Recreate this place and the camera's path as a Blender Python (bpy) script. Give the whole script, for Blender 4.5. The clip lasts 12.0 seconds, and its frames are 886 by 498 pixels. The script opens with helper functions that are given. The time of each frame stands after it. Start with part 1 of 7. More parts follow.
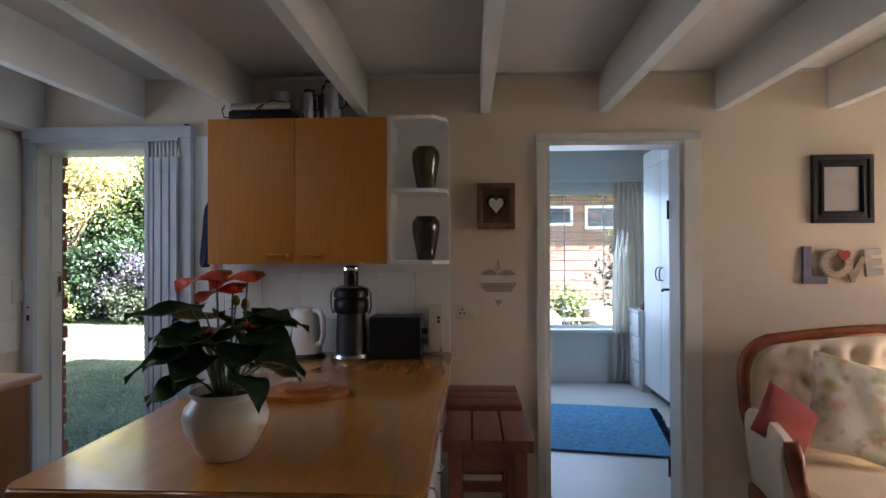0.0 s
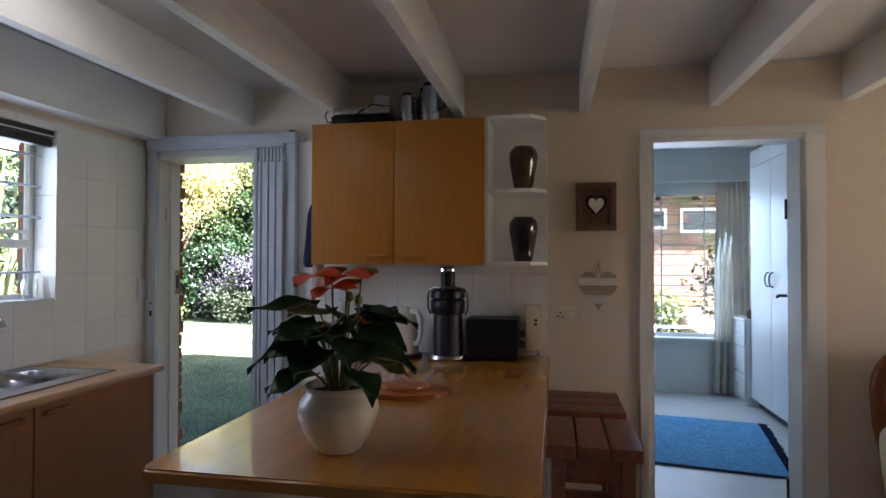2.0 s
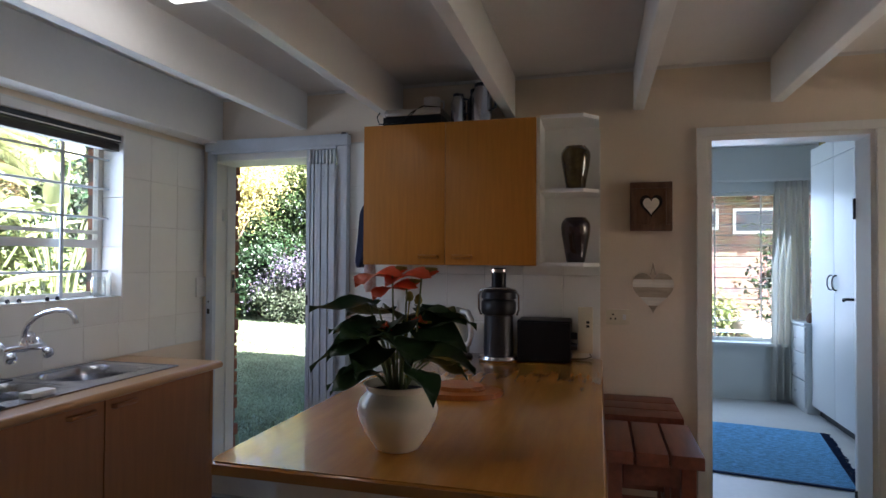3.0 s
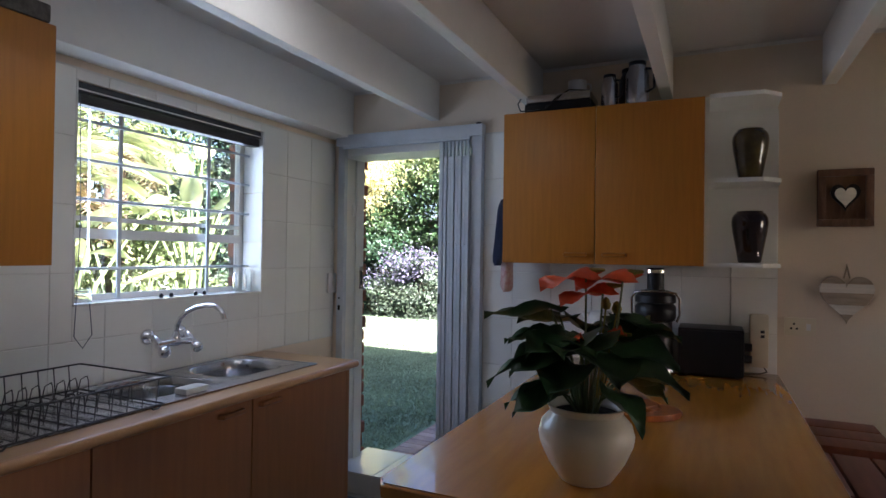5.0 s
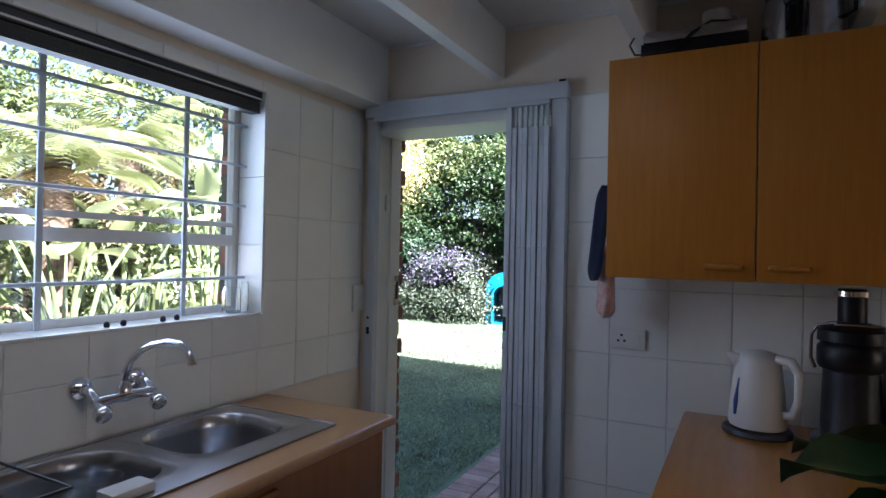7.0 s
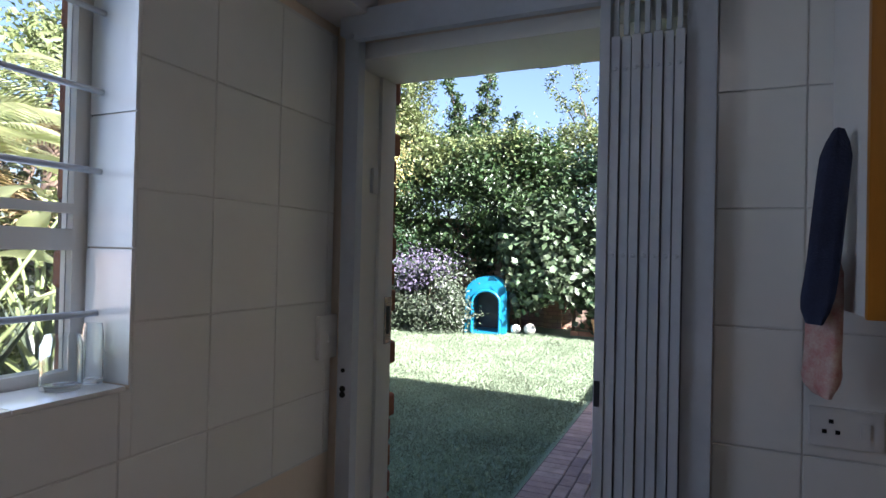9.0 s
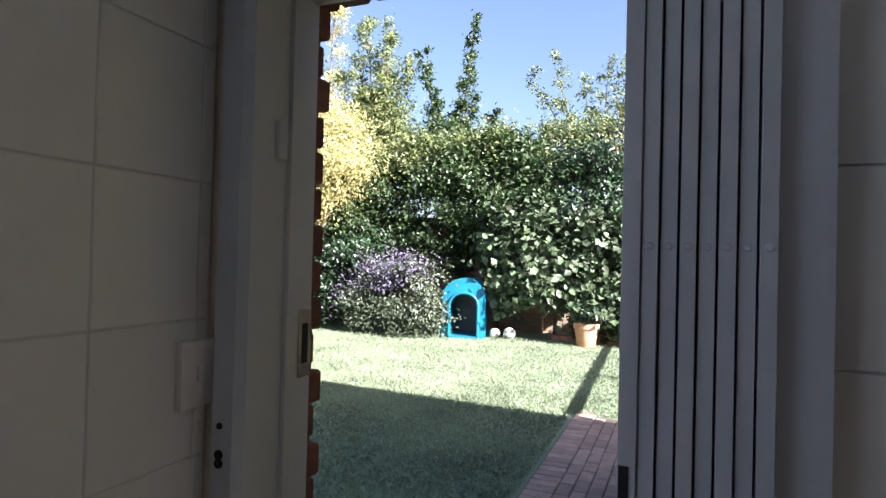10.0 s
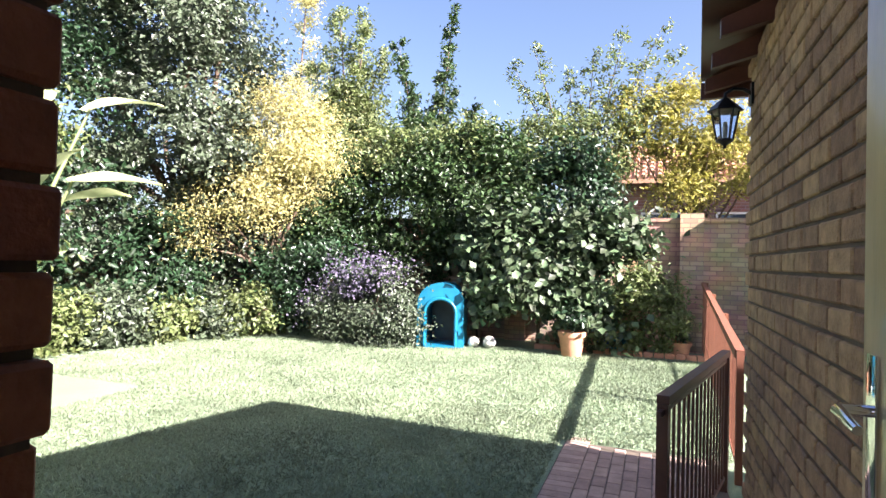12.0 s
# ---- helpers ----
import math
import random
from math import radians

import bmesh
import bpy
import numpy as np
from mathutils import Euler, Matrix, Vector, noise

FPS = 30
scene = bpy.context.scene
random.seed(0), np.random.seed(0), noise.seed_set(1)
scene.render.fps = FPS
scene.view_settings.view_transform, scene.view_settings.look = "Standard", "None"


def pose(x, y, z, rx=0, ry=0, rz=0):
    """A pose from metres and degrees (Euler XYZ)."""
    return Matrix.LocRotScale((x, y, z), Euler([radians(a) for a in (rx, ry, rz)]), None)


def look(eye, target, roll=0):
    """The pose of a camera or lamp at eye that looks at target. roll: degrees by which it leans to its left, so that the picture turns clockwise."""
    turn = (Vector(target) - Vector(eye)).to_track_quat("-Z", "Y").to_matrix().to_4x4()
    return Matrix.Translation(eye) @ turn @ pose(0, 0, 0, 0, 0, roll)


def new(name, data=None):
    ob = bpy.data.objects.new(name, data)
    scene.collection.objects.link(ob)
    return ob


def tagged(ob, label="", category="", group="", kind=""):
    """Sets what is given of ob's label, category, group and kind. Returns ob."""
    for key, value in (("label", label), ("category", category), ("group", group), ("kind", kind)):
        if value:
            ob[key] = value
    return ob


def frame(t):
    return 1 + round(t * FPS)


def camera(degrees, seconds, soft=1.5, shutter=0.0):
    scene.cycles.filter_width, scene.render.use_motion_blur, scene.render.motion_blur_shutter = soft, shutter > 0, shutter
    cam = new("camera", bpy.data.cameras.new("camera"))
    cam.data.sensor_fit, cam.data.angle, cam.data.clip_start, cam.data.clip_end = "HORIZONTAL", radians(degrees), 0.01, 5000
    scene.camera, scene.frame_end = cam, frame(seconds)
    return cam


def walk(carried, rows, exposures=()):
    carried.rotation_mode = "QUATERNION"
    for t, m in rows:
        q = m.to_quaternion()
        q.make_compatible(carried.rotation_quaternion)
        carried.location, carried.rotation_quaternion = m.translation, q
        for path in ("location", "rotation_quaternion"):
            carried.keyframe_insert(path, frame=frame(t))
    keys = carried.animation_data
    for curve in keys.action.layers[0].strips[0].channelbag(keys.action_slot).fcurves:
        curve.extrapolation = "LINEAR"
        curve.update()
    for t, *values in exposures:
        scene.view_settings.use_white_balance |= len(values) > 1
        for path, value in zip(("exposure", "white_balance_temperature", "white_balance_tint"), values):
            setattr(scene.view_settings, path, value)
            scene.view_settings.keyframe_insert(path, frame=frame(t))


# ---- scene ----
# ---- camera ----
cam = camera(74.7, 12.0)
PATH = [
    (0, (-0.067, 0.015, 1.416), (-0.161, 2.013, 1.432), -0.2),
    (0.5, (-0.079, 0.019, 1.419), (-0.229, 2.013, 1.433), -0.1),
    (1, (-0.107, 0.011, 1.406), (-0.316, 2.0, 1.429), -0.1),
    (1.5, (-0.117, 0.035, 1.395), (-0.409, 2.014, 1.43), 0.1),
    (2, (-0.14, 0.031, 1.398), (-0.516, 1.995, 1.431), 0.1),
    (2.5, (-0.165, 0.025, 1.397), (-0.608, 1.975, 1.431), 0.2),
    (3, (-0.184, 0.021, 1.396), (-0.7, 1.953, 1.432), 0.3),
    (5, (-0.444, 0.147, 1.402), (-1.279, 1.965, 1.421), 0.8),
    (5.5, (-0.564, 0.257, 1.407), (-1.428, 2.06, 1.428), 0.9),
    (6, (-0.677, 0.446, 1.415), (-1.564, 2.238, 1.434), 1.0),
    (6.5, (-0.801, 0.655, 1.427), (-1.714, 2.434, 1.443), 1.0),
    (6.7, (-0.853, 0.735, 1.432), (-1.777, 2.51, 1.446), 1.1),
    (8.3, (-1.376, 1.366, 1.439), (-2.235, 3.172, 1.454), 1.4),
    (8.5, (-1.435, 1.459, 1.438), (-2.287, 3.269, 1.456), 1.2),
    (9, (-1.564, 1.71, 1.452), (-2.384, 3.534, 1.473), 1.3),
    (9.5, (-1.638, 1.975, 1.446), (-2.423, 3.815, 1.472), 1.6),
    (10, (-1.709, 2.238, 1.44), (-2.467, 4.088, 1.467), 1.5),
    (10.5, (-1.783, 2.462, 1.451), (-2.523, 4.32, 1.482), 1.6),
    (11, (-1.828, 2.659, 1.451), (-2.56, 4.52, 1.485), 1.6),
    (11.5, (-1.884, 2.847, 1.445), (-2.6, 4.714, 1.483), 1.6),
    (12, (-1.941, 3.004, 1.444), (-2.633, 4.88, 1.483), 1.5),
]
EXPOSURES = [(0.0, 3.87, 5750, 21), (3.0, 3.85, 5750, 21), (5.0, 3.75, 5550, 21), (6.5, 3.5, 5400, 21), (8.3, 2.95, 5500, 21), (9.5, 2.75, 5800, 23), (11.0, 2.7, 6050, 23), (12.0, 2.62, 6100, 23)]
walk(cam, [(t, look(eye, target, roll)) for t, eye, target, roll in PATH], EXPOSURES)

# ---- sky, sun and window light ----
TO_SUN = Vector((4.0, -1.22, 2.76)).normalized()
world = bpy.data.worlds.new("sky")
scene.world = world
world.use_nodes = True
wt = world.node_tree
sky = wt.nodes.new("ShaderNodeTexSky")
sky.sky_type = "NISHITA"
sky.sun_disc = False
sky.dust_density = 2.5
sky.ozone_density = 1.5
sky.sun_elevation = math.asin(TO_SUN.z)
sky.sun_rotation = math.atan2(TO_SUN.x, TO_SUN.y)
wt.links.new(sky.outputs[0], wt.nodes["Background"].inputs[0])
wt.nodes["Background"].inputs[1].default_value = 0.046


def lamp(name, kind, energy, colour, m, **settings):
    data = bpy.data.lights.new(name, kind)
    data.energy, data.color = energy, colour
    for key, value in settings.items():
        if key == "size":
            data.shape, data.size, data.size_y = "RECTANGLE", value[0], value[1]
        if key == "angle":
            data.angle = value
    ob = new(name, data)
    ob.matrix_world = m
    return ob


lamp("sun", "SUN", 5.0, (1.0, 0.93, 0.82), look(TO_SUN * 60, (0, 0, 0)), angle=radians(0.5))
# area lamps for daylight at the unseen east lounge window, kitchen and bedroom windows
lamp("lounge_daylight", "AREA", 0.55, (1.0, 0.74, 0.54), look((3.95, 1.9, 1.6), (1.4, 2.9, 1.3)), size=(0.9, 0.8))
lamp("kitchen_daylight", "AREA", 0.46, (0.74, 0.87, 1.0), look((-2.62, 1.96, 1.60), (0.0, 1.96, 1.35)), size=(0.85, 0.7))
lamp("bedroom_daylight", "AREA", 1.8, (0.58, 0.80, 1.0), look((1.0, 6.45, 1.35), (1.0, 4.0, 0.9)), size=(1.3, 1.4))
# ---- small builders ----
def material(name, colour, rough=0.6, metal=0.0, var=0.12, scale=6.0, fine=60.0, bump=0.15, dist=0.004, stretch=None,
             dark=None, island=0.0, rand=0.0, coat=0.0, spec=0.5, trans=0.0, depth=None):
    """A surface with two scales of variation and fine relief, in object-space metres."""
    m = bpy.data.materials.new(name)
    m.use_nodes = True
    n, l = m.node_tree.nodes, m.node_tree.links
    b = n["Principled BSDF"]
    b.inputs["Roughness"].default_value = rough
    b.inputs["Metallic"].default_value = metal
    b.inputs["Coat Weight"].default_value = coat
    b.inputs["Specular IOR Level"].default_value = spec
    geo = n.new("ShaderNodeNewGeometry")
    src = geo.outputs["Position"]
    if stretch:
        mp = n.new("ShaderNodeMapping")
        mp.inputs["Scale"].default_value = stretch
        l.new(src, mp.inputs["Vector"])
        src = mp.outputs[0]
    n1, n2 = n.new("ShaderNodeTexNoise"), n.new("ShaderNodeTexNoise")
    for node, sc in ((n1, scale), (n2, fine)):
        node.inputs["Scale"].default_value = sc
        node.inputs["Detail"].default_value = 5
        l.new(src, node.inputs["Vector"])
    ramp = n.new("ShaderNodeMix")
    ramp.data_type = "RGBA"
    d = dark or tuple(c * (1 - 2.2 * var) for c in colour)
    ramp.inputs["A"].default_value = (*[max(c, 0) for c in d], 1)
    ramp.inputs["B"].default_value = (*[min(c * (1 + var), 1) for c in colour], 1)
    add = n.new("ShaderNodeMath")
    add.operation = "MULTIPLY_ADD"
    l.new(n2.outputs["Fac"], add.inputs[0])
    add.inputs[1].default_value = 0.5
    sub = n.new("ShaderNodeMath")
    sub.operation = "MULTIPLY_ADD"
    l.new(n1.outputs["Fac"], sub.inputs[0])
    sub.inputs[1].default_value = 1.3
    sub.inputs[2].default_value = -0.3
    l.new(sub.outputs[0], add.inputs[2])
    l.new(add.outputs[0], ramp.inputs["Factor"])
    out = ramp.outputs["Result"]
    if island or rand:
        hs = n.new("ShaderNodeHueSaturation")
        if island:
            r = geo.outputs["Random Per Island"]
            amount = island
        else:
            info = n.new("ShaderNodeObjectInfo")
            r = info.outputs["Random"]
            amount = rand
        mr = n.new("ShaderNodeMapRange")
        mr.inputs["To Min"].default_value, mr.inputs["To Max"].default_value = 1 - amount, 1 + amount
        l.new(r, mr.inputs["Value"])
        l.new(mr.outputs[0], hs.inputs["Value"])
        mh = n.new("ShaderNodeMapRange")
        mh.inputs["To Min"].default_value, mh.inputs["To Max"].default_value = 0.5 - 0.035 * amount, 0.5 + 0.035 * amount
        l.new(r, mh.inputs["Value"])
        l.new(mh.outputs[0], hs.inputs["Hue"])
        l.new(out, hs.inputs["Color"])
        out = hs.outputs[0]
    l.new(out, b.inputs["Base Color"])
    if trans:
        tr = n.new("ShaderNodeBsdfTranslucent")
        l.new(out, tr.inputs["Color"])
        mix = n.new("ShaderNodeMixShader")
        mix.inputs[0].default_value = trans
        l.new(b.outputs[0], mix.inputs[1])
        l.new(tr.outputs[0], mix.inputs[2])
        l.new(mix.outputs[0], n["Material Output"].inputs["Surface"])
    if bump:
        bp = n.new("ShaderNodeBump")
        bp.inputs["Strength"].default_value = bump
        bp.inputs["Distance"].default_value = dist
        l.new(n2.outputs["Fac"], bp.inputs["Height"])
        l.new(bp.outputs[0], b.inputs["Normal"])
    return m


def glass(name, colour=(1, 1, 1), rough=0.0, solid=False):
    m = bpy.data.materials.new(name)
    m.use_nodes = True
    b = m.node_tree.nodes["Principled BSDF"]
    b.inputs["Base Color"].default_value = (*colour, 1)
    b.inputs["Roughness"].default_value = rough
    b.inputs["Transmission Weight"].default_value = 1.0
    b.inputs["IOR"].default_value = 1.45
    return m


def box(bm, x0, y0, z0, x1, y1, z1, bevel=0.0, m=None):
    mat = Matrix.LocRotScale(((x0 + x1) / 2, (y0 + y1) / 2, (z0 + z1) / 2), None, (abs(x1 - x0), abs(y1 - y0), abs(z1 - z0)))
    r = bmesh.ops.create_cube(bm, size=1, matrix=(m @ mat) if m else mat)
    if bevel:
        edges = list({e for v in r["verts"] for e in v.link_edges})
        bmesh.ops.bevel(bm, geom=edges, offset=bevel, segments=2, profile=0.7, affect="EDGES")
    return bm


def tube(bm, pts, r, sides=8, closed=False):
    """A round bar along a line of points; r may be one radius or one for each point."""
    pts = [Vector(p) for p in pts]
    rings = []
    count = len(pts)
    for i, p in enumerate(pts):
        a = pts[(i - 1) % count] if (i or closed) else p
        b = pts[(i + 1) % count] if (i < count - 1 or closed) else p
        d = (b - a).normalized()
        up = Vector((0, 0, 1)) if abs(d.z) < 0.9 else Vector((1, 0, 0))
        if i and not closed:
            u = (side - d * side.dot(d)).normalized()
        else:
            u = d.cross(up).normalized()
        side = u
        v = d.cross(u)
        rad = r[i] if isinstance(r, (list, tuple)) else r
        rings.append([bm.verts.new(p + rad * (u * math.cos(2 * math.pi * k / sides) + v * math.sin(2 * math.pi * k / sides))) for k in range(sides)])
    for i in range(count if closed else count - 1):
        a, b = rings[i], rings[(i + 1) % count]
        for k in range(sides):
            bm.faces.new((a[k], a[(k + 1) % sides], b[(k + 1) % sides], b[k]))
    if not closed:
        bm.faces.new(rings[0][::-1])
        bm.faces.new(rings[-1])
    return bm


def lathe(bm, profile, at=(0, 0, 0), sides=40, m=None):
    """Turns (radius, height) pairs round the z axis."""
    at = Vector(at)
    rings = []
    for r, z in profile:
        ring = []
        for k in range(sides):
            a = 2 * math.pi * k / sides
            p = Vector((max(r, 0.0004) * math.cos(a), max(r, 0.0004) * math.sin(a), z))
            ring.append(bm.verts.new((m @ p) if m else at + p))
        rings.append(ring)
    for a, b in zip(rings, rings[1:]):
        for k in range(sides):
            bm.faces.new((a[k], a[(k + 1) % sides], b[(k + 1) % sides], b[k]))
    return bm


def prism(bm, outline, z0, z1, m=None):
    """A slab over an outline of (x, y)."""
    lo = [bm.verts.new((m @ Vector((x, y, z0))) if m else (x, y, z0)) for x, y in outline]
    hi = [bm.verts.new((m @ Vector((x, y, z1))) if m else (x, y, z1)) for x, y in outline]
    bm.faces.new(lo[::-1])
    bm.faces.new(hi)
    k = len(outline)
    for i in range(k):
        bm.faces.new((lo[i], lo[(i + 1) % k], hi[(i + 1) % k], hi[i]))
    return bm


def part(name, bm, mat, parent=None, label="", smooth=None):
    """Links a bmesh as one mesh object, under a thing or a part."""
    bmesh.ops.recalc_face_normals(bm, faces=bm.faces[:])
    me = bpy.data.meshes.new(name)
    bm.to_mesh(me)
    bm.free()
    me.materials.append(mat)
    if smooth is not None:
        me.shade_smooth()
        me.set_sharp_from_angle(angle=radians(smooth))
    ob = new(name, me)
    if parent:
        ob.parent = parent
    if label:
        ob["label"] = label
    return ob


def thing(name, label, category, at=(0, 0, 0), group="", kind=""):
    e = new(name)
    e.empty_display_size = 0.05
    e.location = at
    bpy.context.view_layer.update()
    return tagged(e, label, category, group, kind)


def solo(name, bm, mat, label, category, kind="", smooth=None, group=""):
    return tagged(part(name, bm, mat, None, "", smooth), label, category, group, kind)


def B(*a, **k):
    return box(bmesh.new(), *a, **k)


def holed_wall(axis, at, thick, u0, u1, z0, z1, holes):
    """A wall in a plane of x or y with openings (u0, u1, z0, z1) right through it."""
    us = sorted({u0, u1, *[h[0] for h in holes], *[h[1] for h in holes]})
    zs = sorted({z0, z1, *[h[2] for h in holes], *[h[3] for h in holes]})
    bm = bmesh.new()
    for a, b in zip(us, us[1:]):
        # joins the cells of one upright strip, so that the wall has few seams
        run = None
        for c, d in zip(zs, zs[1:]):
            mid = ((a + b) / 2, (c + d) / 2)
            solid = not any(h[0] < mid[0] < h[1] and h[2] < mid[1] < h[3] for h in holes)
            if solid:
                run = (run[0], d) if run else (c, d)
            if (not solid or d == zs[-1]) and run:
                if axis == "y":
                    box(bm, a, at, run[0], b, at + thick, run[1])
                else:
                    box(bm, at, a, run[0], at + thick, b, run[1])
                run = None
    return bm


def leaf_mesh(name, pos, nor, size, mat, parent=None, label="", aspect=0.55, bend=0.25):
    """Many small folded leaves, each a pointed blade of two faces, in one mesh."""
    rng = np.random.default_rng(len(pos) + int(abs(pos[0][0]) * 1000))
    n = len(pos)
    pos, nor = np.asarray(pos, float), np.asarray(nor, float)
    nor = nor / np.maximum(np.linalg.norm(nor, axis=1, keepdims=True), 1e-6)
    t = rng.normal(size=(n, 3))
    t -= (t * nor).sum(1, keepdims=True) * nor
    t /= np.maximum(np.linalg.norm(t, axis=1, keepdims=True), 1e-6)
    s = np.cross(nor, t)
    sz = (np.asarray(size) * rng.uniform(0.65, 1.35, n))[:, None]
    p0 = pos - t * sz * 0.5
    p2 = pos + t * sz * 0.5 - nor * sz * bend * 0.6
    p1 = pos + s * sz * aspect * 0.5 + nor * sz * bend * 0.4
    p3 = pos - s * sz * aspect * 0.5 + nor * sz * bend * 0.4
    verts = np.stack([p0, p1, p2, p3], 1).reshape(-1, 3)
    base = np.arange(n)[:, None] * 4
    faces = np.concatenate([base + np.array([[0, 1, 2]]), base + np.array([[0, 2, 3]])], 1).reshape(-1, 3)
    me = bpy.data.meshes.new(name)
    me.vertices.add(len(verts))
    me.vertices.foreach_set("co", verts.ravel())
    me.loops.add(faces.size)
    me.loops.foreach_set("vertex_index", faces.ravel().astype(np.int32))
    me.polygons.add(len(faces))
    me.polygons.foreach_set("loop_start", np.arange(0, faces.size, 3, dtype=np.int32))
    me.update(calc_edges=True)
    me.materials.append(mat)
    ob = new(name, me)
    if parent:
        ob.parent = parent
    if label:
        ob["label"] = label
    return ob
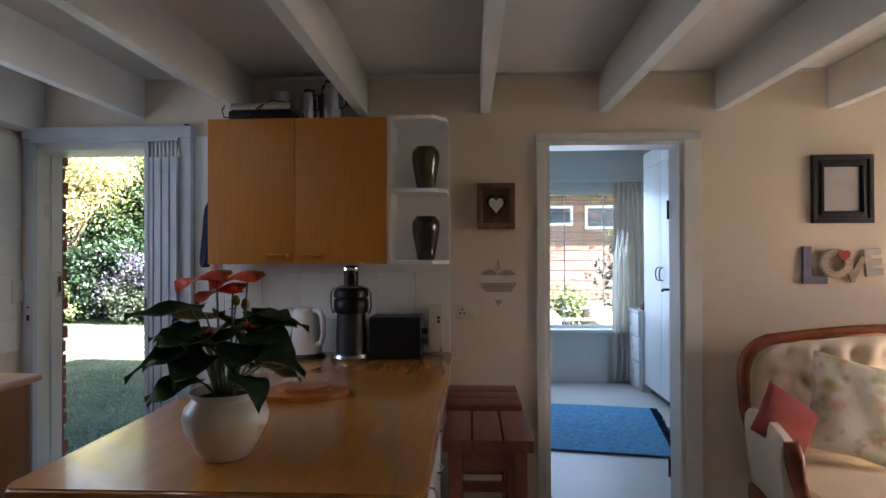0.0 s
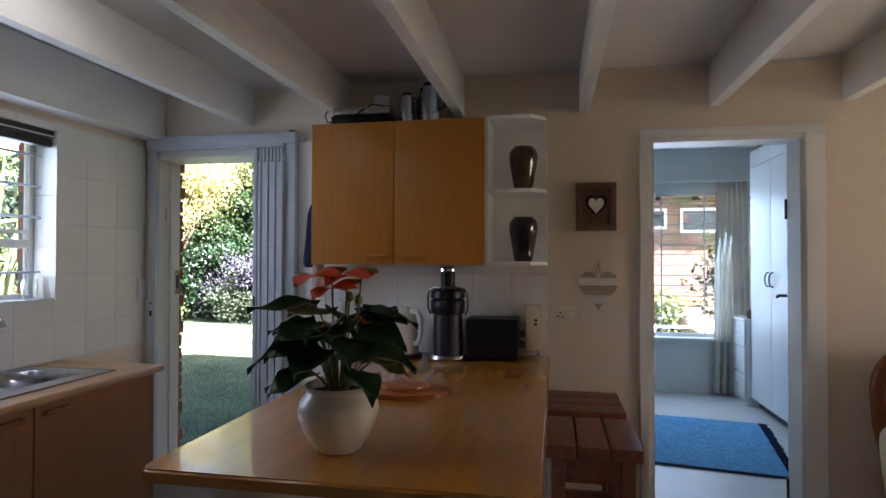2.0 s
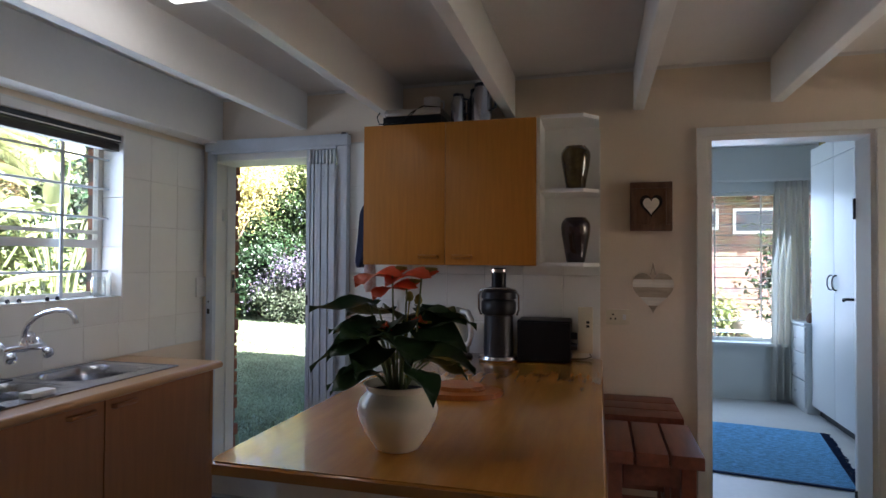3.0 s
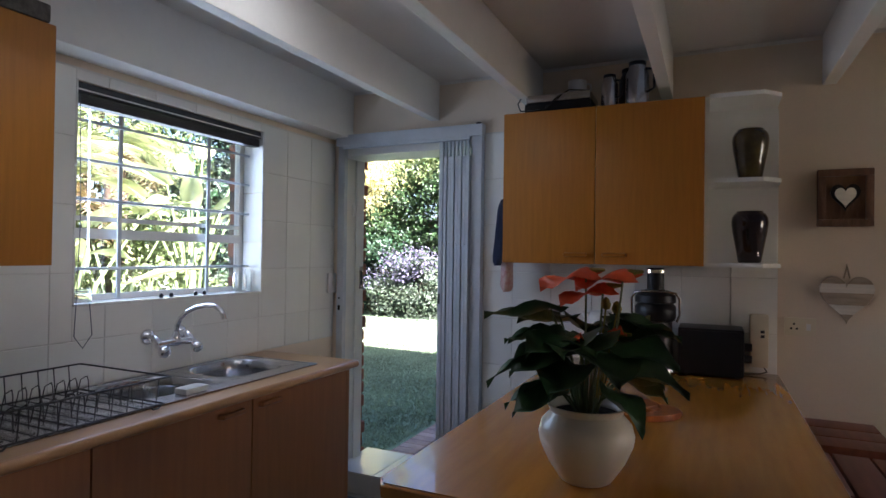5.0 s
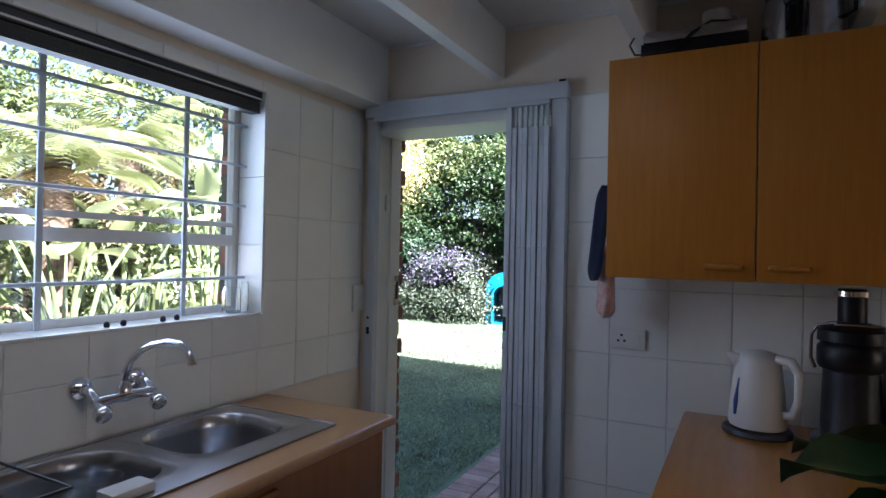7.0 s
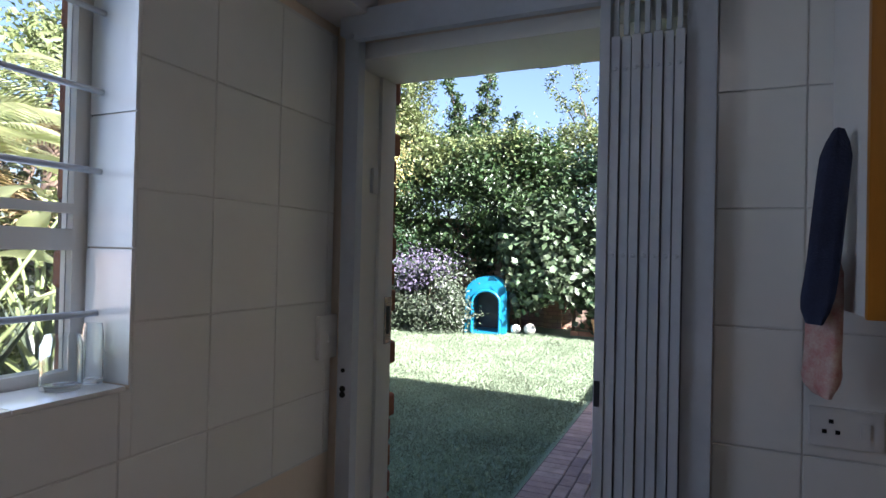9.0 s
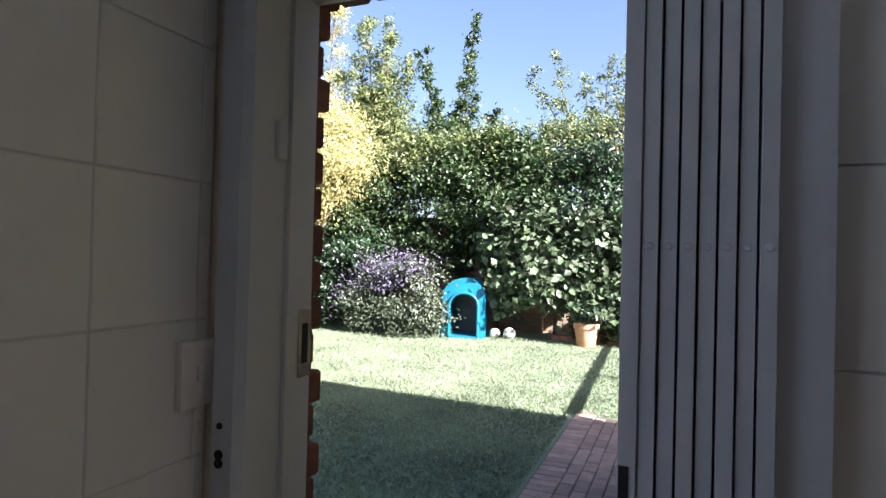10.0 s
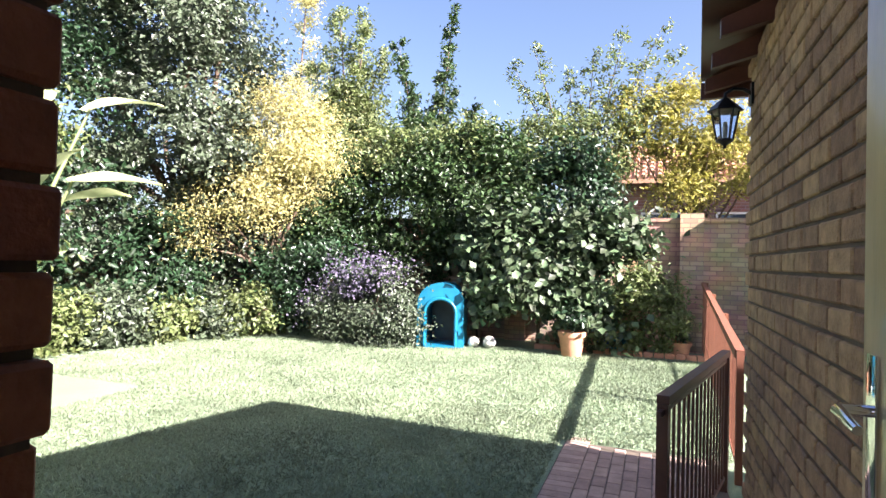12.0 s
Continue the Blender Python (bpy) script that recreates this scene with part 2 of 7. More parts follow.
# ---- materials ----
M = {
    "wall": material("cream_paint", (0.74, 0.63, 0.50), 0.75, var=0.04, scale=2, fine=90, bump=0.12, dist=0.002),
    "white": material("white_gloss_paint", (0.78, 0.77, 0.73), 0.42, var=0.04, scale=3, fine=40, bump=0.06, dist=0.002),
    "board": material("white_ceiling_board", (0.72, 0.70, 0.66), 0.6, var=0.05, scale=2.5, fine=50, bump=0.08, dist=0.002),
    "tile": material("white_glazed_tile", (0.80, 0.80, 0.76), 0.16, var=0.025, scale=4, fine=30, bump=0.05, dist=0.002, rand=0.03),
    "grout": material("grey_grout", (0.70, 0.69, 0.65), 0.9, var=0.1, fine=150),
    "floor": material("pale_floor_tile", (0.40, 0.38, 0.35), 0.3, var=0.06, scale=3, fine=40, bump=0.05),
    "screed": material("grey_screed", (0.50, 0.49, 0.46), 0.45, var=0.1, scale=1.5, fine=25, bump=0.05),
    "maple": material("honey_laminate", (0.44, 0.18, 0.022), 0.38, var=0.10, scale=5, fine=70, bump=0.03, stretch=(14, 14, 0.9), spec=0.4),
    "counter": material("worn_honey_worktop", (0.50, 0.215, 0.026), 0.24, var=0.10, scale=5, fine=60, bump=0.012, dist=0.001, stretch=(9, 0.9, 9), coat=0.5),
    "edge": material("worktop_edging", (0.40, 0.20, 0.06), 0.4, var=0.1, fine=40),
    "oakdoor": material("tan_cupboard_laminate", (0.34, 0.135, 0.035), 0.42, var=0.10, scale=4, fine=60, stretch=(12, 12, 0.8), bump=0.03),
    "beige": material("beige_worktop", (0.44, 0.24, 0.10), 0.28, var=0.08, scale=8, fine=120, bump=0.03),
    "handle": material("wooden_handle", (0.30, 0.12, 0.035), 0.4, var=0.1, fine=50),
    "steel": material("brushed_steel", (0.50, 0.50, 0.52), 0.24, metal=1.0, var=0.08, scale=20, fine=200, bump=0.05, dist=0.0006),
    "chrome": material("chrome", (0.80, 0.80, 0.82), 0.07, metal=1.0, var=0.02, bump=0.0),
    "black": material("black_plastic", (0.008, 0.008, 0.009), 0.40, var=0.2, fine=90, bump=0.04, dist=0.001, spec=0.3),
    "dark": material("dark_grey_metal", (0.05, 0.05, 0.055), 0.4, metal=0.5, var=0.2, fine=80, bump=0.05),
    "plastic": material("white_plastic", (0.75, 0.74, 0.71), 0.35, var=0.03, bump=0.02),
    "cream_plastic": material("cream_plastic", (0.72, 0.64, 0.48), 0.4, var=0.04, bump=0.02),
    "blue": material("blue_plastic", (0.03, 0.07, 0.26), 0.35, var=0.08, bump=0.02),
    "pot": material("cream_glazed_ceramic", (0.76, 0.71, 0.58), 0.32, var=0.04, scale=9, fine=60, bump=0.03, coat=0.1),
    "leaf": material("dark_glossy_leaf", (0.035, 0.085, 0.03), 0.35, var=0.3, scale=12, fine=50, bump=0.12, island=0.35, trans=0.12),
    "spathe": material("red_orange_flower", (0.78, 0.10, 0.03), 0.3, var=0.12, scale=20, fine=60, bump=0.1, island=0.15, trans=0.15),
    "spadix": material("olive_flower_spike", (0.35, 0.28, 0.05), 0.5, var=0.2, fine=200),
    "stem": material("leaf_stem", (0.16, 0.20, 0.08), 0.5, var=0.2, fine=80),
    "soil": material("potting_soil", (0.03, 0.02, 0.013), 0.95, var=0.3, fine=120, bump=0.6, dist=0.008),
    "redwood": material("red_stained_wood", (0.21, 0.065, 0.032), 0.42, var=0.22, scale=5, fine=50, bump=0.12, stretch=(8, 1, 8)),
    "board_wood": material("orange_board_wood", (0.42, 0.13, 0.022), 0.35, var=0.2, scale=8, fine=50, bump=0.06, stretch=(1, 9, 1)),
    "mahogany": material("polished_mahogany", (0.26, 0.075, 0.025), 0.25, var=0.2, scale=6, fine=40, bump=0.05, coat=0.3),
    "fabric": material("cream_upholstery", (0.76, 0.64, 0.48), 0.85, var=0.06, scale=7, fine=400, bump=0.35, dist=0.0015),
    "redcloth": material("brick_red_velvet", (0.33, 0.07, 0.055), 0.9, var=0.14, scale=9, fine=300, bump=0.3, dist=0.002),
    "frame": material("black_stained_frame", (0.014, 0.009, 0.007), 0.5, var=0.3, scale=10, fine=60, bump=0.1),
    "rustic": material("rustic_brown_wood", (0.17, 0.085, 0.045), 0.6, var=0.3, scale=8, fine=60, bump=0.3, stretch=(6, 6, 1)),
    "driftwood": material("weathered_wood", (0.42, 0.34, 0.25), 0.75, var=0.2, scale=10, fine=70, bump=0.3, stretch=(1, 6, 8)),
    "whitewash": material("whitewashed_wood", (0.72, 0.68, 0.60), 0.7, var=0.1, scale=10, fine=70, bump=0.2, stretch=(1, 6, 8)),
    "paper": material("off_white_paper", (0.74, 0.71, 0.66), 0.8, var=0.06, scale=14, fine=60, bump=0.02),
    "vase": material("olive_glass_glaze", (0.075, 0.055, 0.018), 0.12, var=0.5, scale=14, fine=40, bump=0.1, coat=0.5),
    "vase2": material("aubergine_glaze", (0.022, 0.012, 0.016), 0.14, var=0.4, scale=14, fine=40, bump=0.1, coat=0.5),
    "gate": material("white_painted_steel", (0.56, 0.60, 0.65), 0.45, var=0.07, scale=6, fine=60, bump=0.08, dist=0.002),
    # dark grey painted as shade in the gate's gaps; also the blind cord's colour
    "gap_shade_cord": material("gate_gap_shade_and_cord", (0.17, 0.19, 0.23), 0.7, var=0.2, fine=60),
    "brick": material("brown_face_brick", (0.35, 0.215, 0.118), 0.85, var=0.34, scale=16, fine=95, bump=0.9, dist=0.008, rand=0.24),
    "brickj": material("brown_face_brick_far", (0.35, 0.215, 0.118), 0.85, var=0.34, scale=16, fine=95, bump=0.9, dist=0.008, island=0.24),
    "redbrick": material("red_reveal_brick", (0.27, 0.10, 0.055), 0.9, var=0.22, scale=14, fine=80, bump=0.8, dist=0.006, rand=0.2),
    "mortar": material("brown_mortar", (0.13, 0.095, 0.07), 0.95, var=0.2, scale=8, fine=120, bump=0.5),
    "paver": material("red_brown_paver", (0.36, 0.25, 0.20), 0.85, var=0.2, scale=10, fine=80, bump=0.5, dist=0.004, rand=0.2),
    "joint": material("sandy_joint", (0.11, 0.085, 0.06), 0.95, var=0.2, fine=90),
    "brownsteel": material("brown_painted_steel", (0.085, 0.032, 0.02), 0.45, var=0.2, scale=8, fine=60, bump=0.1),
    "fencewood": material("red_brown_fence_board", (0.21, 0.075, 0.04), 0.7, var=0.2, scale=4, fine=40, bump=0.3, stretch=(6, 6, 0.7), rand=0.12),
    "terracotta": material("terracotta", (0.58, 0.29, 0.17), 0.8, var=0.15, scale=9, fine=60, bump=0.2),
    "teal": material("teal_kennel_plastic", (0.008, 0.15, 0.25), 0.35, var=0.12, scale=5, fine=40, bump=0.08),
    "ball": material("dirty_white_ball", (0.68, 0.66, 0.60), 0.6, var=0.15, scale=12, fine=60),
    "rug": material("blue_rag_rug", (0.13, 0.37, 0.76), 0.95, var=0.6, scale=26, fine=90, bump=0.9, dist=0.012, stretch=(1, 3.5, 1)),
    "fringe": material("navy_fringe", (0.03, 0.05, 0.12), 0.95, var=0.3, fine=160),
    "mat": material("grey_blue_mat", (0.20, 0.23, 0.28), 0.95, var=0.5, scale=60, fine=220, bump=0.8, dist=0.008),
    "curtain": material("pale_linen", (0.78, 0.75, 0.68), 0.9, var=0.05, scale=6, fine=300, bump=0.2, dist=0.001, trans=0.4),
    "bedwall": material("pale_bedroom_paint", (0.70, 0.70, 0.66), 0.75, var=0.03, scale=2, fine=80, bump=0.08),
    "cupboard": material("white_melamine", (0.78, 0.78, 0.76), 0.4, var=0.025, scale=3, fine=50, bump=0.02),
    "blind": material("dark_blind_slat", (0.045, 0.04, 0.036), 0.4, var=0.15, fine=60),
    "navy": material("navy_cloth", (0.025, 0.032, 0.07), 0.95, var=0.25, scale=14, fine=250, bump=0.4),
    "whitecloth": material("white_cotton", (0.66, 0.64, 0.60), 0.9, var=0.06, scale=10, fine=250, bump=0.3),
    "redprint": material("red_print", (0.42, 0.04, 0.04), 0.9, var=0.2, fine=200),
    "rooftile": material("terracotta_roof_tile", (0.40, 0.22, 0.14), 0.8, var=0.2, scale=6, fine=40, bump=0.3, island=0.2),
    "grass": material("lawn_blade", (0.27, 0.335, 0.205), 0.6, var=0.3, scale=1.2, fine=30, bump=0, island=0.3, trans=0.3),
    "bark": material("grey_brown_bark", (0.13, 0.09, 0.06), 0.9, var=0.3, scale=12, fine=60, bump=0.8, dist=0.01, stretch=(3, 3, 0.7)),
    "g_dark": material("dark_shrub_leaf", (0.022, 0.048, 0.02), 0.36, var=0.25, scale=2.5, fine=30, bump=0, island=0.45, trans=0.12),
    "g_mid": material("green_leaf", (0.046, 0.082, 0.027), 0.40, var=0.25, scale=2, fine=30, bump=0, island=0.4, trans=0.3),
    "g_light": material("light_green_leaf", (0.16, 0.20, 0.07), 0.5, var=0.25, scale=2, fine=30, bump=0, island=0.4, trans=0.35),
    "g_grey": material("grey_green_leaf", (0.08, 0.105, 0.062), 0.40, var=0.25, scale=2, fine=30, bump=0, island=0.4, trans=0.2),
    "g_gold": material("yellowing_leaf", (0.36, 0.33, 0.07), 0.5, var=0.25, scale=2, fine=30, bump=0, island=0.35, trans=0.35),
    "g_yellow": material("golden_leaf", (0.50, 0.46, 0.19), 0.5, var=0.2, scale=2, fine=30, bump=0, island=0.3, trans=0.35),
    "purple": material("purple_flower", (0.13, 0.112, 0.17), 0.7, var=0.25, fine=40, bump=0, island=0.4, trans=0.2),
    "banana": material("broad_banana_leaf", (0.44, 0.48, 0.24), 0.35, var=0.2, scale=4, fine=40, bump=0.1, island=0.25, trans=0.35),
    "palmdead": material("dry_palm_frond", (0.42, 0.32, 0.17), 0.8, var=0.3, scale=4, fine=40, bump=0.1, island=0.3, trans=0.2),
    "rock": material("pale_rock", (0.45, 0.38, 0.28), 0.9, var=0.2, scale=6, fine=40, bump=0.6),
}
M["glass"] = glass("clear_glass")
M["soapglass"] = glass("clear_bottle", (0.95, 0.97, 0.96), 0.03)


def lawn_material():
    m = material("lawn", (0.225, 0.30, 0.18), 0.9, var=0.16, scale=0.9, fine=140, bump=0.9, dist=0.02)
    return m


def brick_pattern(name, colour, mortar, width, height, swap=False):
    """Far brickwork, too small to build brick by brick."""
    m = bpy.data.materials.new(name)
    m.use_nodes = True
    n, l = m.node_tree.nodes, m.node_tree.links
    b = n["Principled BSDF"]
    b.inputs["Roughness"].default_value = 0.9
    geo, sep, comb = n.new("ShaderNodeNewGeometry"), n.new("ShaderNodeSeparateXYZ"), n.new("ShaderNodeCombineXYZ")
    l.new(geo.outputs["Position"], sep.inputs[0])
    l.new(sep.outputs["Y" if swap else "X"], comb.inputs["X"])
    l.new(sep.outputs["Z"], comb.inputs["Y"])
    br = n.new("ShaderNodeTexBrick")
    br.inputs["Color1"].default_value = (*colour, 1)
    br.inputs["Color2"].default_value = (*[c * 0.62 for c in colour], 1)
    br.inputs["Mortar"].default_value = (*mortar, 1)
    br.inputs["Scale"].default_value = 1.0
    br.inputs["Mortar Size"].default_value = 0.010
    br.inputs["Brick Width"].default_value = width
    br.inputs["Row Height"].default_value = height
    l.new(comb.outputs[0], br.inputs["Vector"])
    nz = n.new("ShaderNodeTexNoise")
    nz.inputs["Scale"].default_value = 2.5
    nz.inputs["Detail"].default_value = 6
    l.new(geo.outputs["Position"], nz.inputs["Vector"])
    mx = n.new("ShaderNodeMix")
    mx.data_type, mx.blend_type = "RGBA", "OVERLAY"
    mx.inputs["Factor"].default_value = 0.6
    l.new(br.outputs["Color"], mx.inputs["A"])
    l.new(nz.outputs["Color"], mx.inputs["B"])
    hs = n.new("ShaderNodeHueSaturation")
    hs.inputs["Saturation"].default_value = 0.9
    l.new(mx.outputs["Result"], hs.inputs["Color"])
    l.new(hs.outputs[0], b.inputs["Base Color"])
    bp = n.new("ShaderNodeBump")
    bp.inputs["Strength"].default_value = 0.8
    bp.inputs["Distance"].default_value = 0.01
    bp.invert = True
    l.new(br.outputs["Fac"], bp.inputs["Height"])
    l.new(bp.outputs[0], b.inputs["Normal"])
    return m


M["lawn"] = lawn_material()
M["boundary_brick"] = brick_pattern("tan_boundary_brick", (0.54, 0.35, 0.21), (0.30, 0.18, 0.13), 0.23, 0.086)
M["house_brick"] = brick_pattern("red_house_brick", (0.27, 0.14, 0.10), (0.25, 0.20, 0.17), 0.23, 0.086)
# ---- the large structure ----
GZ = -0.12            # lawn and paving
XL, YB, YE = -2.515, 3.07, 3.42   # kitchen's west wall, its north wall inside and outside
WX, WY = -1.46, 6.72  # the bedroom wing's west face and its north end
CZ = 2.36             # ceiling boards
TOP = 2.75

solo("ground", B(-300, -300, GZ - 0.3, 300, 300, GZ), M["lawn"], "mown green lawn reaching out to the hedges", "lawn", "structure")
solo("floor", B(XL - 0.2, -3.0, -0.11, 4.0, YB, 0.0), M["floor"], "pale tiled floor of the kitchen and lounge", "floor", "structure")
solo("floor_bedroom", B(WX + 0.22, YB, -0.11, 3.0, WY - 0.2, 0.0), M["screed"], "grey screed floor of the bedroom", "floor", "structure")

DOOR_X = (-2.49, -1.60)   # garden door opening
BED_X = (0.326, 1.035)      # bedroom door opening
solo("wall_north", holed_wall("y", YB, 0.12, XL, 4.0, -0.11, TOP, [(DOOR_X[0], DOOR_X[1], 0.0, 2.03), (BED_X[0], BED_X[1], 0.0, 2.0)]),
     M["wall"], "cream painted plaster wall with two doorways", "wall", "structure")
solo("wall_north_outer", holed_wall("y", YB + 0.121, 0.118, XL, WX + 0.1, -0.11, TOP, [(DOOR_X[0], DOOR_X[1], 0.0, 2.03)]), M["wall"], "painted inner reveal of the garden door", "wall", "structure")
WIN = (1.48, 2.445, 1.196, 2.012)  # kitchen window in the west wall
solo("wall_west", holed_wall("x", XL - 0.12, 0.12, -3.0, YB, -0.11, TOP, [WIN]), M["wall"], "cream painted wall above the kitchen tiles", "wall", "structure")
solo("wall_south", holed_wall("y", -3.0, 0.2, XL, 4.0, -0.11, TOP, []), M["wall"], "cream painted plaster wall behind the lounge", "wall", "structure")
solo("wall_east", holed_wall("x", 4.0, 0.2, -3.0, YB + 0.12, -0.11, TOP, [(1.45, 2.35, 1.25, 2.05)]), M["wall"], "cream painted lounge wall with a wide window opening", "wall", "structure")
solo("ceiling", B(XL - 0.12, -3.0, CZ, 4.2, YB, CZ + 0.05), M["board"], "white painted board ceiling between the beams", "ceiling", "structure")
for i, x in enumerate((-1.845, -1.257, -0.632, 0.013, 0.632, 1.225, 1.79, 2.38, 2.97, 3.56)):
    b = B(x - 0.026, -2.99, 2.148, x + 0.026, YB - 0.002, CZ + 0.02, bevel=0.004)
    solo("ceiling_beam", b, M["white"], "white painted timber ceiling beam", "beam", "structure", group="ceiling beams")
solo("wall_plate", B(XL + 0.001, -2.99, 2.085, -2.385, YB - 0.002, CZ + 0.02, bevel=0.004), M["white"], "white painted beam along the kitchen wall", "beam", "structure")
bm = bmesh.new()
for a, b in ((-2.38, -1.871), (-1.819, -1.283), (-1.231, -0.658), (-0.606, -0.013), (0.039, 0.606), (0.658, 1.199), (1.251, 1.764), (1.816, 2.354)):
    box(bm, a, YB - 0.008, CZ - 0.016, b, YB - 0.001, CZ)
solo("trim", bm, M["board"], "thin white bead where wall meets ceiling", "trim", "structure")

# bedroom shell
solo("wall_bedroom_north", holed_wall("y", WY - 0.22, 0.1, WX + 0.23, 3.0, -0.11, TOP, [(0.25, 1.95, 0.58, 2.10)]), M["bedwall"], "pale painted bedroom wall with a wide window", "wall", "structure")
solo("wall_bedroom_east", B(2.9, YB + 0.12, -0.11, 3.0, WY - 0.22, TOP), M["bedwall"], "pale painted bedroom wall", "wall", "structure")
solo("wall_bedroom_west", B(WX + 0.11, YB + 0.121, -0.11, WX + 0.22, WY, TOP), M["bedwall"], "pale painted bedroom wall", "wall", "structure")
solo("wall_bedroom_south", holed_wall("y", YB + 0.125, 0.03, WX + 0.23, 2.9, -0.11, TOP, [(BED_X[0], BED_X[1], 0.0, 2.0)]), M["bedwall"], "pale painted inner face of the bedroom wall", "wall", "structure")
solo("ceiling_bedroom", B(WX + 0.11, YB + 0.12, 2.55, 3.0, WY, 2.6), M["board"], "white bedroom ceiling", "ceiling", "structure")

# door frame of the bedroom, with the moulding round it
bm = bmesh.new()
x0, x1 = BED_X
for a, b in ((x0 - 0.046, x0), (x1, x1 + 0.084)):
    box(bm, a, YB - 0.018, 0.0, b, YB - 0.001, 2.0, bevel=0.004)
box(bm, x0 - 0.046, YB - 0.018, 2.001, x1 + 0.084, YB - 0.001, 2.042, bevel=0.004)
door_1 = tagged(part("door_1", bm, M["white"]), "white painted bedroom door frame", "door frame", kind="structure")
bm = bmesh.new()
box(bm, x0, YB - 0.004, 0, x0 + 0.022, YB + 0.157, 1.978)
box(bm, x1 - 0.022, YB - 0.004, 0, x1, YB + 0.157, 1.978)
box(bm, x0, YB - 0.004, 1.978, x1, YB + 0.157, 2.0)
part("door_lining", bm, M["white"], door_1)

# roofs, seen as eaves only
bm = bmesh.new()
e0, e1, ex = WX - 0.24, 3.1, WY + 0.28
# west eave raised and north-east corner pulled in to shape the lawn shadow
lo = [bm.verts.new(p) for p in ((e0 - 0.25, 2.9, 3.05), (e1, 2.9, 2.62), (e1, ex - 0.26, 2.62), (e0, ex, 2.62), (0.82, 4.7, 3.52), (0.82, 2.9, 3.6))]
hi = [bm.verts.new(v.co + Vector((0, 0, 0.09))) for v in lo]
for q in (lo, hi):
    bm.faces.new((q[0], q[3], q[4], q[5]))
    bm.faces.new((q[1], q[5], q[4], q[2]))
    bm.faces.new((q[2], q[4], q[3]))
for i, j in ((0, 3), (3, 2), (2, 1), (1, 5), (5, 0)):
    bm.faces.new((lo[i], lo[j], hi[j], hi[i]))
solo("roof_wing", bm, M["brownsteel"], "tiled roof over the bedroom wing", "roof", "structure")
bm = bmesh.new()
prism(bm, [(3.72, 2.62), (3.72, 2.70), (0.2, 3.7), (-3.3, 2.70), (-3.3, 2.62), (0.2, 3.6)], XL - 0.6, 4.5, m=Matrix(((0, 0, 1, 0), (1, 0, 0, 0), (0, 1, 0, 0), (0, 0, 0, 1))))
solo("roof_main", bm, M["rooftile"], "tiled roof over the kitchen", "roof", "structure")
solo("ceiling_upper", B(XL - 0.12, -3.2, TOP, 4.2, YE, TOP + 0.04), M["board"], "boards closing the roof space", "ceiling", "structure")
# ---- kitchen and lounge ----
# peninsula worktop and the units under it
PX0, PX1, PY0 = -1.116, -0.165, 1.252
bm = bmesh.new()
prism(bm, [(PX0 + 0.022, PY0), (PX1 - 0.02, PY0), (PX1, PY0 + 0.03), (PX1, YB - 0.012), (PX0, YB - 0.012), (PX0, PY0 + 0.035)], 0.868, 0.90)
bmesh.ops.bevel(bm, geom=[e for e in bm.edges if abs(e.verts[0].co.z - e.verts[1].co.z) < 1e-5], offset=0.006, segments=3, affect="EDGES")
wt_pen = solo("worktop", bm, M["counter"], "worn honey-coloured laminate peninsula worktop", "worktop", smooth=40)
part("front_edging", B(PX0 + 0.024, PY0 - 0.0018, 0.8695, PX1 - 0.022, PY0 - 0.0003, 0.8935), M["edge"], wt_pen, "darker worn edging strip")
part("side_edging", B(PX0 - 0.0018, PY0 + 0.037, 0.8695, PX0 - 0.0003, YB - 0.014, 0.8935), M["edge"], wt_pen, "darker worn edging strip")
part("side_edging", B(PX1 + 0.0003, PY0 + 0.032, 0.8695, PX1 + 0.0018, YB - 0.014, 0.8935), M["edge"], wt_pen, "darker worn edging strip")


def d_handle(bm, p, along, out, length=0.1, r=0.005, reach=0.03):
    p, along, out = Vector(p), Vector(along), Vector(out)
    pts = [p - along * length / 2]
    for k in range(7):
        a = math.pi * k / 6
        pts.append(p + along * (-math.cos(a)) * length / 2 + out * reach * (0.35 + 0.65 * math.sin(a)))
    pts.append(p + along * length / 2)
    return tube(bm, pts, r, 8)


def base_unit(x0, x1, y0, y1, face, splits, label):
    """A low white unit; its fronts face +x, with drawers."""
    u = thing("base_cabinet", label, "cabinet", ((x0 + x1) / 2, (y0 + y1) / 2, 0), "peninsula units")
    inv = u.matrix_world.inverted()
    def put(name, bm, mat, parent, lab=""):
        bm.transform(inv)
        return part(name, bm, mat, parent, lab, 40)
    put("carcass", B(x0, y0, 0.1, x1, y1, 0.866), M["cupboard"], u)
    put("plinth", B(x0 + 0.03, y0 + 0.005, 0.0, x1 - 0.06, y1 - 0.005, 0.099), M["cupboard"], u)
    z = 0.855
    for h in splits:
        d = put("drawer_front", B(x1 + 0.002, y0 + 0.004, z - h + 0.006, x1 + 0.02, y1 - 0.004, z, bevel=0.003), M["cupboard"], u)
        bm = bmesh.new()
        d_handle(bm, (x1 + 0.02, (y0 + y1) / 2, z - h / 2), (0, 0, 1) if h > 0.4 else (0, 1, 0), (1, 0, 0))
        put("handle", bm, M["chrome"], d, "chrome bow handle")
        z -= h
    return u


for k in range(3):
    y0 = 1.36 + 0.56 * k
    base_unit(-0.98, -0.245, y0, y0 + 0.555, 1, (0.17, 0.19, 0.19, 0.19) if k != 1 else (0.74,), "white melamine base unit under the peninsula worktop")

# sink worktop, doors and bowls
SX, SY = -1.955, 2.475
bm = bmesh.new()
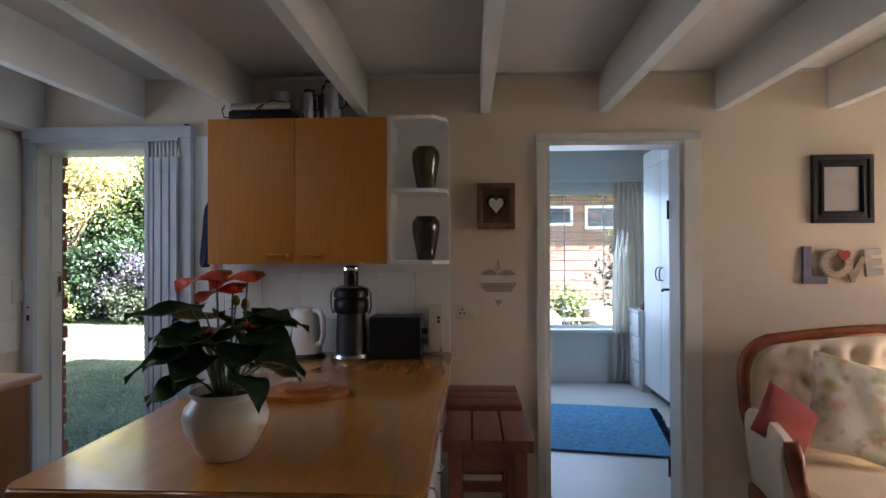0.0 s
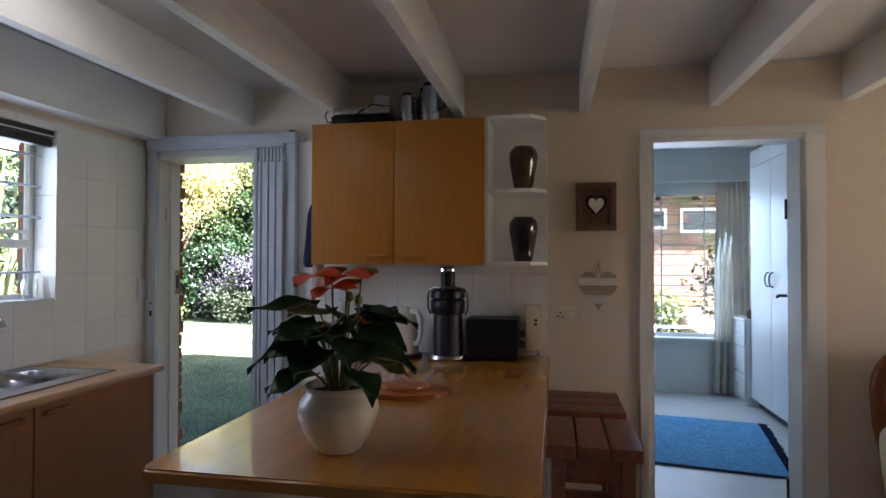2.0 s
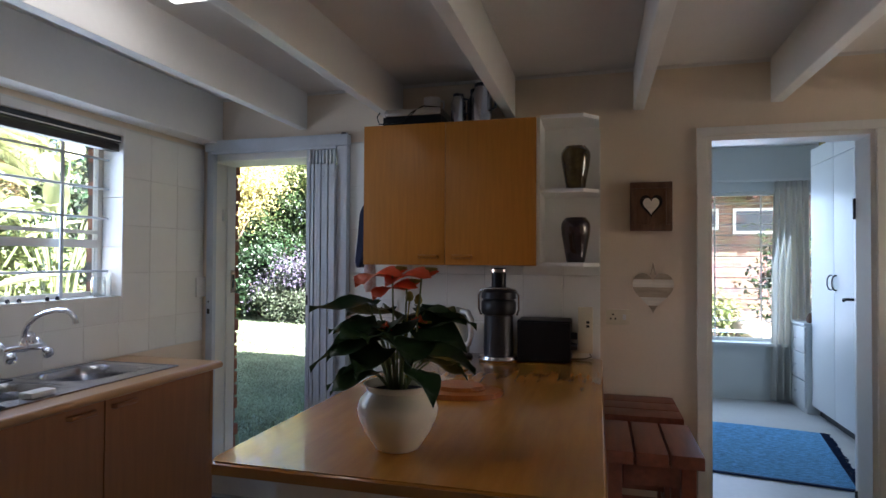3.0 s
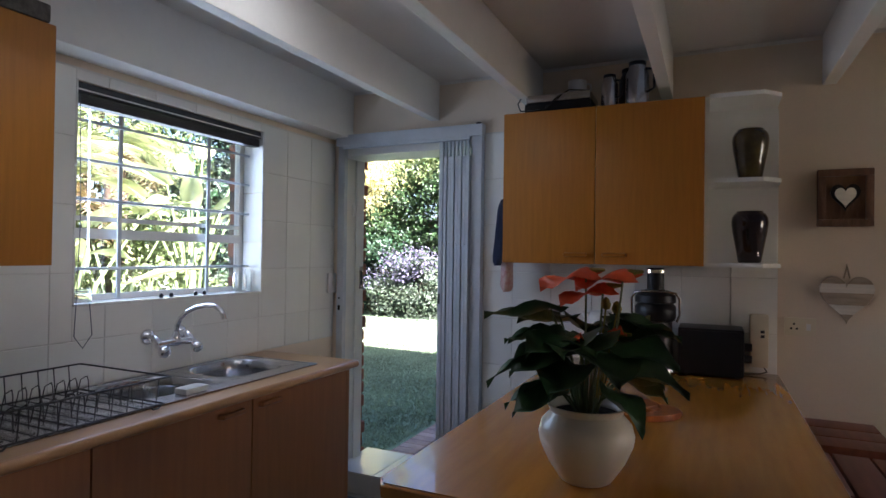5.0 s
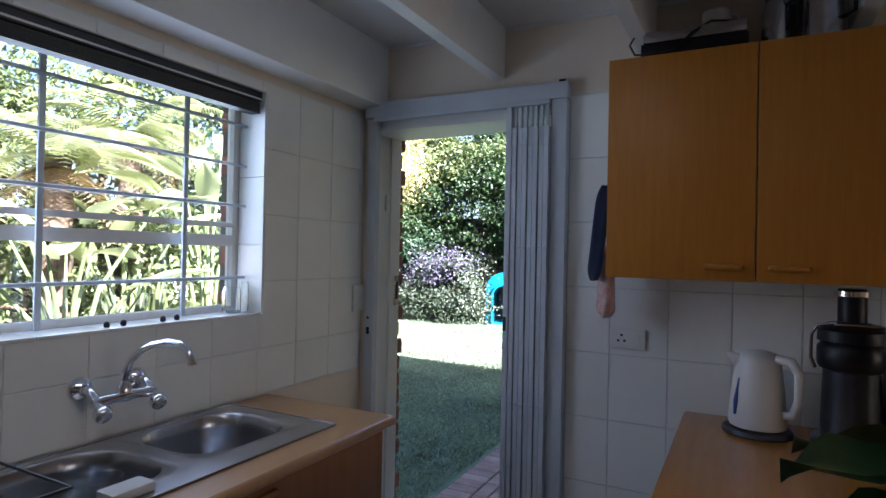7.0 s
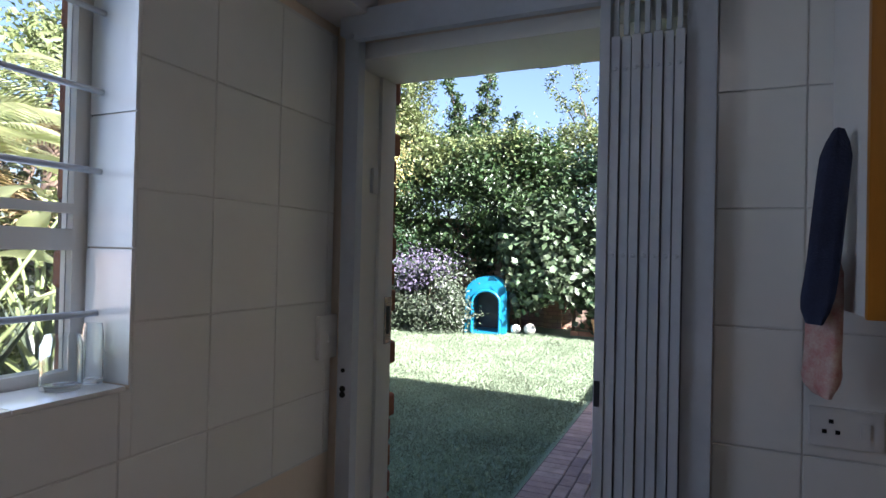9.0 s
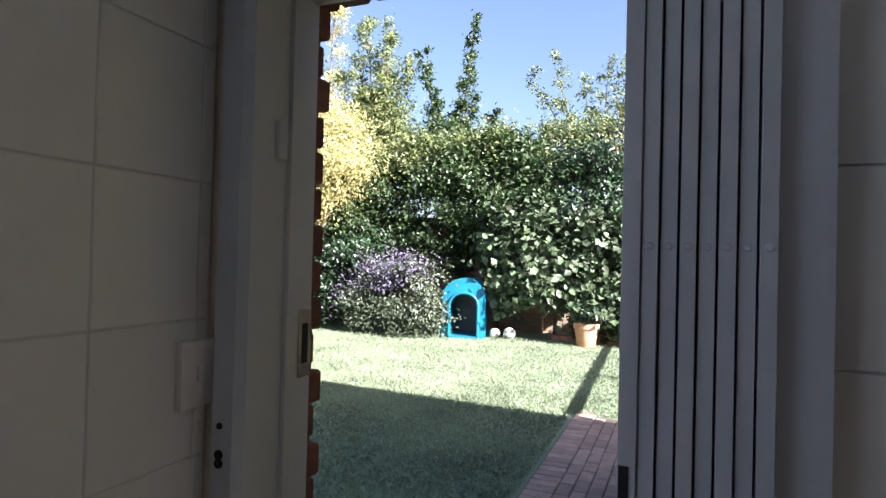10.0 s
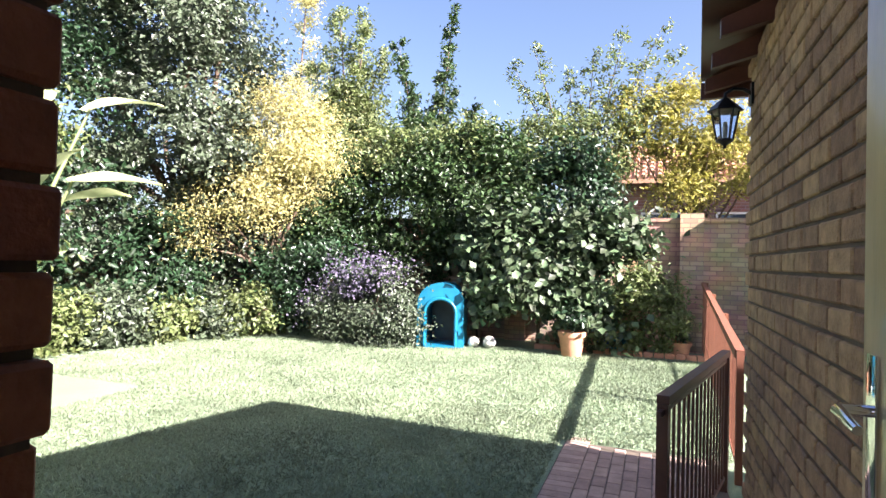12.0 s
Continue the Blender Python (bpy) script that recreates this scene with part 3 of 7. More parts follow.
# the cut-out for the steel sink stays open, so that the bowls can drop through it
SB = [(1.875, 2.235), (1.46, 1.825)]      # bowls, along y
SBX = (-2.465, -2.135)
ys = [-2.0, 1.46, 1.825, 1.875, 2.235, SY]
for a, b in zip(ys, ys[1:]):
    if (a, b) in ((1.46, 1.825), (1.875, 2.235)):
        box(bm, XL + 0.008, a, 0.866, SBX[0], b, 0.898)
        box(bm, SBX[1], a, 0.866, SX, b, 0.898)
    else:
        box(bm, XL + 0.008, a, 0.866, SX, b, 0.898)
bmesh.ops.remove_doubles(bm, verts=bm.verts[:], dist=0.0005)
wt_sink = solo("worktop", bm, M["beige"], "beige laminate worktop with a rolled edge around the sink", "worktop")
bm = bmesh.new()
tube(bm, [(SX - 0.002, -2.0, 0.882), (SX - 0.002, SY, 0.882)], 0.0165, 14)
part("front_edge", bm, M["beige"], wt_sink, smooth=50)
part("end_edge", B(XL + 0.008, SY + 0.0005, 0.867, SX, SY + 0.003, 0.8975), M["handle"], wt_sink, "dark end strip")


def sink_unit(y0, y1, doors):
    u = thing("sink_cabinet", "tan wood-grain base cupboard under the sink worktop", "cabinet", (-2.24, (y0 + y1) / 2, 0), "sink units")
    inv = u.matrix_world.inverted()
    def put(name, bm, mat, parent, lab=""):
        bm.transform(inv)
        return part(name, bm, mat, parent, lab, 40)
    put("carcass", B(XL + 0.01, y0 + 0.001, 0.1, -2.0, y1 - 0.001, 0.66), M["oakdoor"], u)
    put("end_panel", B(-2.02, y0 + 0.001, 0.661, -2.0, y1 - 0.001, 0.865), M["oakdoor"], u)
    put("plinth", B(XL + 0.01, y0, 0.0, -2.06, y1, 0.099), M["dark"], u)
    for a, b, hy in doors:
        d = put("door", B(-1.998, a + 0.002, 0.105, -1.978, b - 0.002, 0.86, bevel=0.002), M["oakdoor"], u)
        bm = bmesh.new()
        tube(bm, [(-1.978, hy - 0.055, 0.828), (-1.964, hy - 0.05, 0.828), (-1.962, hy, 0.829), (-1.964, hy + 0.05, 0.828), (-1.978, hy + 0.055, 0.828)], [0.009, 0.010, 0.009, 0.010, 0.009], 8)
        put("handle", bm, M["handle"], d, "dark wooden bar handle")
    return u


sink_unit(1.20, 2.43, [(1.20, 1.815, 1.71), (1.817, 2.43, 1.905)])
sink_unit(-0.03, 1.198, [(-0.03, 0.58, 0.48), (0.582, 1.198, 0.69)])
solo("end_panel", B(XL + 0.01, 2.432, 0.0, -1.98, 2.455, 0.865), M["oakdoor"], "tan wood-grain end panel of the sink units", "panel")

# steel sink
sink = thing("kitchen_sink", "double-bowl stainless steel sink with a drainer, let into the worktop", "sink", (-2.22, 1.6, 0.9))
inv = sink.matrix_world.inverted()
bm = bmesh.new()
X0, X1 = -2.495, -2.05
yy = [0.72, 1.46, 1.825, 1.875, 2.235, 2.295]
for a, b in zip(yy, yy[1:]):
    if (a, b) in ((1.46, 1.825), (1.875, 2.235)):
        box(bm, X0, a, 0.8985, SBX[0], b, 0.9025)
        box(bm, SBX[1], a, 0.8985, X1, b, 0.9025)
    else:
        box(bm, X0, a, 0.8985, X1, b, 0.9025)
bmesh.ops.remove_doubles(bm, verts=bm.verts[:], dist=0.0005)
bm.transform(inv)
sink_top = part("sink_top", bm, M["steel"], sink, smooth=40)
bm = tube(bmesh.new(), [(X0, 0.72, 0.901), (X1, 0.72, 0.901), (X1, 2.295, 0.901), (X0, 2.295, 0.901)], 0.004, 6, closed=True)
bm.transform(inv)
part("rim", bm, M["steel"], sink_top, smooth=40)
for k in range(13):
    y = 0.80 + 0.04 * k
    bm = tube(bmesh.new(), [(X0 + 0.05, y, 0.902), (X1 - 0.05, y, 0.902)], 0.004, 6)
    bm.transform(inv)
    part("drainer_ridge", bm, M["steel"], sink_top, smooth=40)


def bowl(a, b):
    bm = bmesh.new()
    x0, x1 = SBX
    rings = []
    for inset, z, rad in ((-0.006, 0.9028, 0.001), (0.003, 0.9030, 0.11), (0.008, 0.897, 0.108), (0.014, 0.86, 0.105), (0.02, 0.79, 0.10), (0.035, 0.765, 0.09), (0.07, 0.758, 0.06)):
        ring = []
        for cx, cy, s in ((x1 - inset - rad, b - inset - rad, 0), (x0 + inset + rad, b - inset - rad, 1), (x0 + inset + rad, a + inset + rad, 2), (x1 - inset - rad, a + inset + rad, 3)):
            for k in range(6):
                t = math.pi / 2 * (s + k / 5)
                ring.append(bm.verts.new((cx + rad * math.cos(t), cy + rad * math.sin(t), z)))
        rings.append(ring)
    for p, q in zip(rings, rings[1:]):
        for k in range(len(p)):
            bm.faces.new((p[k], p[(k + 1) % len(p)], q[(k + 1) % len(q)], q[k]))
    bm.faces.new(rings[-1])
    bm.transform(inv)
    o = part("bowl", bm, M["steel"], sink, smooth=50)
    bm = bmesh.new()
    lathe(bm, [(0.0, 0.761), (0.03, 0.761), (0.034, 0.7585)], ((x0 + x1) / 2, (a + b) / 2, 0), 20)
    bm.transform(inv)
    part("drain", bm, M["chrome"], o, smooth=40)


for a, b in SB:
    bowl(a, b)

# wall cupboard on the north wall
CX0, CX1, CXM, CYF, CZ0, CZ1 = -1.338, -0.466, -0.909, 2.77, 1.368, 2.072
cab = thing("wall_cabinet", "honey-coloured laminate double-door wall cupboard", "cabinet", ((CX0 + CX1) / 2, 2.9, CZ0))
inv = cab.matrix_world.inverted()
def put(name, bm, mat, parent, lab="", sm=40):
    bm.transform(inv)
    return part(name, bm, mat, parent, lab, sm)
put("carcass", B(CX0 + 0.001, CYF + 0.02, CZ0 + 0.003, CX1 - 0.001, YB - 0.012, CZ1), M["cupboard"], cab)
for a, b, hx in ((CX0, CXM - 0.0015, CXM - 0.085), (CXM + 0.0015, CX1, CXM + 0.085)):
    d = put("door", B(a, CYF, CZ0, b, CYF + 0.018, CZ1, bevel=0.0025), M["maple"], cab)
    bm = bmesh.new()
    tube(bm, [(hx - 0.048, CYF, CZ0 + 0.042), (hx - 0.045, CYF - 0.016, CZ0 + 0.042), (hx, CYF - 0.02, CZ0 + 0.042), (hx + 0.045, CYF - 0.016, CZ0 + 0.042), (hx + 0.048, CYF, CZ0 + 0.042)], [0.007, 0.009, 0.0085, 0.009, 0.007], 8)
    put("handle", bm, M["maple"], d, "wooden bar handle")

# open corner shelf at its end
shelf = thing("corner_shelf", "white open end shelf beside the wall cupboard, with two vases", "shelf", (-0.3, 2.95, CZ0))
inv = shelf.matrix_world.inverted()
put("back", B(CX1 + 0.002, YB - 0.024, CZ0, -0.178, YB - 0.012, CZ1 + 0.012), M["cupboard"], shelf)
put("side", B(CX1 + 0.001, CYF + 0.02, CZ0, CX1 + 0.016, YB - 0.025, CZ1), M["cupboard"], shelf)
for z in (CZ0 - 0.002, 1.715, CZ1 - 0.006):
    put("shelf_board", prism(bmesh.new(), [(CX1 + 0.017, CYF + 0.02), (-0.25, CYF + 0.02), (-0.18, CYF + 0.10), (-0.178, YB - 0.025), (CX1 + 0.017, YB - 0.025)], z, z + 0.017), M["cupboard"], shelf)


# cupboard on the west wall
bm = B(XL + 0.01, -0.6, 1.356, -2.222, 1.218, 2.06)
wcab = tagged(part("wall_cabinet", bm, M["cupboard"]), "honey-coloured laminate wall cupboard beside the window", "cabinet")
for a, b in ((-0.6, -0.002), (0.0, 0.608), (0.61, 1.22)):
    part("door", B(-2.22, a, 1.354, -2.20, b - 0.002, 2.06, bevel=0.0025), M["maple"], wcab, smooth=40)
# ---- garden door, its steel frame and folding security gate ----
def under(owner):
    """Returns a helper that hangs parts, built in world places, under a thing."""
    inv = owner.matrix_world.inverted()
    def put(name, bm, mat, parent=None, lab="", sm=40):
        bm.transform(inv)
        return part(name, bm, mat, parent or owner, lab, sm)
    return put


dx0, dx1 = DOOR_X
solo("threshold_step", B(dx0, YB - 0.035, 0.0, dx1, YE + 0.03, 0.112), M["grout"], "raised step under the garden door", "step", "structure")
for k in range(3):
    a = dx0 + 0.002 + k * 0.2965
    solo("threshold_tile", B(a, YB - 0.035, 0.1125, a + 0.2925, YE + 0.03, 0.121, bevel=0.002), M["tile"], "white glazed tile on the door step", "tile", "structure", group="threshold tiles")

frame_d = thing("door_frame", "white painted steel frame of the garden door", "door frame", (-2.0, 3.12, 0.12))
put = under(frame_d)
jamb = put("jamb", B(dx0, YB + 0.001, 0.122, dx0 + 0.022, 3.309, 1.985, bevel=0.003), M["white"])
put("jamb", B(dx0 + 0.022, 3.225, 0.122, dx0 + 0.034, 3.309, 1.985, bevel=0.003), M["white"])
put("jamb", B(dx1 - 0.022, YB + 0.001, 0.122, dx1, 3.225, 1.985, bevel=0.003), M["white"])
put("head", B(dx0, YB + 0.001, 1.986, dx1, 3.309, 2.03, bevel=0.003), M["white"])
st = put("strike_plate", B(dx0 + 0.0345, 3.262, 1.175, dx0 + 0.037, 3.306, 1.32, bevel=0.001), M["steel"], jamb, "steel strike plate")
put("latch_hole", B(dx0 + 0.0365, 3.274, 1.205, dx0 + 0.0378, 3.294, 1.29), M["black"], jamb)
sens = put("door_sensor", B(dx0 + 0.022, 3.185, 1.63, dx0 + 0.034, 3.212, 1.705, bevel=0.003), M["plastic"], jamb, "small white alarm contact")

gate = thing("security_gate", "white steel folding security gate, pushed open to one side", "gate", (-1.7, 3.03, 0.1))
put = under(gate)
put("gate_post", B(-2.466, 3.034, 0.02, -2.42, YB - 0.003, 2.035, bevel=0.004), M["gate"])
put("gate_post", B(-1.604, 3.016, 0.02, -1.545, YB - 0.003, 2.035, bevel=0.004), M["gate"])
hd = put("top_track", B(-2.468, 3.012, 2.036, -1.542, YB - 0.003, 2.10, bevel=0.004), M["gate"])
put("track_lip", B(-2.42, 3.006, 2.018, -1.61, 3.03, 2.034), M["gate"], hd)
put("end_cap", B(-1.575, 3.008, 2.098, -1.551, YB - 0.003, 2.106), M["black"], hd)
for name, holes in (("lock_hole", ((1.085, 0.009), (1.07, 0.009))), ("screw_hole", ((1.135, 0.006),))):
    bm = bmesh.new()
    for z, r in holes:
        lathe(bm, [(0, 0.002), (r, 0.002), (r, -0.004)], sides=10, m=pose(-2.447, 3.0335, z, 90))
    put(name, bm, M["black"])
lead = put("leading_post", B(-1.777, 2.985, 0.125, -1.755, 3.035, 2.012, bevel=0.003), M["gate"])
put("lock_slot", B(-1.775, 2.9835, 1.135, -1.763, 2.9858, 1.19), M["dark"], lead)
for k in range(7):
    x = -1.753 + 0.0214 * k
    bm = bmesh.new()
    box(bm, x, 2.990 + 0.006 * (k % 2), 0.14, x + 0.0178, 3.028, 1.93)
    for z in (0.32, 0.85, 1.46, 1.86):
        lathe(bm, [(0, 0.004), (0.004, 0.003), (0.005, 0)], sides=8, m=pose(x + 0.009, 2.990 + 0.006 * (k % 2), z, 90))
    put("gate_bar", bm, M["gate"])
    put("gate_bar_top", B(x + 0.003, 2.998, 1.934, x + 0.013, 3.02, 2.012), M["gate"])
    # added backing strip, its dark colour standing for shade between the bars
    put("lattice_strip", B(x + 0.012, 3.03, 0.14, x + 0.030, 3.036, 1.93), M["gap_shade_cord"])

leaf = thing("door_2", "cream panelled wooden garden door, standing open against the brick wall", "door", (-1.60, 3.28, 0), kind="structure")
put = under(leaf)
L0, L1, lx0, lx1 = 3.26, 4.10, -1.632, -1.588
bm = bmesh.new()
for a, b in ((L0, L0 + 0.11), (3.64, 3.715), (L1 - 0.11, L1)):
    box(bm, lx0, a, -0.02, lx1, b, 2.0, bevel=0.004)
for a, b in ((L0 + 0.11, 3.64), (3.715, L1 - 0.11)):
    for c, d in ((-0.02, 0.2), (0.72, 0.87), (1.05, 1.2), (1.88, 2.0)):
        box(bm, lx0 + 0.001, a, c, lx1 - 0.001, b, d, bevel=0.003)
put("door_frame_rails", bm, material("cream_varnished_wood", (0.54, 0.40, 0.22), 0.28, var=0.14, scale=4, fine=40, bump=0.1, stretch=(6, 6, 0.7), coat=0.2))
for a, b in ((L0 + 0.11, 3.64), (3.715, L1 - 0.11)):
    for c, d in ((0.2, 0.72), (1.2, 1.88)):
        bm = B(lx0 + 0.016, a, c, lx1 - 0.016, b, d)
        put("door_panel", bm, bpy.data.materials["cream_varnished_wood"])
bm = bmesh.new()
box(bm, lx0 - 0.006, L1 - 0.075, 1.10, lx0 - 0.0005, L1 - 0.035, 1.32, bevel=0.002)
pl = put("lock_plate", bm, M["chrome"], None, "chrome lock plate")
bm = bmesh.new()
tube(bm, [(lx0 - 0.006, L1 - 0.055, 1.235), (lx0 - 0.045, L1 - 0.055, 1.236), (lx0 - 0.052, L1 - 0.075, 1.236), (lx0 - 0.05, L1 - 0.16, 1.228)], [0.009, 0.009, 0.010, 0.007], 10)
put("lever", bm, M["chrome"], pl)

# ---- kitchen window ----
win = thing("window_1", "white steel kitchen window with burglar bars", "window", (-2.6, 1.96, 1.2), kind="structure")
put = under(win)
wy0, wy1, wz0, wz1 = WIN
bm = bmesh.new()
FX0, FX1 = XL - 0.16, XL - 0.125
box(bm, FX0, wy0, wz0, FX1, wy0 + 0.03, wz1)
box(bm, FX0, wy1 - 0.03, wz0, FX1, wy1, wz1)
box(bm, FX0, wy0 + 0.03, wz0, FX1, wy1 - 0.03, wz0 + 0.03)
box(bm, FX0, wy0 + 0.03, wz1 - 0.03, FX1, wy1 - 0.03, wz1)
box(bm, FX0, wy0 + 0.03, 1.445, FX1, wy1 - 0.03, 1.485)
put("window_frame", bm, M["white"])
bm = bmesh.new()
box(bm, FX1 - 0.01, wy0 + 0.03, 1.514, FX1 + 0.008, wy1 - 0.03, 1.532)
put("transom", bm, M["white"])
for c, d in ((wz0 + 0.03, 1.445), (1.485, wz1 - 0.03)):
    p = put("pane", B(FX0 + 0.014, wy0 + 0.03, c, FX0 + 0.018, wy1 - 0.03, d), M["glass"])
    p.visible_shadow = False
for y in (1.727, 2.18):
    put("burglar_bar", B(XL - 0.096, y - 0.008, wz0 + 0.01, XL - 0.088, y + 0.008, wz1 - 0.05), M["gate"])
for z in (1.329, 1.594, 1.743, 1.892):
    bm = bmesh.new()
    tube(bm, [(XL - 0.085, wy0 + 0.002, z), (XL - 0.085, wy1 - 0.002, z)], 0.006, 8)
    put("burglar_bar", bm, M["gate"])
bm = bmesh.new()
for y in (1.88, 1.93, 2.06, 2.11):
    lathe(bm, [(0, 0.012), (0.007, 0.009), (0.009, 0.0), (0.006, -0.01)], (XL - 0.03, y, wz0 + 0.014), 10)
put("window_catch", bm, M["black"])
for y0 in (0, 1):
    for k, (c, d) in enumerate(((wz0 + 0.008, 1.45), (1.453, 1.70), (1.703, wz1))):
        y = wy0 + 0.001 if not y0 else wy1 - 0.007
        put("reveal_tile", B(XL - 0.118, y, c, XL + 0.006, y + 0.006, d), M["tile"])
for k in range(5):
    a = wy0 + 0.008 + k * 0.1892
    put("sill_tile", B(XL - 0.118, a, wz0 + 0.0005, XL + 0.008, a + 0.187, wz0 + 0.008, bevel=0.001), M["tile"])
bl = thing("window_blind", "dark venetian blind, drawn up to the top of the window", "blind", (XL - 0.03, 1.96, 1.97))
put = under(bl)
put("headrail", B(XL - 0.055, wy0 + 0.012, 1.976, XL - 0.005, wy1 - 0.012, 2.010, bevel=0.003), M["dark"])
for k in range(7):
    put("slat", B(XL - 0.052, wy0 + 0.02, 1.932 + 0.0056 * k, XL - 0.008, wy1 - 0.02, 1.9362 + 0.0056 * k), M["blind"])
# white strip paints the glint along the headrail and slat edges
put("headrail_edge", B(XL - 0.0048, wy0 + 0.014, 1.981, XL - 0.0035, wy1 - 0.014, 1.987), M["white"], None, "thin white edge line")
bm = bmesh.new()
tube(bm, [(XL - 0.003, 1.50, 1.965), (XL + 0.004, 1.505, 1.5), (XL + 0.012, 1.49, 1.21), (XL + 0.014, 1.483, 1.09), (XL + 0.014, 1.515, 1.045), (XL + 0.014, 1.55, 1.09), (XL + 0.012, 1.54, 1.205)], 0.0018, 5)
put("cord", bm, M["gap_shade_cord"])
bm = bmesh.new()
tube(bm, [(XL - 0.01, 1.54, 1.97), (XL - 0.01, 1.545, 1.34)], 0.004, 6)
put("tilt_wand", bm, M["soapglass"])
for y, r, h in ((2.36, 0.033, 0.095), (1.545, 0.045, 0.05), (2.415, 0.018, 0.11)):
    bm = bmesh.new()
    z = wz0 + 0.0085
    lathe(bm, [(0, 0), (r * 0.95, 0.001), (r, 0.008), (r, h * 0.8), (r * 0.8, h), (r * 0.74, h), (r * 0.9, h * 0.78), (r * 0.9, 0.01), (0, 0.008)], (XL - 0.06, y, z), 24)
    solo("jar", bm, M["soapglass"], "clear glass jar on the tiled window sill", "jar", smooth=40, group="sill jars")

# ---- tap, rack and what lies in the sink ----
tap = thing("wall_tap", "chrome wall-mounted mixer tap with a swan neck spout", "tap", (XL, 1.86, 1.05))
put = under(tap)
TAP_X = XL + 0.078
for y in (1.785, 1.945):
    bm = bmesh.new()
    lathe(bm, [(0, 0), (0.033, 0), (0.033, 0.006), (0.026, 0.016), (0.015, 0.024), (0.014, 0.034), (0, 0.034)], sides=24, m=pose(XL + 0.007, y, 1.052, 0, 90, 0))
    put("flange", bm, M["chrome"])
    bm = bmesh.new()
    tube(bm, [(XL + 0.035, y, 1.052), (XL + 0.055, y, 1.050), (TAP_X - 0.006, y, 1.036), (TAP_X, y, 1.028)], [0.013, 0.0125, 0.0125, 0.013], 12)
    put("inlet", bm, M["chrome"])
bm = bmesh.new()
tube(bm, [(TAP_X, 1.775, 1.024), (TAP_X, 1.80, 1.025), (TAP_X, 1.835, 1.027), (TAP_X, 1.865, 1.028), (TAP_X, 1.895, 1.027), (TAP_X, 1.93, 1.025), (TAP_X, 1.955, 1.024)], [0.014, 0.016, 0.013, 0.018, 0.013, 0.016, 0.014], 14)
put("body", bm, M["chrome"])
for y in (1.785, 1.945):
    bm = bmesh.new()
    m = pose(TAP_X, y, 1.022, 0, 125, 0)
    lathe(bm, [(0, 0.0), (0.012, 0.0), (0.012, 0.022), (0.019, 0.026)], sides=14, m=m)
    lathe(bm, [(0.019 + 0.0, 0.026), (0.023, 0.030), (0.024, 0.046), (0.019, 0.054), (0, 0.056)], sides=8, m=m)
    put("tap_knob", bm, M["chrome"])
bm = bmesh.new()
lathe(bm, [(0, -0.004), (0.017, -0.002), (0.018, 0.018), (0.012, 0.026), (0.0105, 0.034), (0, 0.034)], (TAP_X, 1.865, 1.038), 16)
tube(bm, [(TAP_X, 1.865, 1.066), (TAP_X + 0.004, 1.866, 1.095), (TAP_X + 0.022, 1.868, 1.127), (TAP_X + 0.055, 1.871, 1.154), (TAP_X + 0.10, 1.876, 1.174), (TAP_X + 0.15, 1.881, 1.184), (TAP_X + 0.19, 1.885, 1.182), (TAP_X + 0.218, 1.888, 1.170), (TAP_X + 0.232, 1.889, 1.150), (TAP_X + 0.236, 1.89, 1.132)], [0.0105, 0.0105, 0.0105, 0.010, 0.010, 0.010, 0.010, 0.010, 0.0105, 0.0115], 12)
put("spout", bm, M["chrome"])

rack = thing("dish_rack", "dark wire dish rack standing on the steel drainer", "dish rack", (-2.25, 1.35, 0.903))
put = under(rack)
rx0, rx1, ry0, ry1 = -2.44, -2.02, 0.96, 1.465
for z, e in ((1.0, 0.012), (0.915, 0.0)):
    bm = bmesh.new()
    tube(bm, [(rx0 - e, ry0 - e, z), (rx1 + e, ry0 - e, z), (rx1 + e, ry1 + e, z), (rx0 - e, ry1 + e, z)], 0.0032, 6, closed=True)
    put("rim", bm, M["dark"])
for k in range(10):
    y = ry0 + 0.02 + k * 0.0505
    bm = bmesh.new()
    tube(bm, [(rx0 - 0.012, y, 1.0), (rx0, y, 0.915), (rx1, y, 0.915), (rx1 + 0.012, y, 1.0)], 0.002, 5)
    put("basket_wire", bm, M["dark"])
for row in (-2.34, -2.13):
    for k in range(12):
        y = ry0 + 0.03 + k * 0.0385
        bm = bmesh.new()
        tube(bm, [(row - 0.03, y, 0.917), (row - 0.02, y + 0.004, 0.965), (row, y + 0.012, 0.978), (row + 0.02, y + 0.004, 0.965), (row + 0.03, y, 0.917)], 0.0018, 5)
        put("plate_loop", bm, M["dark"])
for x in (rx0, rx1):
    for y in (ry0 + 0.03, ry1 - 0.03):
        bm = bmesh.new()
        tube(bm, [(x, y - 0.02, 0.915), (x, y - 0.01, 0.9045), (x, y + 0.01, 0.9045), (x, y + 0.02, 0.915)], 0.003, 6)
        put("foot", bm, M["dark"])
bm = bmesh.new()
lathe(bm, [(0, 0), (0.042, 0.0), (0.046, 0.004), (0.056, 0.115), (0.060, 0.118), (0.053, 0.116), (0.043, 0.008), (0, 0.006)], (-2.30, 1.705, 0.765), 28)
solo("measuring_jug", bm, M["soapglass"], "clear plastic jug standing in the sink bowl", "jug", smooth=40)
bm = B(-2.135, 1.60, 0.9032, -2.075, 1.70, 0.925, bevel=0.009)
solo("sponge", bm, M["whitecloth"], "white sponge cloth on the rim of the sink", "sponge", smooth=50)
bm = bmesh.new()
lathe(bm, [(0, 0), (0.05, 0.0), (0.06, 0.01), (0.055, 0.03), (0.02, 0.042), (0, 0.043)], (-2.10, 0.93, 0.9065), 24)
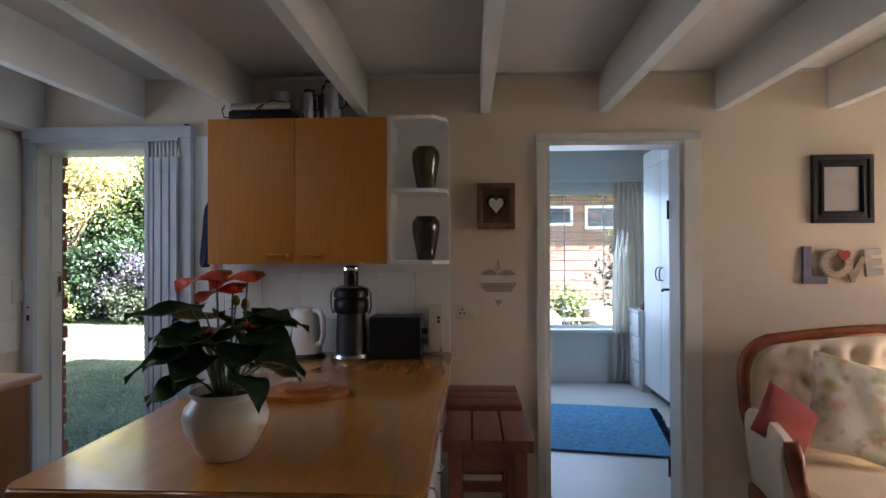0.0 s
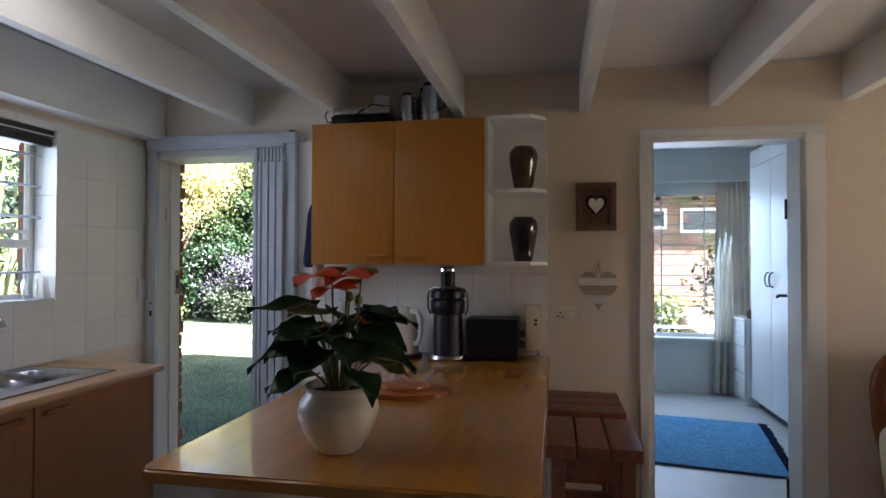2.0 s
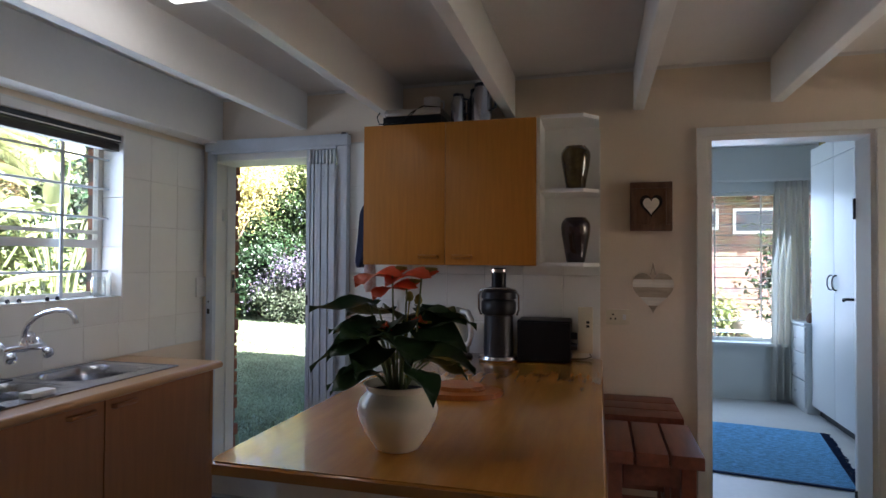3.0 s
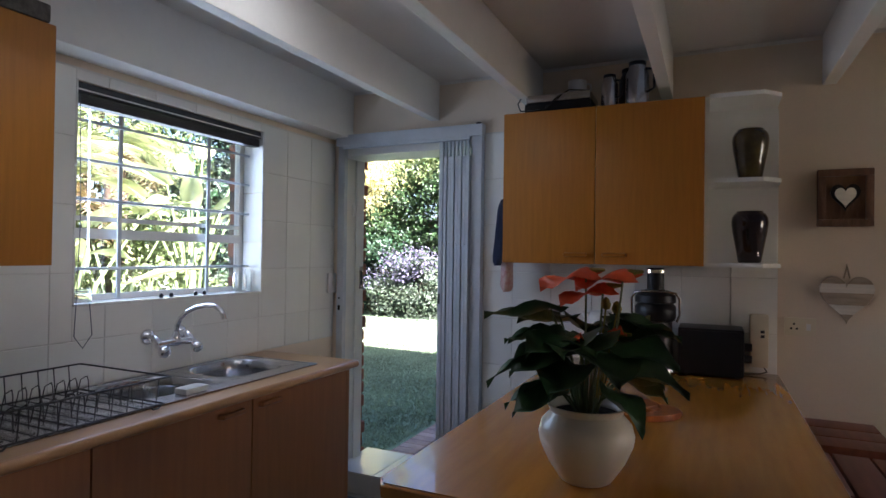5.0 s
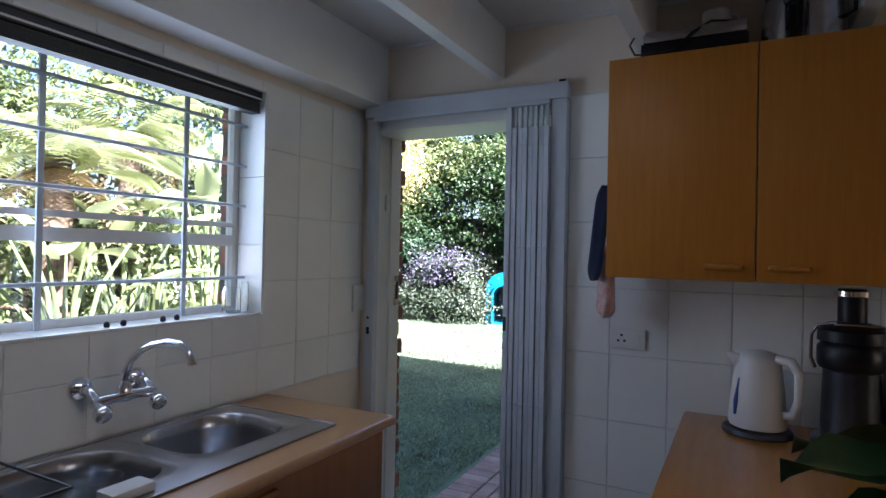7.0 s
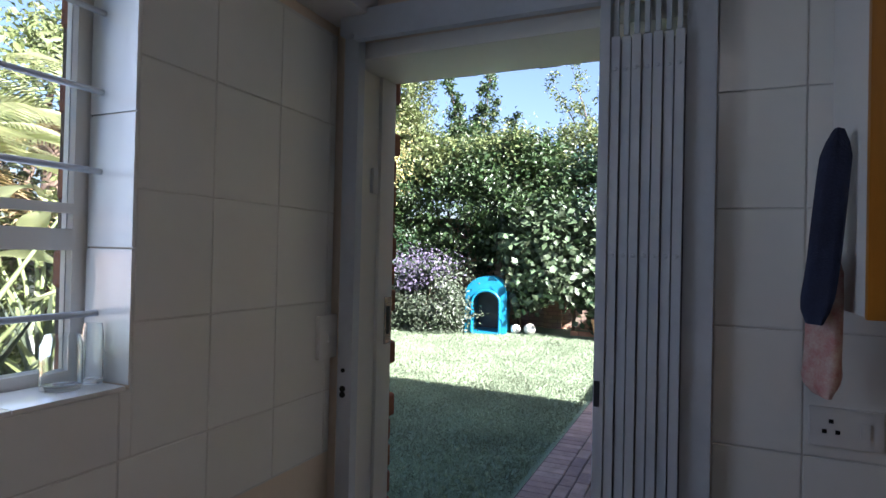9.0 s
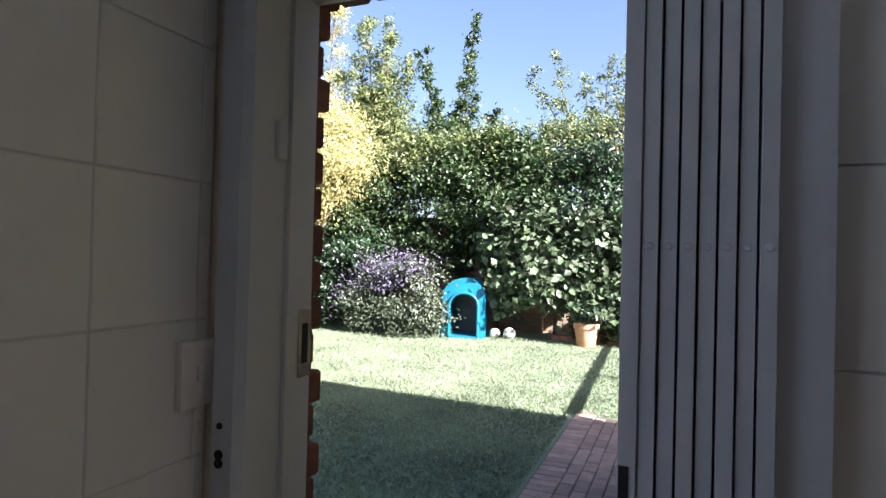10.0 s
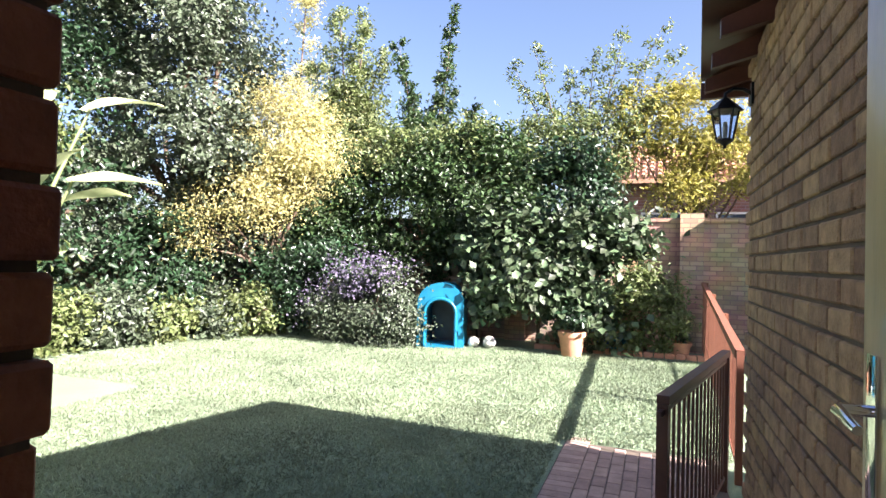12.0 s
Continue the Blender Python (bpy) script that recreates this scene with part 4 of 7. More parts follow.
solo("pan_lid", bm, M["black"], "black pan lid on the drainer", "lid", smooth=40)


def wall_plate(at, w, h, axis, label, switches=1, sockets=0, mat=M["plastic"]):
    e = thing("socket_plate" if sockets else "light_switch", label, "socket" if sockets else "switch", at)
    def flat(u0, v0, u1, v1, d0, d1, mat, name, bev=0.0):
        if axis == "x":
            bm = B(d0, u0, v0, d1, u1, v1, bevel=bev)
        else:
            bm = B(u0, -d1, v0, u1, -d0, v1, bevel=bev)
        return part(name, bm, mat, e, smooth=40)
    flat(-w / 2, -h / 2, w / 2, h / 2, -0.006, 0.008, mat, "plate", 0.003)
    for k in range(switches):
        u = (k - (switches - 1) / 2) * 0.035 + (w * 0.26 if sockets else 0)
        flat(u - 0.008, -0.014, u + 0.008, 0.014, 0.008, 0.0125, M["plastic"], "rocker", 0.001)
    for k in range(sockets):
        for u, v in ((0, 0.012), (-0.011, -0.008), (0.011, -0.008)):
            flat(u - 0.004 - w * 0.2, v - 0.004, u + 0.004 - w * 0.2, v + 0.004, 0.008, 0.0088, M["black"], "pin_hole")
    return e


wall_plate((XL + 0.0130, 3.034, 1.222), 0.085, 0.118, "x", "white light switch on the kitchen tiles")
wall_plate((-1.31, YB - 0.0125, 1.135), 0.12, 0.075, "y", "white double socket plate on the tiles", 1, 1)
wall_plate((-0.087, YB - 0.0005, 1.112), 0.117, 0.077, "y", "cream socket plate on the cream wall", 1, 1, M["cream_plastic"])

# ---- on the peninsula ----
POT = Vector((-0.694, 1.478, 0.9005))
pot = thing("potted_anthurium", "red-flowered anthurium in a round cream ceramic pot", "pot plant", POT)
bm = bmesh.new()
lathe(bm, [(0, 0.0), (0.052, 0.0), (0.058, 0.004), (0.085, 0.045), (0.103, 0.085), (0.106, 0.105), (0.100, 0.128), (0.085, 0.145), (0.080, 0.153), (0.086, 0.166), (0.091, 0.170), (0.086, 0.170), (0.076, 0.158), (0.076, 0.15), (0.085, 0.13), (0, 0.125)], sides=56)
part("pot", bm, M["pot"], pot, "round cream glazed pot", 50)
bm = bmesh.new()
lathe(bm, [(0, 0.152), (0.04, 0.151), (0.078, 0.148)], sides=24)
part("soil", bm, M["soil"], pot)


def blade(length, width, droop, heart=0.25, cup=0.10, rows=8):
    """A heart-shaped leaf lying along +y from its stalk, as a bent grid."""
    bm = bmesh.new()
    grid = []
    for i in range(rows + 1):
        t = i / rows
        w = width * 0.5 * (math.sin(math.pi * min(1, t * 0.86 + 0.14)) ** 0.8) * (1 - 0.55 * t ** 3)
        if i == rows:
            w = 0.0005
        y = length * (t - heart * (1 - t) * 0.5)
        row = []
        for k in range(-3, 4):
            s = k / 3
            back = -heart * length * 0.45 * (1 - t) ** 3 * abs(s) ** 1.5
            row.append(bm.verts.new((s * w, y + back, cup * width * (abs(s) ** 1.6 - 0.3) - droop * length * t * t + 0.008 * math.sin(9 * t + 2 * s))))
        grid.append(row)
    for a, b in zip(grid, grid[1:]):
        for k in range(6):
            bm.faces.new((a[k], a[k + 1], b[k + 1], b[k]))
    return bm


rng = random.Random(5)
# azimuth, lean, height, length, width, droop
LEAVES = [(200, 58, 0.35, 0.185, 0.145, 0.2), (206, 92, 0.27, 0.185, 0.12, 0.6), (150, 60, 0.33, 0.17, 0.13, 0.3), (20, 60, 0.33, 0.17, 0.15, 0.5),
          (-10, 75, 0.24, 0.16, 0.12, 0.5), (60, 60, 0.32, 0.16, 0.13, 0.4), (-60, 70, 0.27, 0.16, 0.14, 0.5), (-100, 72, 0.24, 0.15, 0.13, 0.5),
          (230, 72, 0.27, 0.16, 0.13, 0.5), (100, 60, 0.31, 0.16, 0.13, 0.4), (-130, 80, 0.21, 0.13, 0.1, 0.6), (-40, 85, 0.20, 0.13, 0.1, 0.7),
          (35, 80, 0.22, 0.14, 0.11, 0.5), (265, 55, 0.3, 0.15, 0.13, 0.4), (120, 78, 0.23, 0.15, 0.11, 0.5), (205, 85, 0.19, 0.12, 0.09, 0.6), (0, 40, 0.31, 0.14, 0.12, 0.3),
          (-75, 40, 0.30, 0.14, 0.12, 0.5), (180, 40, 0.29, 0.14, 0.12, 0.5), (-20, 62, 0.29, 0.15, 0.12, 0.6), (-115, 55, 0.30, 0.14, 0.12, 0.5)]
LEAVES += [(k * 36 + 11, 45 + 25 * (k % 2), 0.23 + 0.035 * (k % 3), 0.115 + 0.008 * (k % 4), 0.10, 0.35) for k in range(6)]
for az, lean, h, ln, wd, dr in LEAVES:
    dr, h = dr * 0.7, max(h, 0.215)
    a, e = radians(az), radians(lean)
    reach = 0.035 + 0.04 * math.sin(e) + rng.uniform(0, 0.02)
    h = h + 0.03 if h > 0.23 else h
    tip = Vector((reach * math.cos(a), reach * math.sin(a), h))
    bm = blade(ln * 0.82, wd * 1.06, dr)
    bm.transform(Matrix.Translation(tip) @ Matrix.Rotation(a - math.pi / 2, 4, "Z") @ Matrix.Rotation(radians(20 - lean * 0.35), 4, "X") @ Matrix.Rotation(rng.uniform(-0.35, 0.35), 4, "Y"))
    part("leaf", bm, M["leaf"], pot, smooth=60)
    bm = bmesh.new()
    tube(bm, [(0.02 * math.cos(a), 0.02 * math.sin(a), 0.15), (reach * 0.55 * math.cos(a), reach * 0.55 * math.sin(a), 0.15 + (h - 0.15) * 0.6), tuple(tip)], 0.0026, 6)
    part("leaf_stalk", bm, M["stem"], pot, smooth=60)
for fx, fy, fz, az, size, tilt in ((0.012, -0.083, 0.468, 186, 0.085, -8), (0.088, -0.076, 0.466, 174, 0.088, -5), (0.045, -0.065, 0.436, 186, 0.08, -10), (0.0, -0.07, 0.315, -80, 0.045, 30), (0.06, -0.03, 0.33, -60, 0.045, 30)):
    bm = blade(size * 1.2, size * 1.15, 0.12, 0.35, -0.16)
    bm.transform(Matrix.Translation((fx, fy, fz)) @ Matrix.Rotation(radians(az - 90), 4, "Z") @ Matrix.Rotation(radians(tilt), 4, "X"))
    fl = part("flower", bm, M["spathe"], pot, "orange-red waxy flower", 60)
    bm = bmesh.new()
    tube(bm, [(fx, fy, fz), (fx + 0.012, fy, fz + 0.004), (fx + 0.04, fy - 0.005, fz + 0.006)], [0.006, 0.007, 0.003], 8)
    part("flower_spike", bm, M["spadix"], fl)
    bm = bmesh.new()
    tube(bm, [(fx * 0.3, fy * 0.3, 0.15), (fx * 0.8, fy * 0.8, 0.32), (fx, fy, fz)], 0.0024, 6)
    part("flower_stalk", bm, M["stem"], pot, smooth=60)
for fx, fy, fz in ((0.05, -0.06, 0.40), (0.072, -0.055, 0.392)):
    bm = bmesh.new()
    lathe(bm, [(0, -0.012), (0.009, -0.008), (0.011, 0.0), (0.007, 0.012), (0, 0.016)], (fx, fy, fz), 12)
    tube(bm, [(0.02, 0, 0.16), (fx * 0.8, fy, 0.3), (fx, fy, fz - 0.01)], 0.002, 6)
    part("flower_bud", bm, M["spadix"], pot, smooth=60)

bm = bmesh.new()
out = []
for k in range(40):
    a = 2 * math.pi * k / 40
    r = 1.0 + 0.16 * math.cos(a - 0.5) ** 8
    out.append((0.168 * r * math.cos(a), 0.105 * r * math.sin(a)))
prism(bm, out, 0.0, 0.018, m=pose(-0.70, 2.11, 0.9005))
bmesh.ops.bevel(bm, geom=[e for e in bm.edges if abs(e.verts[0].co.z - e.verts[1].co.z) < 1e-5], offset=0.004, segments=2, affect="EDGES")
cb = solo("chopping_board", bm, M["board_wood"], "oval orange-brown wooden board lying on the worktop", "board", smooth=40)
bm = bmesh.new()
prism(bm, [(0.10 * math.cos(2 * math.pi * k / 32) + 0.02, 0.07 * math.sin(2 * math.pi * k / 32)) for k in range(32)], 0.0185, 0.034, m=pose(-0.70, 2.125, 0.9005))
bmesh.ops.bevel(bm, geom=[e for e in bm.edges if abs(e.verts[0].co.z - e.verts[1].co.z) < 1e-5 and e.verts[0].co.z > 0.93], offset=0.010, segments=3, affect="EDGES")
solo("chopping_board", bm, M["board_wood"], "small wooden board stacked on the oval board", "board", smooth=40)

ket = thing("kettle", "white jug kettle with a blue water window on its base", "kettle", (-0.895, 2.90, 0.9005))
bm = bmesh.new()
lathe(bm, [(0, 0), (0.098, 0), (0.10, 0.004), (0.094, 0.016), (0.07, 0.02), (0, 0.02)], sides=32)
part("base", bm, M["dark"], ket, "grey kettle base", 40)
bm = bmesh.new()
lathe(bm, [(0, 0.022), (0.078, 0.022), (0.082, 0.03), (0.074, 0.13), (0.062, 0.225), (0.052, 0.245), (0.02, 0.254), (0, 0.255)], sides=32)
tube(bm, [(-0.055, -0.01, 0.22), (-0.085, -0.015, 0.243)], [0.022, 0.008], 10)
part("body", bm, M["plastic"], ket, "", 50)
bm = bmesh.new()
tube(bm, [(0.05, -0.03, 0.235), (0.085, -0.05, 0.232), (0.105, -0.06, 0.20), (0.105, -0.06, 0.12), (0.09, -0.052, 0.075), (0.062, -0.035, 0.07)], [0.015, 0.015, 0.014, 0.013, 0.013, 0.014], 10)
part("handle", bm, M["plastic"], ket, "", 60)
bm = bmesh.new()
tube(bm, [(-0.062, -0.05, 0.06), (-0.058, -0.047, 0.1), (-0.05, -0.043, 0.17)], [0.005, 0.009, 0.004], 8)
part("water_window", bm, M["blue"], ket)

jui = thing("juicer", "black and steel juice extractor", "juicer", (-0.66, 2.88, 0.9005))
for name, prof, mat, lab in (("base", [(0, 0), (0.095, 0), (0.10, 0.01), (0.095, 0.025), (0.07, 0.03), (0, 0.03)], "steel", "steel foot"),
                        ("motor", [(0, 0.03), (0.072, 0.03), (0.075, 0.06), (0.07, 0.22), (0.075, 0.225), (0, 0.225)], "dark", ""),
                        ("bowl", [(0, 0.226), (0.08, 0.226), (0.086, 0.24), (0.086, 0.285), (0.075, 0.30), (0.086, 0.305), (0.084, 0.335), (0.06, 0.355), (0.038, 0.36), (0, 0.36)], "black", "smoky black bowl"),
                        ("feed_tube", [(0, 0.36), (0.036, 0.36), (0.036, 0.43), (0.044, 0.436), (0.044, 0.446), (0.036, 0.45), (0.034, 0.455), (0, 0.455)], "black", "")):
    part(name, lathe(bmesh.new(), prof, sides=32), M[mat], jui, lab, 40)
bm = bmesh.new()
for s in (-1, 1):
    tube(bm, [(s * 0.088, 0, 0.22), (s * 0.10, 0, 0.25), (s * 0.10, -0.01, 0.32), (s * 0.085, -0.02, 0.347), (s * 0.04, -0.03, 0.356)], 0.005, 8)
tube(bm, [(-0.05, -0.052, 0.352), (0.0, -0.06, 0.354), (0.05, -0.052, 0.352)], 0.005, 8)
part("locking_arm", bm, M["steel"], jui, "steel locking arm", 60)
bm = bmesh.new()
lathe(bm, [(0.04, 0.432), (0.0455, 0.434), (0.0455, 0.448), (0.04, 0.449)], sides=32)
part("steel_ring", bm, M["chrome"], jui, "", 40)

ov = thing("toaster_oven", "black box-shaped toaster with two side knobs", "toaster", (-0.435, 2.925, 0.9005))
part("body", B(-0.13, -0.085, 0.006, 0.125, 0.10, 0.205, bevel=0.012), M["black"], ov, "", 40)
part("front_panel", B(-0.12, -0.089, 0.02, 0.115, -0.0852, 0.195, bevel=0.002), M["black"], ov, "glossy black front", 40)
for z in (0.08, 0.13):
    part("knob", lathe(bmesh.new(), [(0, 0.03), (0.016, 0.03), (0.018, 0.0)], sides=16, m=pose(0.125, -0.03, z, 0, 90)), M["dark"], ov, "", 40)
for x in (-0.1, 0.1):
    for y in (-0.06, 0.08):
        part("foot", B(x - 0.01, y - 0.01, 0, x + 0.01, y + 0.01, 0.0055), M["dark"], ov)
ph = thing("plug_in_charger", "cream plug-in unit with two dark buttons, on the tiles", "charger", (-0.245, YB - 0.013, 1.03))
part("body", B(-0.036, -0.045, -0.1, 0.036, 0, 0.13, bevel=0.008), M["cream_plastic"], ph, "", 40)
for z in (0.03, 0.05):
    part("button", B(0.005, -0.048, z, 0.02, -0.0455, z + 0.012), M["dark"], ph)
bm = bmesh.new()
tube(bm, [(0.02, -0.03, -0.1), (0.03, -0.05, -0.115), (0.0, -0.07, -0.122), (-0.05, -0.08, -0.1255), (-0.1, -0.09, -0.1255)], 0.003, 6)
part("cable", bm, M["dark"], ph, "", 60)

# ---- on and beside the wall cupboard ----
for z, mat, lab in ((1.733, "vase", "tall olive-brown glazed vase on the open shelf"), (1.385, "vase2", "tall dark aubergine glazed vase on the open shelf")):
    bm = bmesh.new()
    lathe(bm, [(0, 0), (0.042, 0), (0.045, 0.006), (0.056, 0.07), (0.067, 0.13), (0.071, 0.168), (0.069, 0.19), (0.060, 0.207), (0.052, 0.212), (0.050, 0.218), (0.045, 0.218), (0.042, 0.2), (0.055, 0.18), (0.03, 0.02), (0, 0.018)], (-0.290, 2.93, z), 40)
    solo("vase", bm, M[mat], lab, "vase", smooth=50)

gr = thing("contact_grill", "steel-topped electric grill lying on the wall cupboard", "grill", (-1.09, 2.90, CZ1 + 0.0005))
part("base", B(-0.155, -0.11, 0.0, 0.155, 0.11, 0.045, bevel=0.01), M["black"], gr, "", 40)
part("lid", B(-0.15, -0.105, 0.047, 0.15, 0.105, 0.085, bevel=0.012), M["steel"], gr, "brushed steel lid", 40)
bm = bmesh.new()
tube(bm, [(-0.17, -0.09, 0.09), (-0.19, -0.1, 0.05), (-0.17, -0.12, 0.01), (-0.1, -0.125, 0.004), (-0.05, -0.12, 0.01), (0.0, -0.118, 0.06), (0.05, -0.08, 0.1), (0.14, -0.06, 0.093)], 0.0035, 6)
part("cable", bm, M["black"], gr, "", 60)
mug = thing("white_mug", "white enamel mug standing on the grill", "mug", (-1.03, 2.95, CZ1 + 0.0865))
part("body", lathe(bmesh.new(), [(0, 0), (0.042, 0), (0.044, 0.005), (0.044, 0.085), (0.041, 0.085), (0.041, 0.006), (0, 0.005)], sides=28), M["plastic"], mug, "", 40)
part("handle", tube(bmesh.new(), [(0.042, 0, 0.07), (0.062, 0, 0.066), (0.066, 0, 0.045), (0.06, 0, 0.025), (0.042, 0, 0.02)], 0.005, 8), M["plastic"], mug, "", 60)
for x, y, r, h, mat, lab in ((-0.865, 2.86, 0.037, 0.16, "steel", "steel vacuum flask on the wall cupboard"), (-0.79, 2.97, 0.05, 0.21, "dark", "dark tall flask on the wall cupboard"), (-0.745, 2.86, 0.05, 0.205, "steel", "tall steel coffee jug on the wall cupboard")):
    f = thing("flask", lab, "flask", (x, y, CZ1 + 0.0005), "flasks")
    part("body", lathe(bmesh.new(), [(0, 0), (r, 0), (r * 1.02, 0.006), (r, h * 0.7), (r * 0.72, h * 0.86), (r * 0.7, h * 0.9), (0, h * 0.9)], sides=28), M[mat], f, "", 40)
    part("lid", lathe(bmesh.new(), [(0, h * 0.9), (r * 0.75, h * 0.9), (r * 0.75, h * 0.98), (r * 0.4, h), (0, h)], sides=24), M["black"], f, "", 40)
    part("handle", tube(bmesh.new(), [(r * 0.8, -r * 0.4, h * 0.8), (r * 1.5, -r * 0.7, h * 0.75), (r * 1.5, -r * 0.7, h * 0.35), (r * 0.95, -r * 0.4, h * 0.3)], 0.006, 8), M["black"], f, "", 60)

tr = B(-2.47, 0.3, 2.061, -2.195, 1.2, 2.115, bevel=0.01)
solo("storage_tray", tr, material("patterned_grey_tray", (0.10, 0.09, 0.08), 0.7, var=0.5, scale=40, fine=120, bump=0.5), "dark patterned tray on the wall cupboard", "tray", smooth=40)

# apron and cloth hanging between gate and cupboard
def hanging(name, label, x, y, ztop, zbot, w0, w1, mat, seed, group="", lean=0.04):
    bm = bmesh.new()
    r = random.Random(seed)
    rows = []
    for i in range(13):
        t = i / 12
        z = ztop + (zbot - ztop) * t + 0.01 * math.sin(7 * t)
        w = (w0 + (w1 - w0) * t ** 0.7) * min(1.0, 0.35 + 5 * t) * min(1.0, 0.45 + 5 * (1 - t))
        ring = []
        for k in range(16):
            a = 2 * math.pi * k / 16
            q = 1 + 0.22 * math.sin(3 * a + 2 * t + seed)
            ring.append(bm.verts.new((x + 0.5 * w * q * math.cos(a) - lean * t, y + (0.026 + 0.012 * t) * q * math.sin(a), z)))
        rows.append(ring)
    for a, b in zip(rows, rows[1:]):
        for k in range(16):
            bm.faces.new((a[k], a[(k + 1) % 16], b[(k + 1) % 16], b[k]))
    bm.faces.new(rows[0])
    bm.faces.new(rows[-1])
    return solo(name, bm, mat, label, "cloth", smooth=70, group=group)


ap = hanging("apron", "dark navy apron hanging on a hook by the cupboard", -1.364, 2.86, 1.675, 1.345, 0.044, 0.044, M["navy"], 2, lean=0.030)
floral = material("red_dotted_cotton", (0.62, 0.56, 0.50), 0.9, var=0.1, scale=35, fine=260, bump=0.3, dark=(0.45, 0.05, 0.05))
hanging("oven_glove", "white cloth glove with red prints hanging under the apron", -1.362, 2.925, 1.47, 1.215, 0.038, 0.062, floral, 4, lean=0.006)

# ceiling light between the beams
cl = thing("ceiling_light", "white box-shaped fluorescent ceiling light", "ceiling light", (-1.56, 1.2, CZ))
part("housing", B(-0.10, -0.6, -0.03, 0.10, 0.58, -0.001, bevel=0.004), M["plastic"], cl, "", 40)
dm = material("glowing_diffuser", (0.8, 0.8, 0.78), 0.5, var=0.02, bump=0)
dm.node_tree.nodes["Principled BSDF"].inputs["Emission Color"].default_value = (1.0, 0.97, 0.85, 1)
dm.node_tree.nodes["Principled BSDF"].inputs["Emission Strength"].default_value = 0.3
part("diffuser", B(-0.092, -0.59, -0.055, 0.092, 0.57, -0.0305, bevel=0.01), dm, cl, "", 40)

bm = bmesh.new()
box(bm, -2.46, 2.475, 0.001, -1.62, 2.96, 0.014, bevel=0.004)
solo("door_mat", bm, M["mat"], "speckled grey-blue mat lying inside the garden door", "mat", smooth=40)
# ---- lounge side ----
def stool(x, y, along_x):
    s = thing("bar_stool", "red-stained slatted wooden stool beside the peninsula", "stool", (x, y, 0), "wooden stools")
    H, W, D = 0.742, 0.34, 0.40
    for k in range(3):
        if along_x:
            a = -D / 2 + k * (D / 3)
            bm = B(-W / 2, a + 0.004, H - 0.045, W / 2, a + D / 3 - 0.004, H, bevel=0.005)
        else:
            a = -W / 2 + k * (W / 3)
            bm = B(a + 0.004, -D / 2, H - 0.045, a + W / 3 - 0.004, D / 2, H, bevel=0.005)
        part("seat_slat", bm, M["redwood"], s, "", 40)
    for sx in (-1, 1):
        for sy in (-1, 1):
            cx, cy = sx * (W / 2 - 0.05), sy * (D / 2 - 0.055)
            part("leg", B(cx - 0.024, cy - 0.024, 0, cx + 0.024, cy + 0.024, H - 0.046, bevel=0.003), M["redwood"], s, "", 40)
    for sy in (-1, 1):
        part("apron_rail", B(-W / 2 + 0.075, sy * (D / 2 - 0.055) - 0.012, H - 0.125, W / 2 - 0.075, sy * (D / 2 - 0.055) + 0.012, H - 0.047, bevel=0.003), M["redwood"], s, "", 40)
        part("stretcher", B(-W / 2 + 0.075, sy * (D / 2 - 0.055) - 0.012, 0.42, W / 2 - 0.075, sy * (D / 2 - 0.055) + 0.012, 0.46, bevel=0.003), M["redwood"], s, "", 40)
    for sx in (-1, 1):
        part("stretcher", B(sx * (W / 2 - 0.05) - 0.012, -D / 2 + 0.08, 0.30, sx * (W / 2 - 0.05) + 0.012, D / 2 - 0.08, 0.34, bevel=0.003), M["redwood"], s, "", 40)
    return s


stool(-0.006, 2.315, False)
stool(-0.010, 2.80, True)

# wooden box frame with a heart
def heart(w, h, n=40):
    pts = []
    for k in range(n):
        t = 2 * math.pi * k / n
        pts.append((w / 34 * 16 * math.sin(t) ** 3, h / 30 * (13 * math.cos(t) - 5 * math.cos(2 * t) - 2 * math.cos(3 * t) - math.cos(4 * t)) + h * 0.08))
    return pts


UP = pose(0, 0, 0, 90)
fr = thing("heart_picture", "rustic brown wooden frame with a white heart cut-out", "picture", (0.068, YB, 1.662))
bm = bmesh.new()
for a in ((-0.098, -0.12, 0.098, -0.09), (-0.098, 0.09, 0.098, 0.12), (-0.098, -0.09, -0.07, 0.09), (0.07, -0.09, 0.098, 0.09)):
    box(bm, a[0], -0.04, a[1], a[2], -0.001, a[3], bevel=0.004)
part("frame", bm, M["rustic"], fr, "", 40)
part("panel", B(-0.07, -0.022, -0.09, 0.07, -0.002, 0.09), M["rustic"], fr)
part("heart_rim", prism(bmesh.new(), heart(0.112, 0.118), 0.023, 0.032, m=UP), M["frame"], fr, "dark heart-shaped rim", 40)
part("heart", prism(bmesh.new(), heart(0.08, 0.086), 0.033, 0.038, m=UP), M["whitewash"], fr, "white heart", 40)

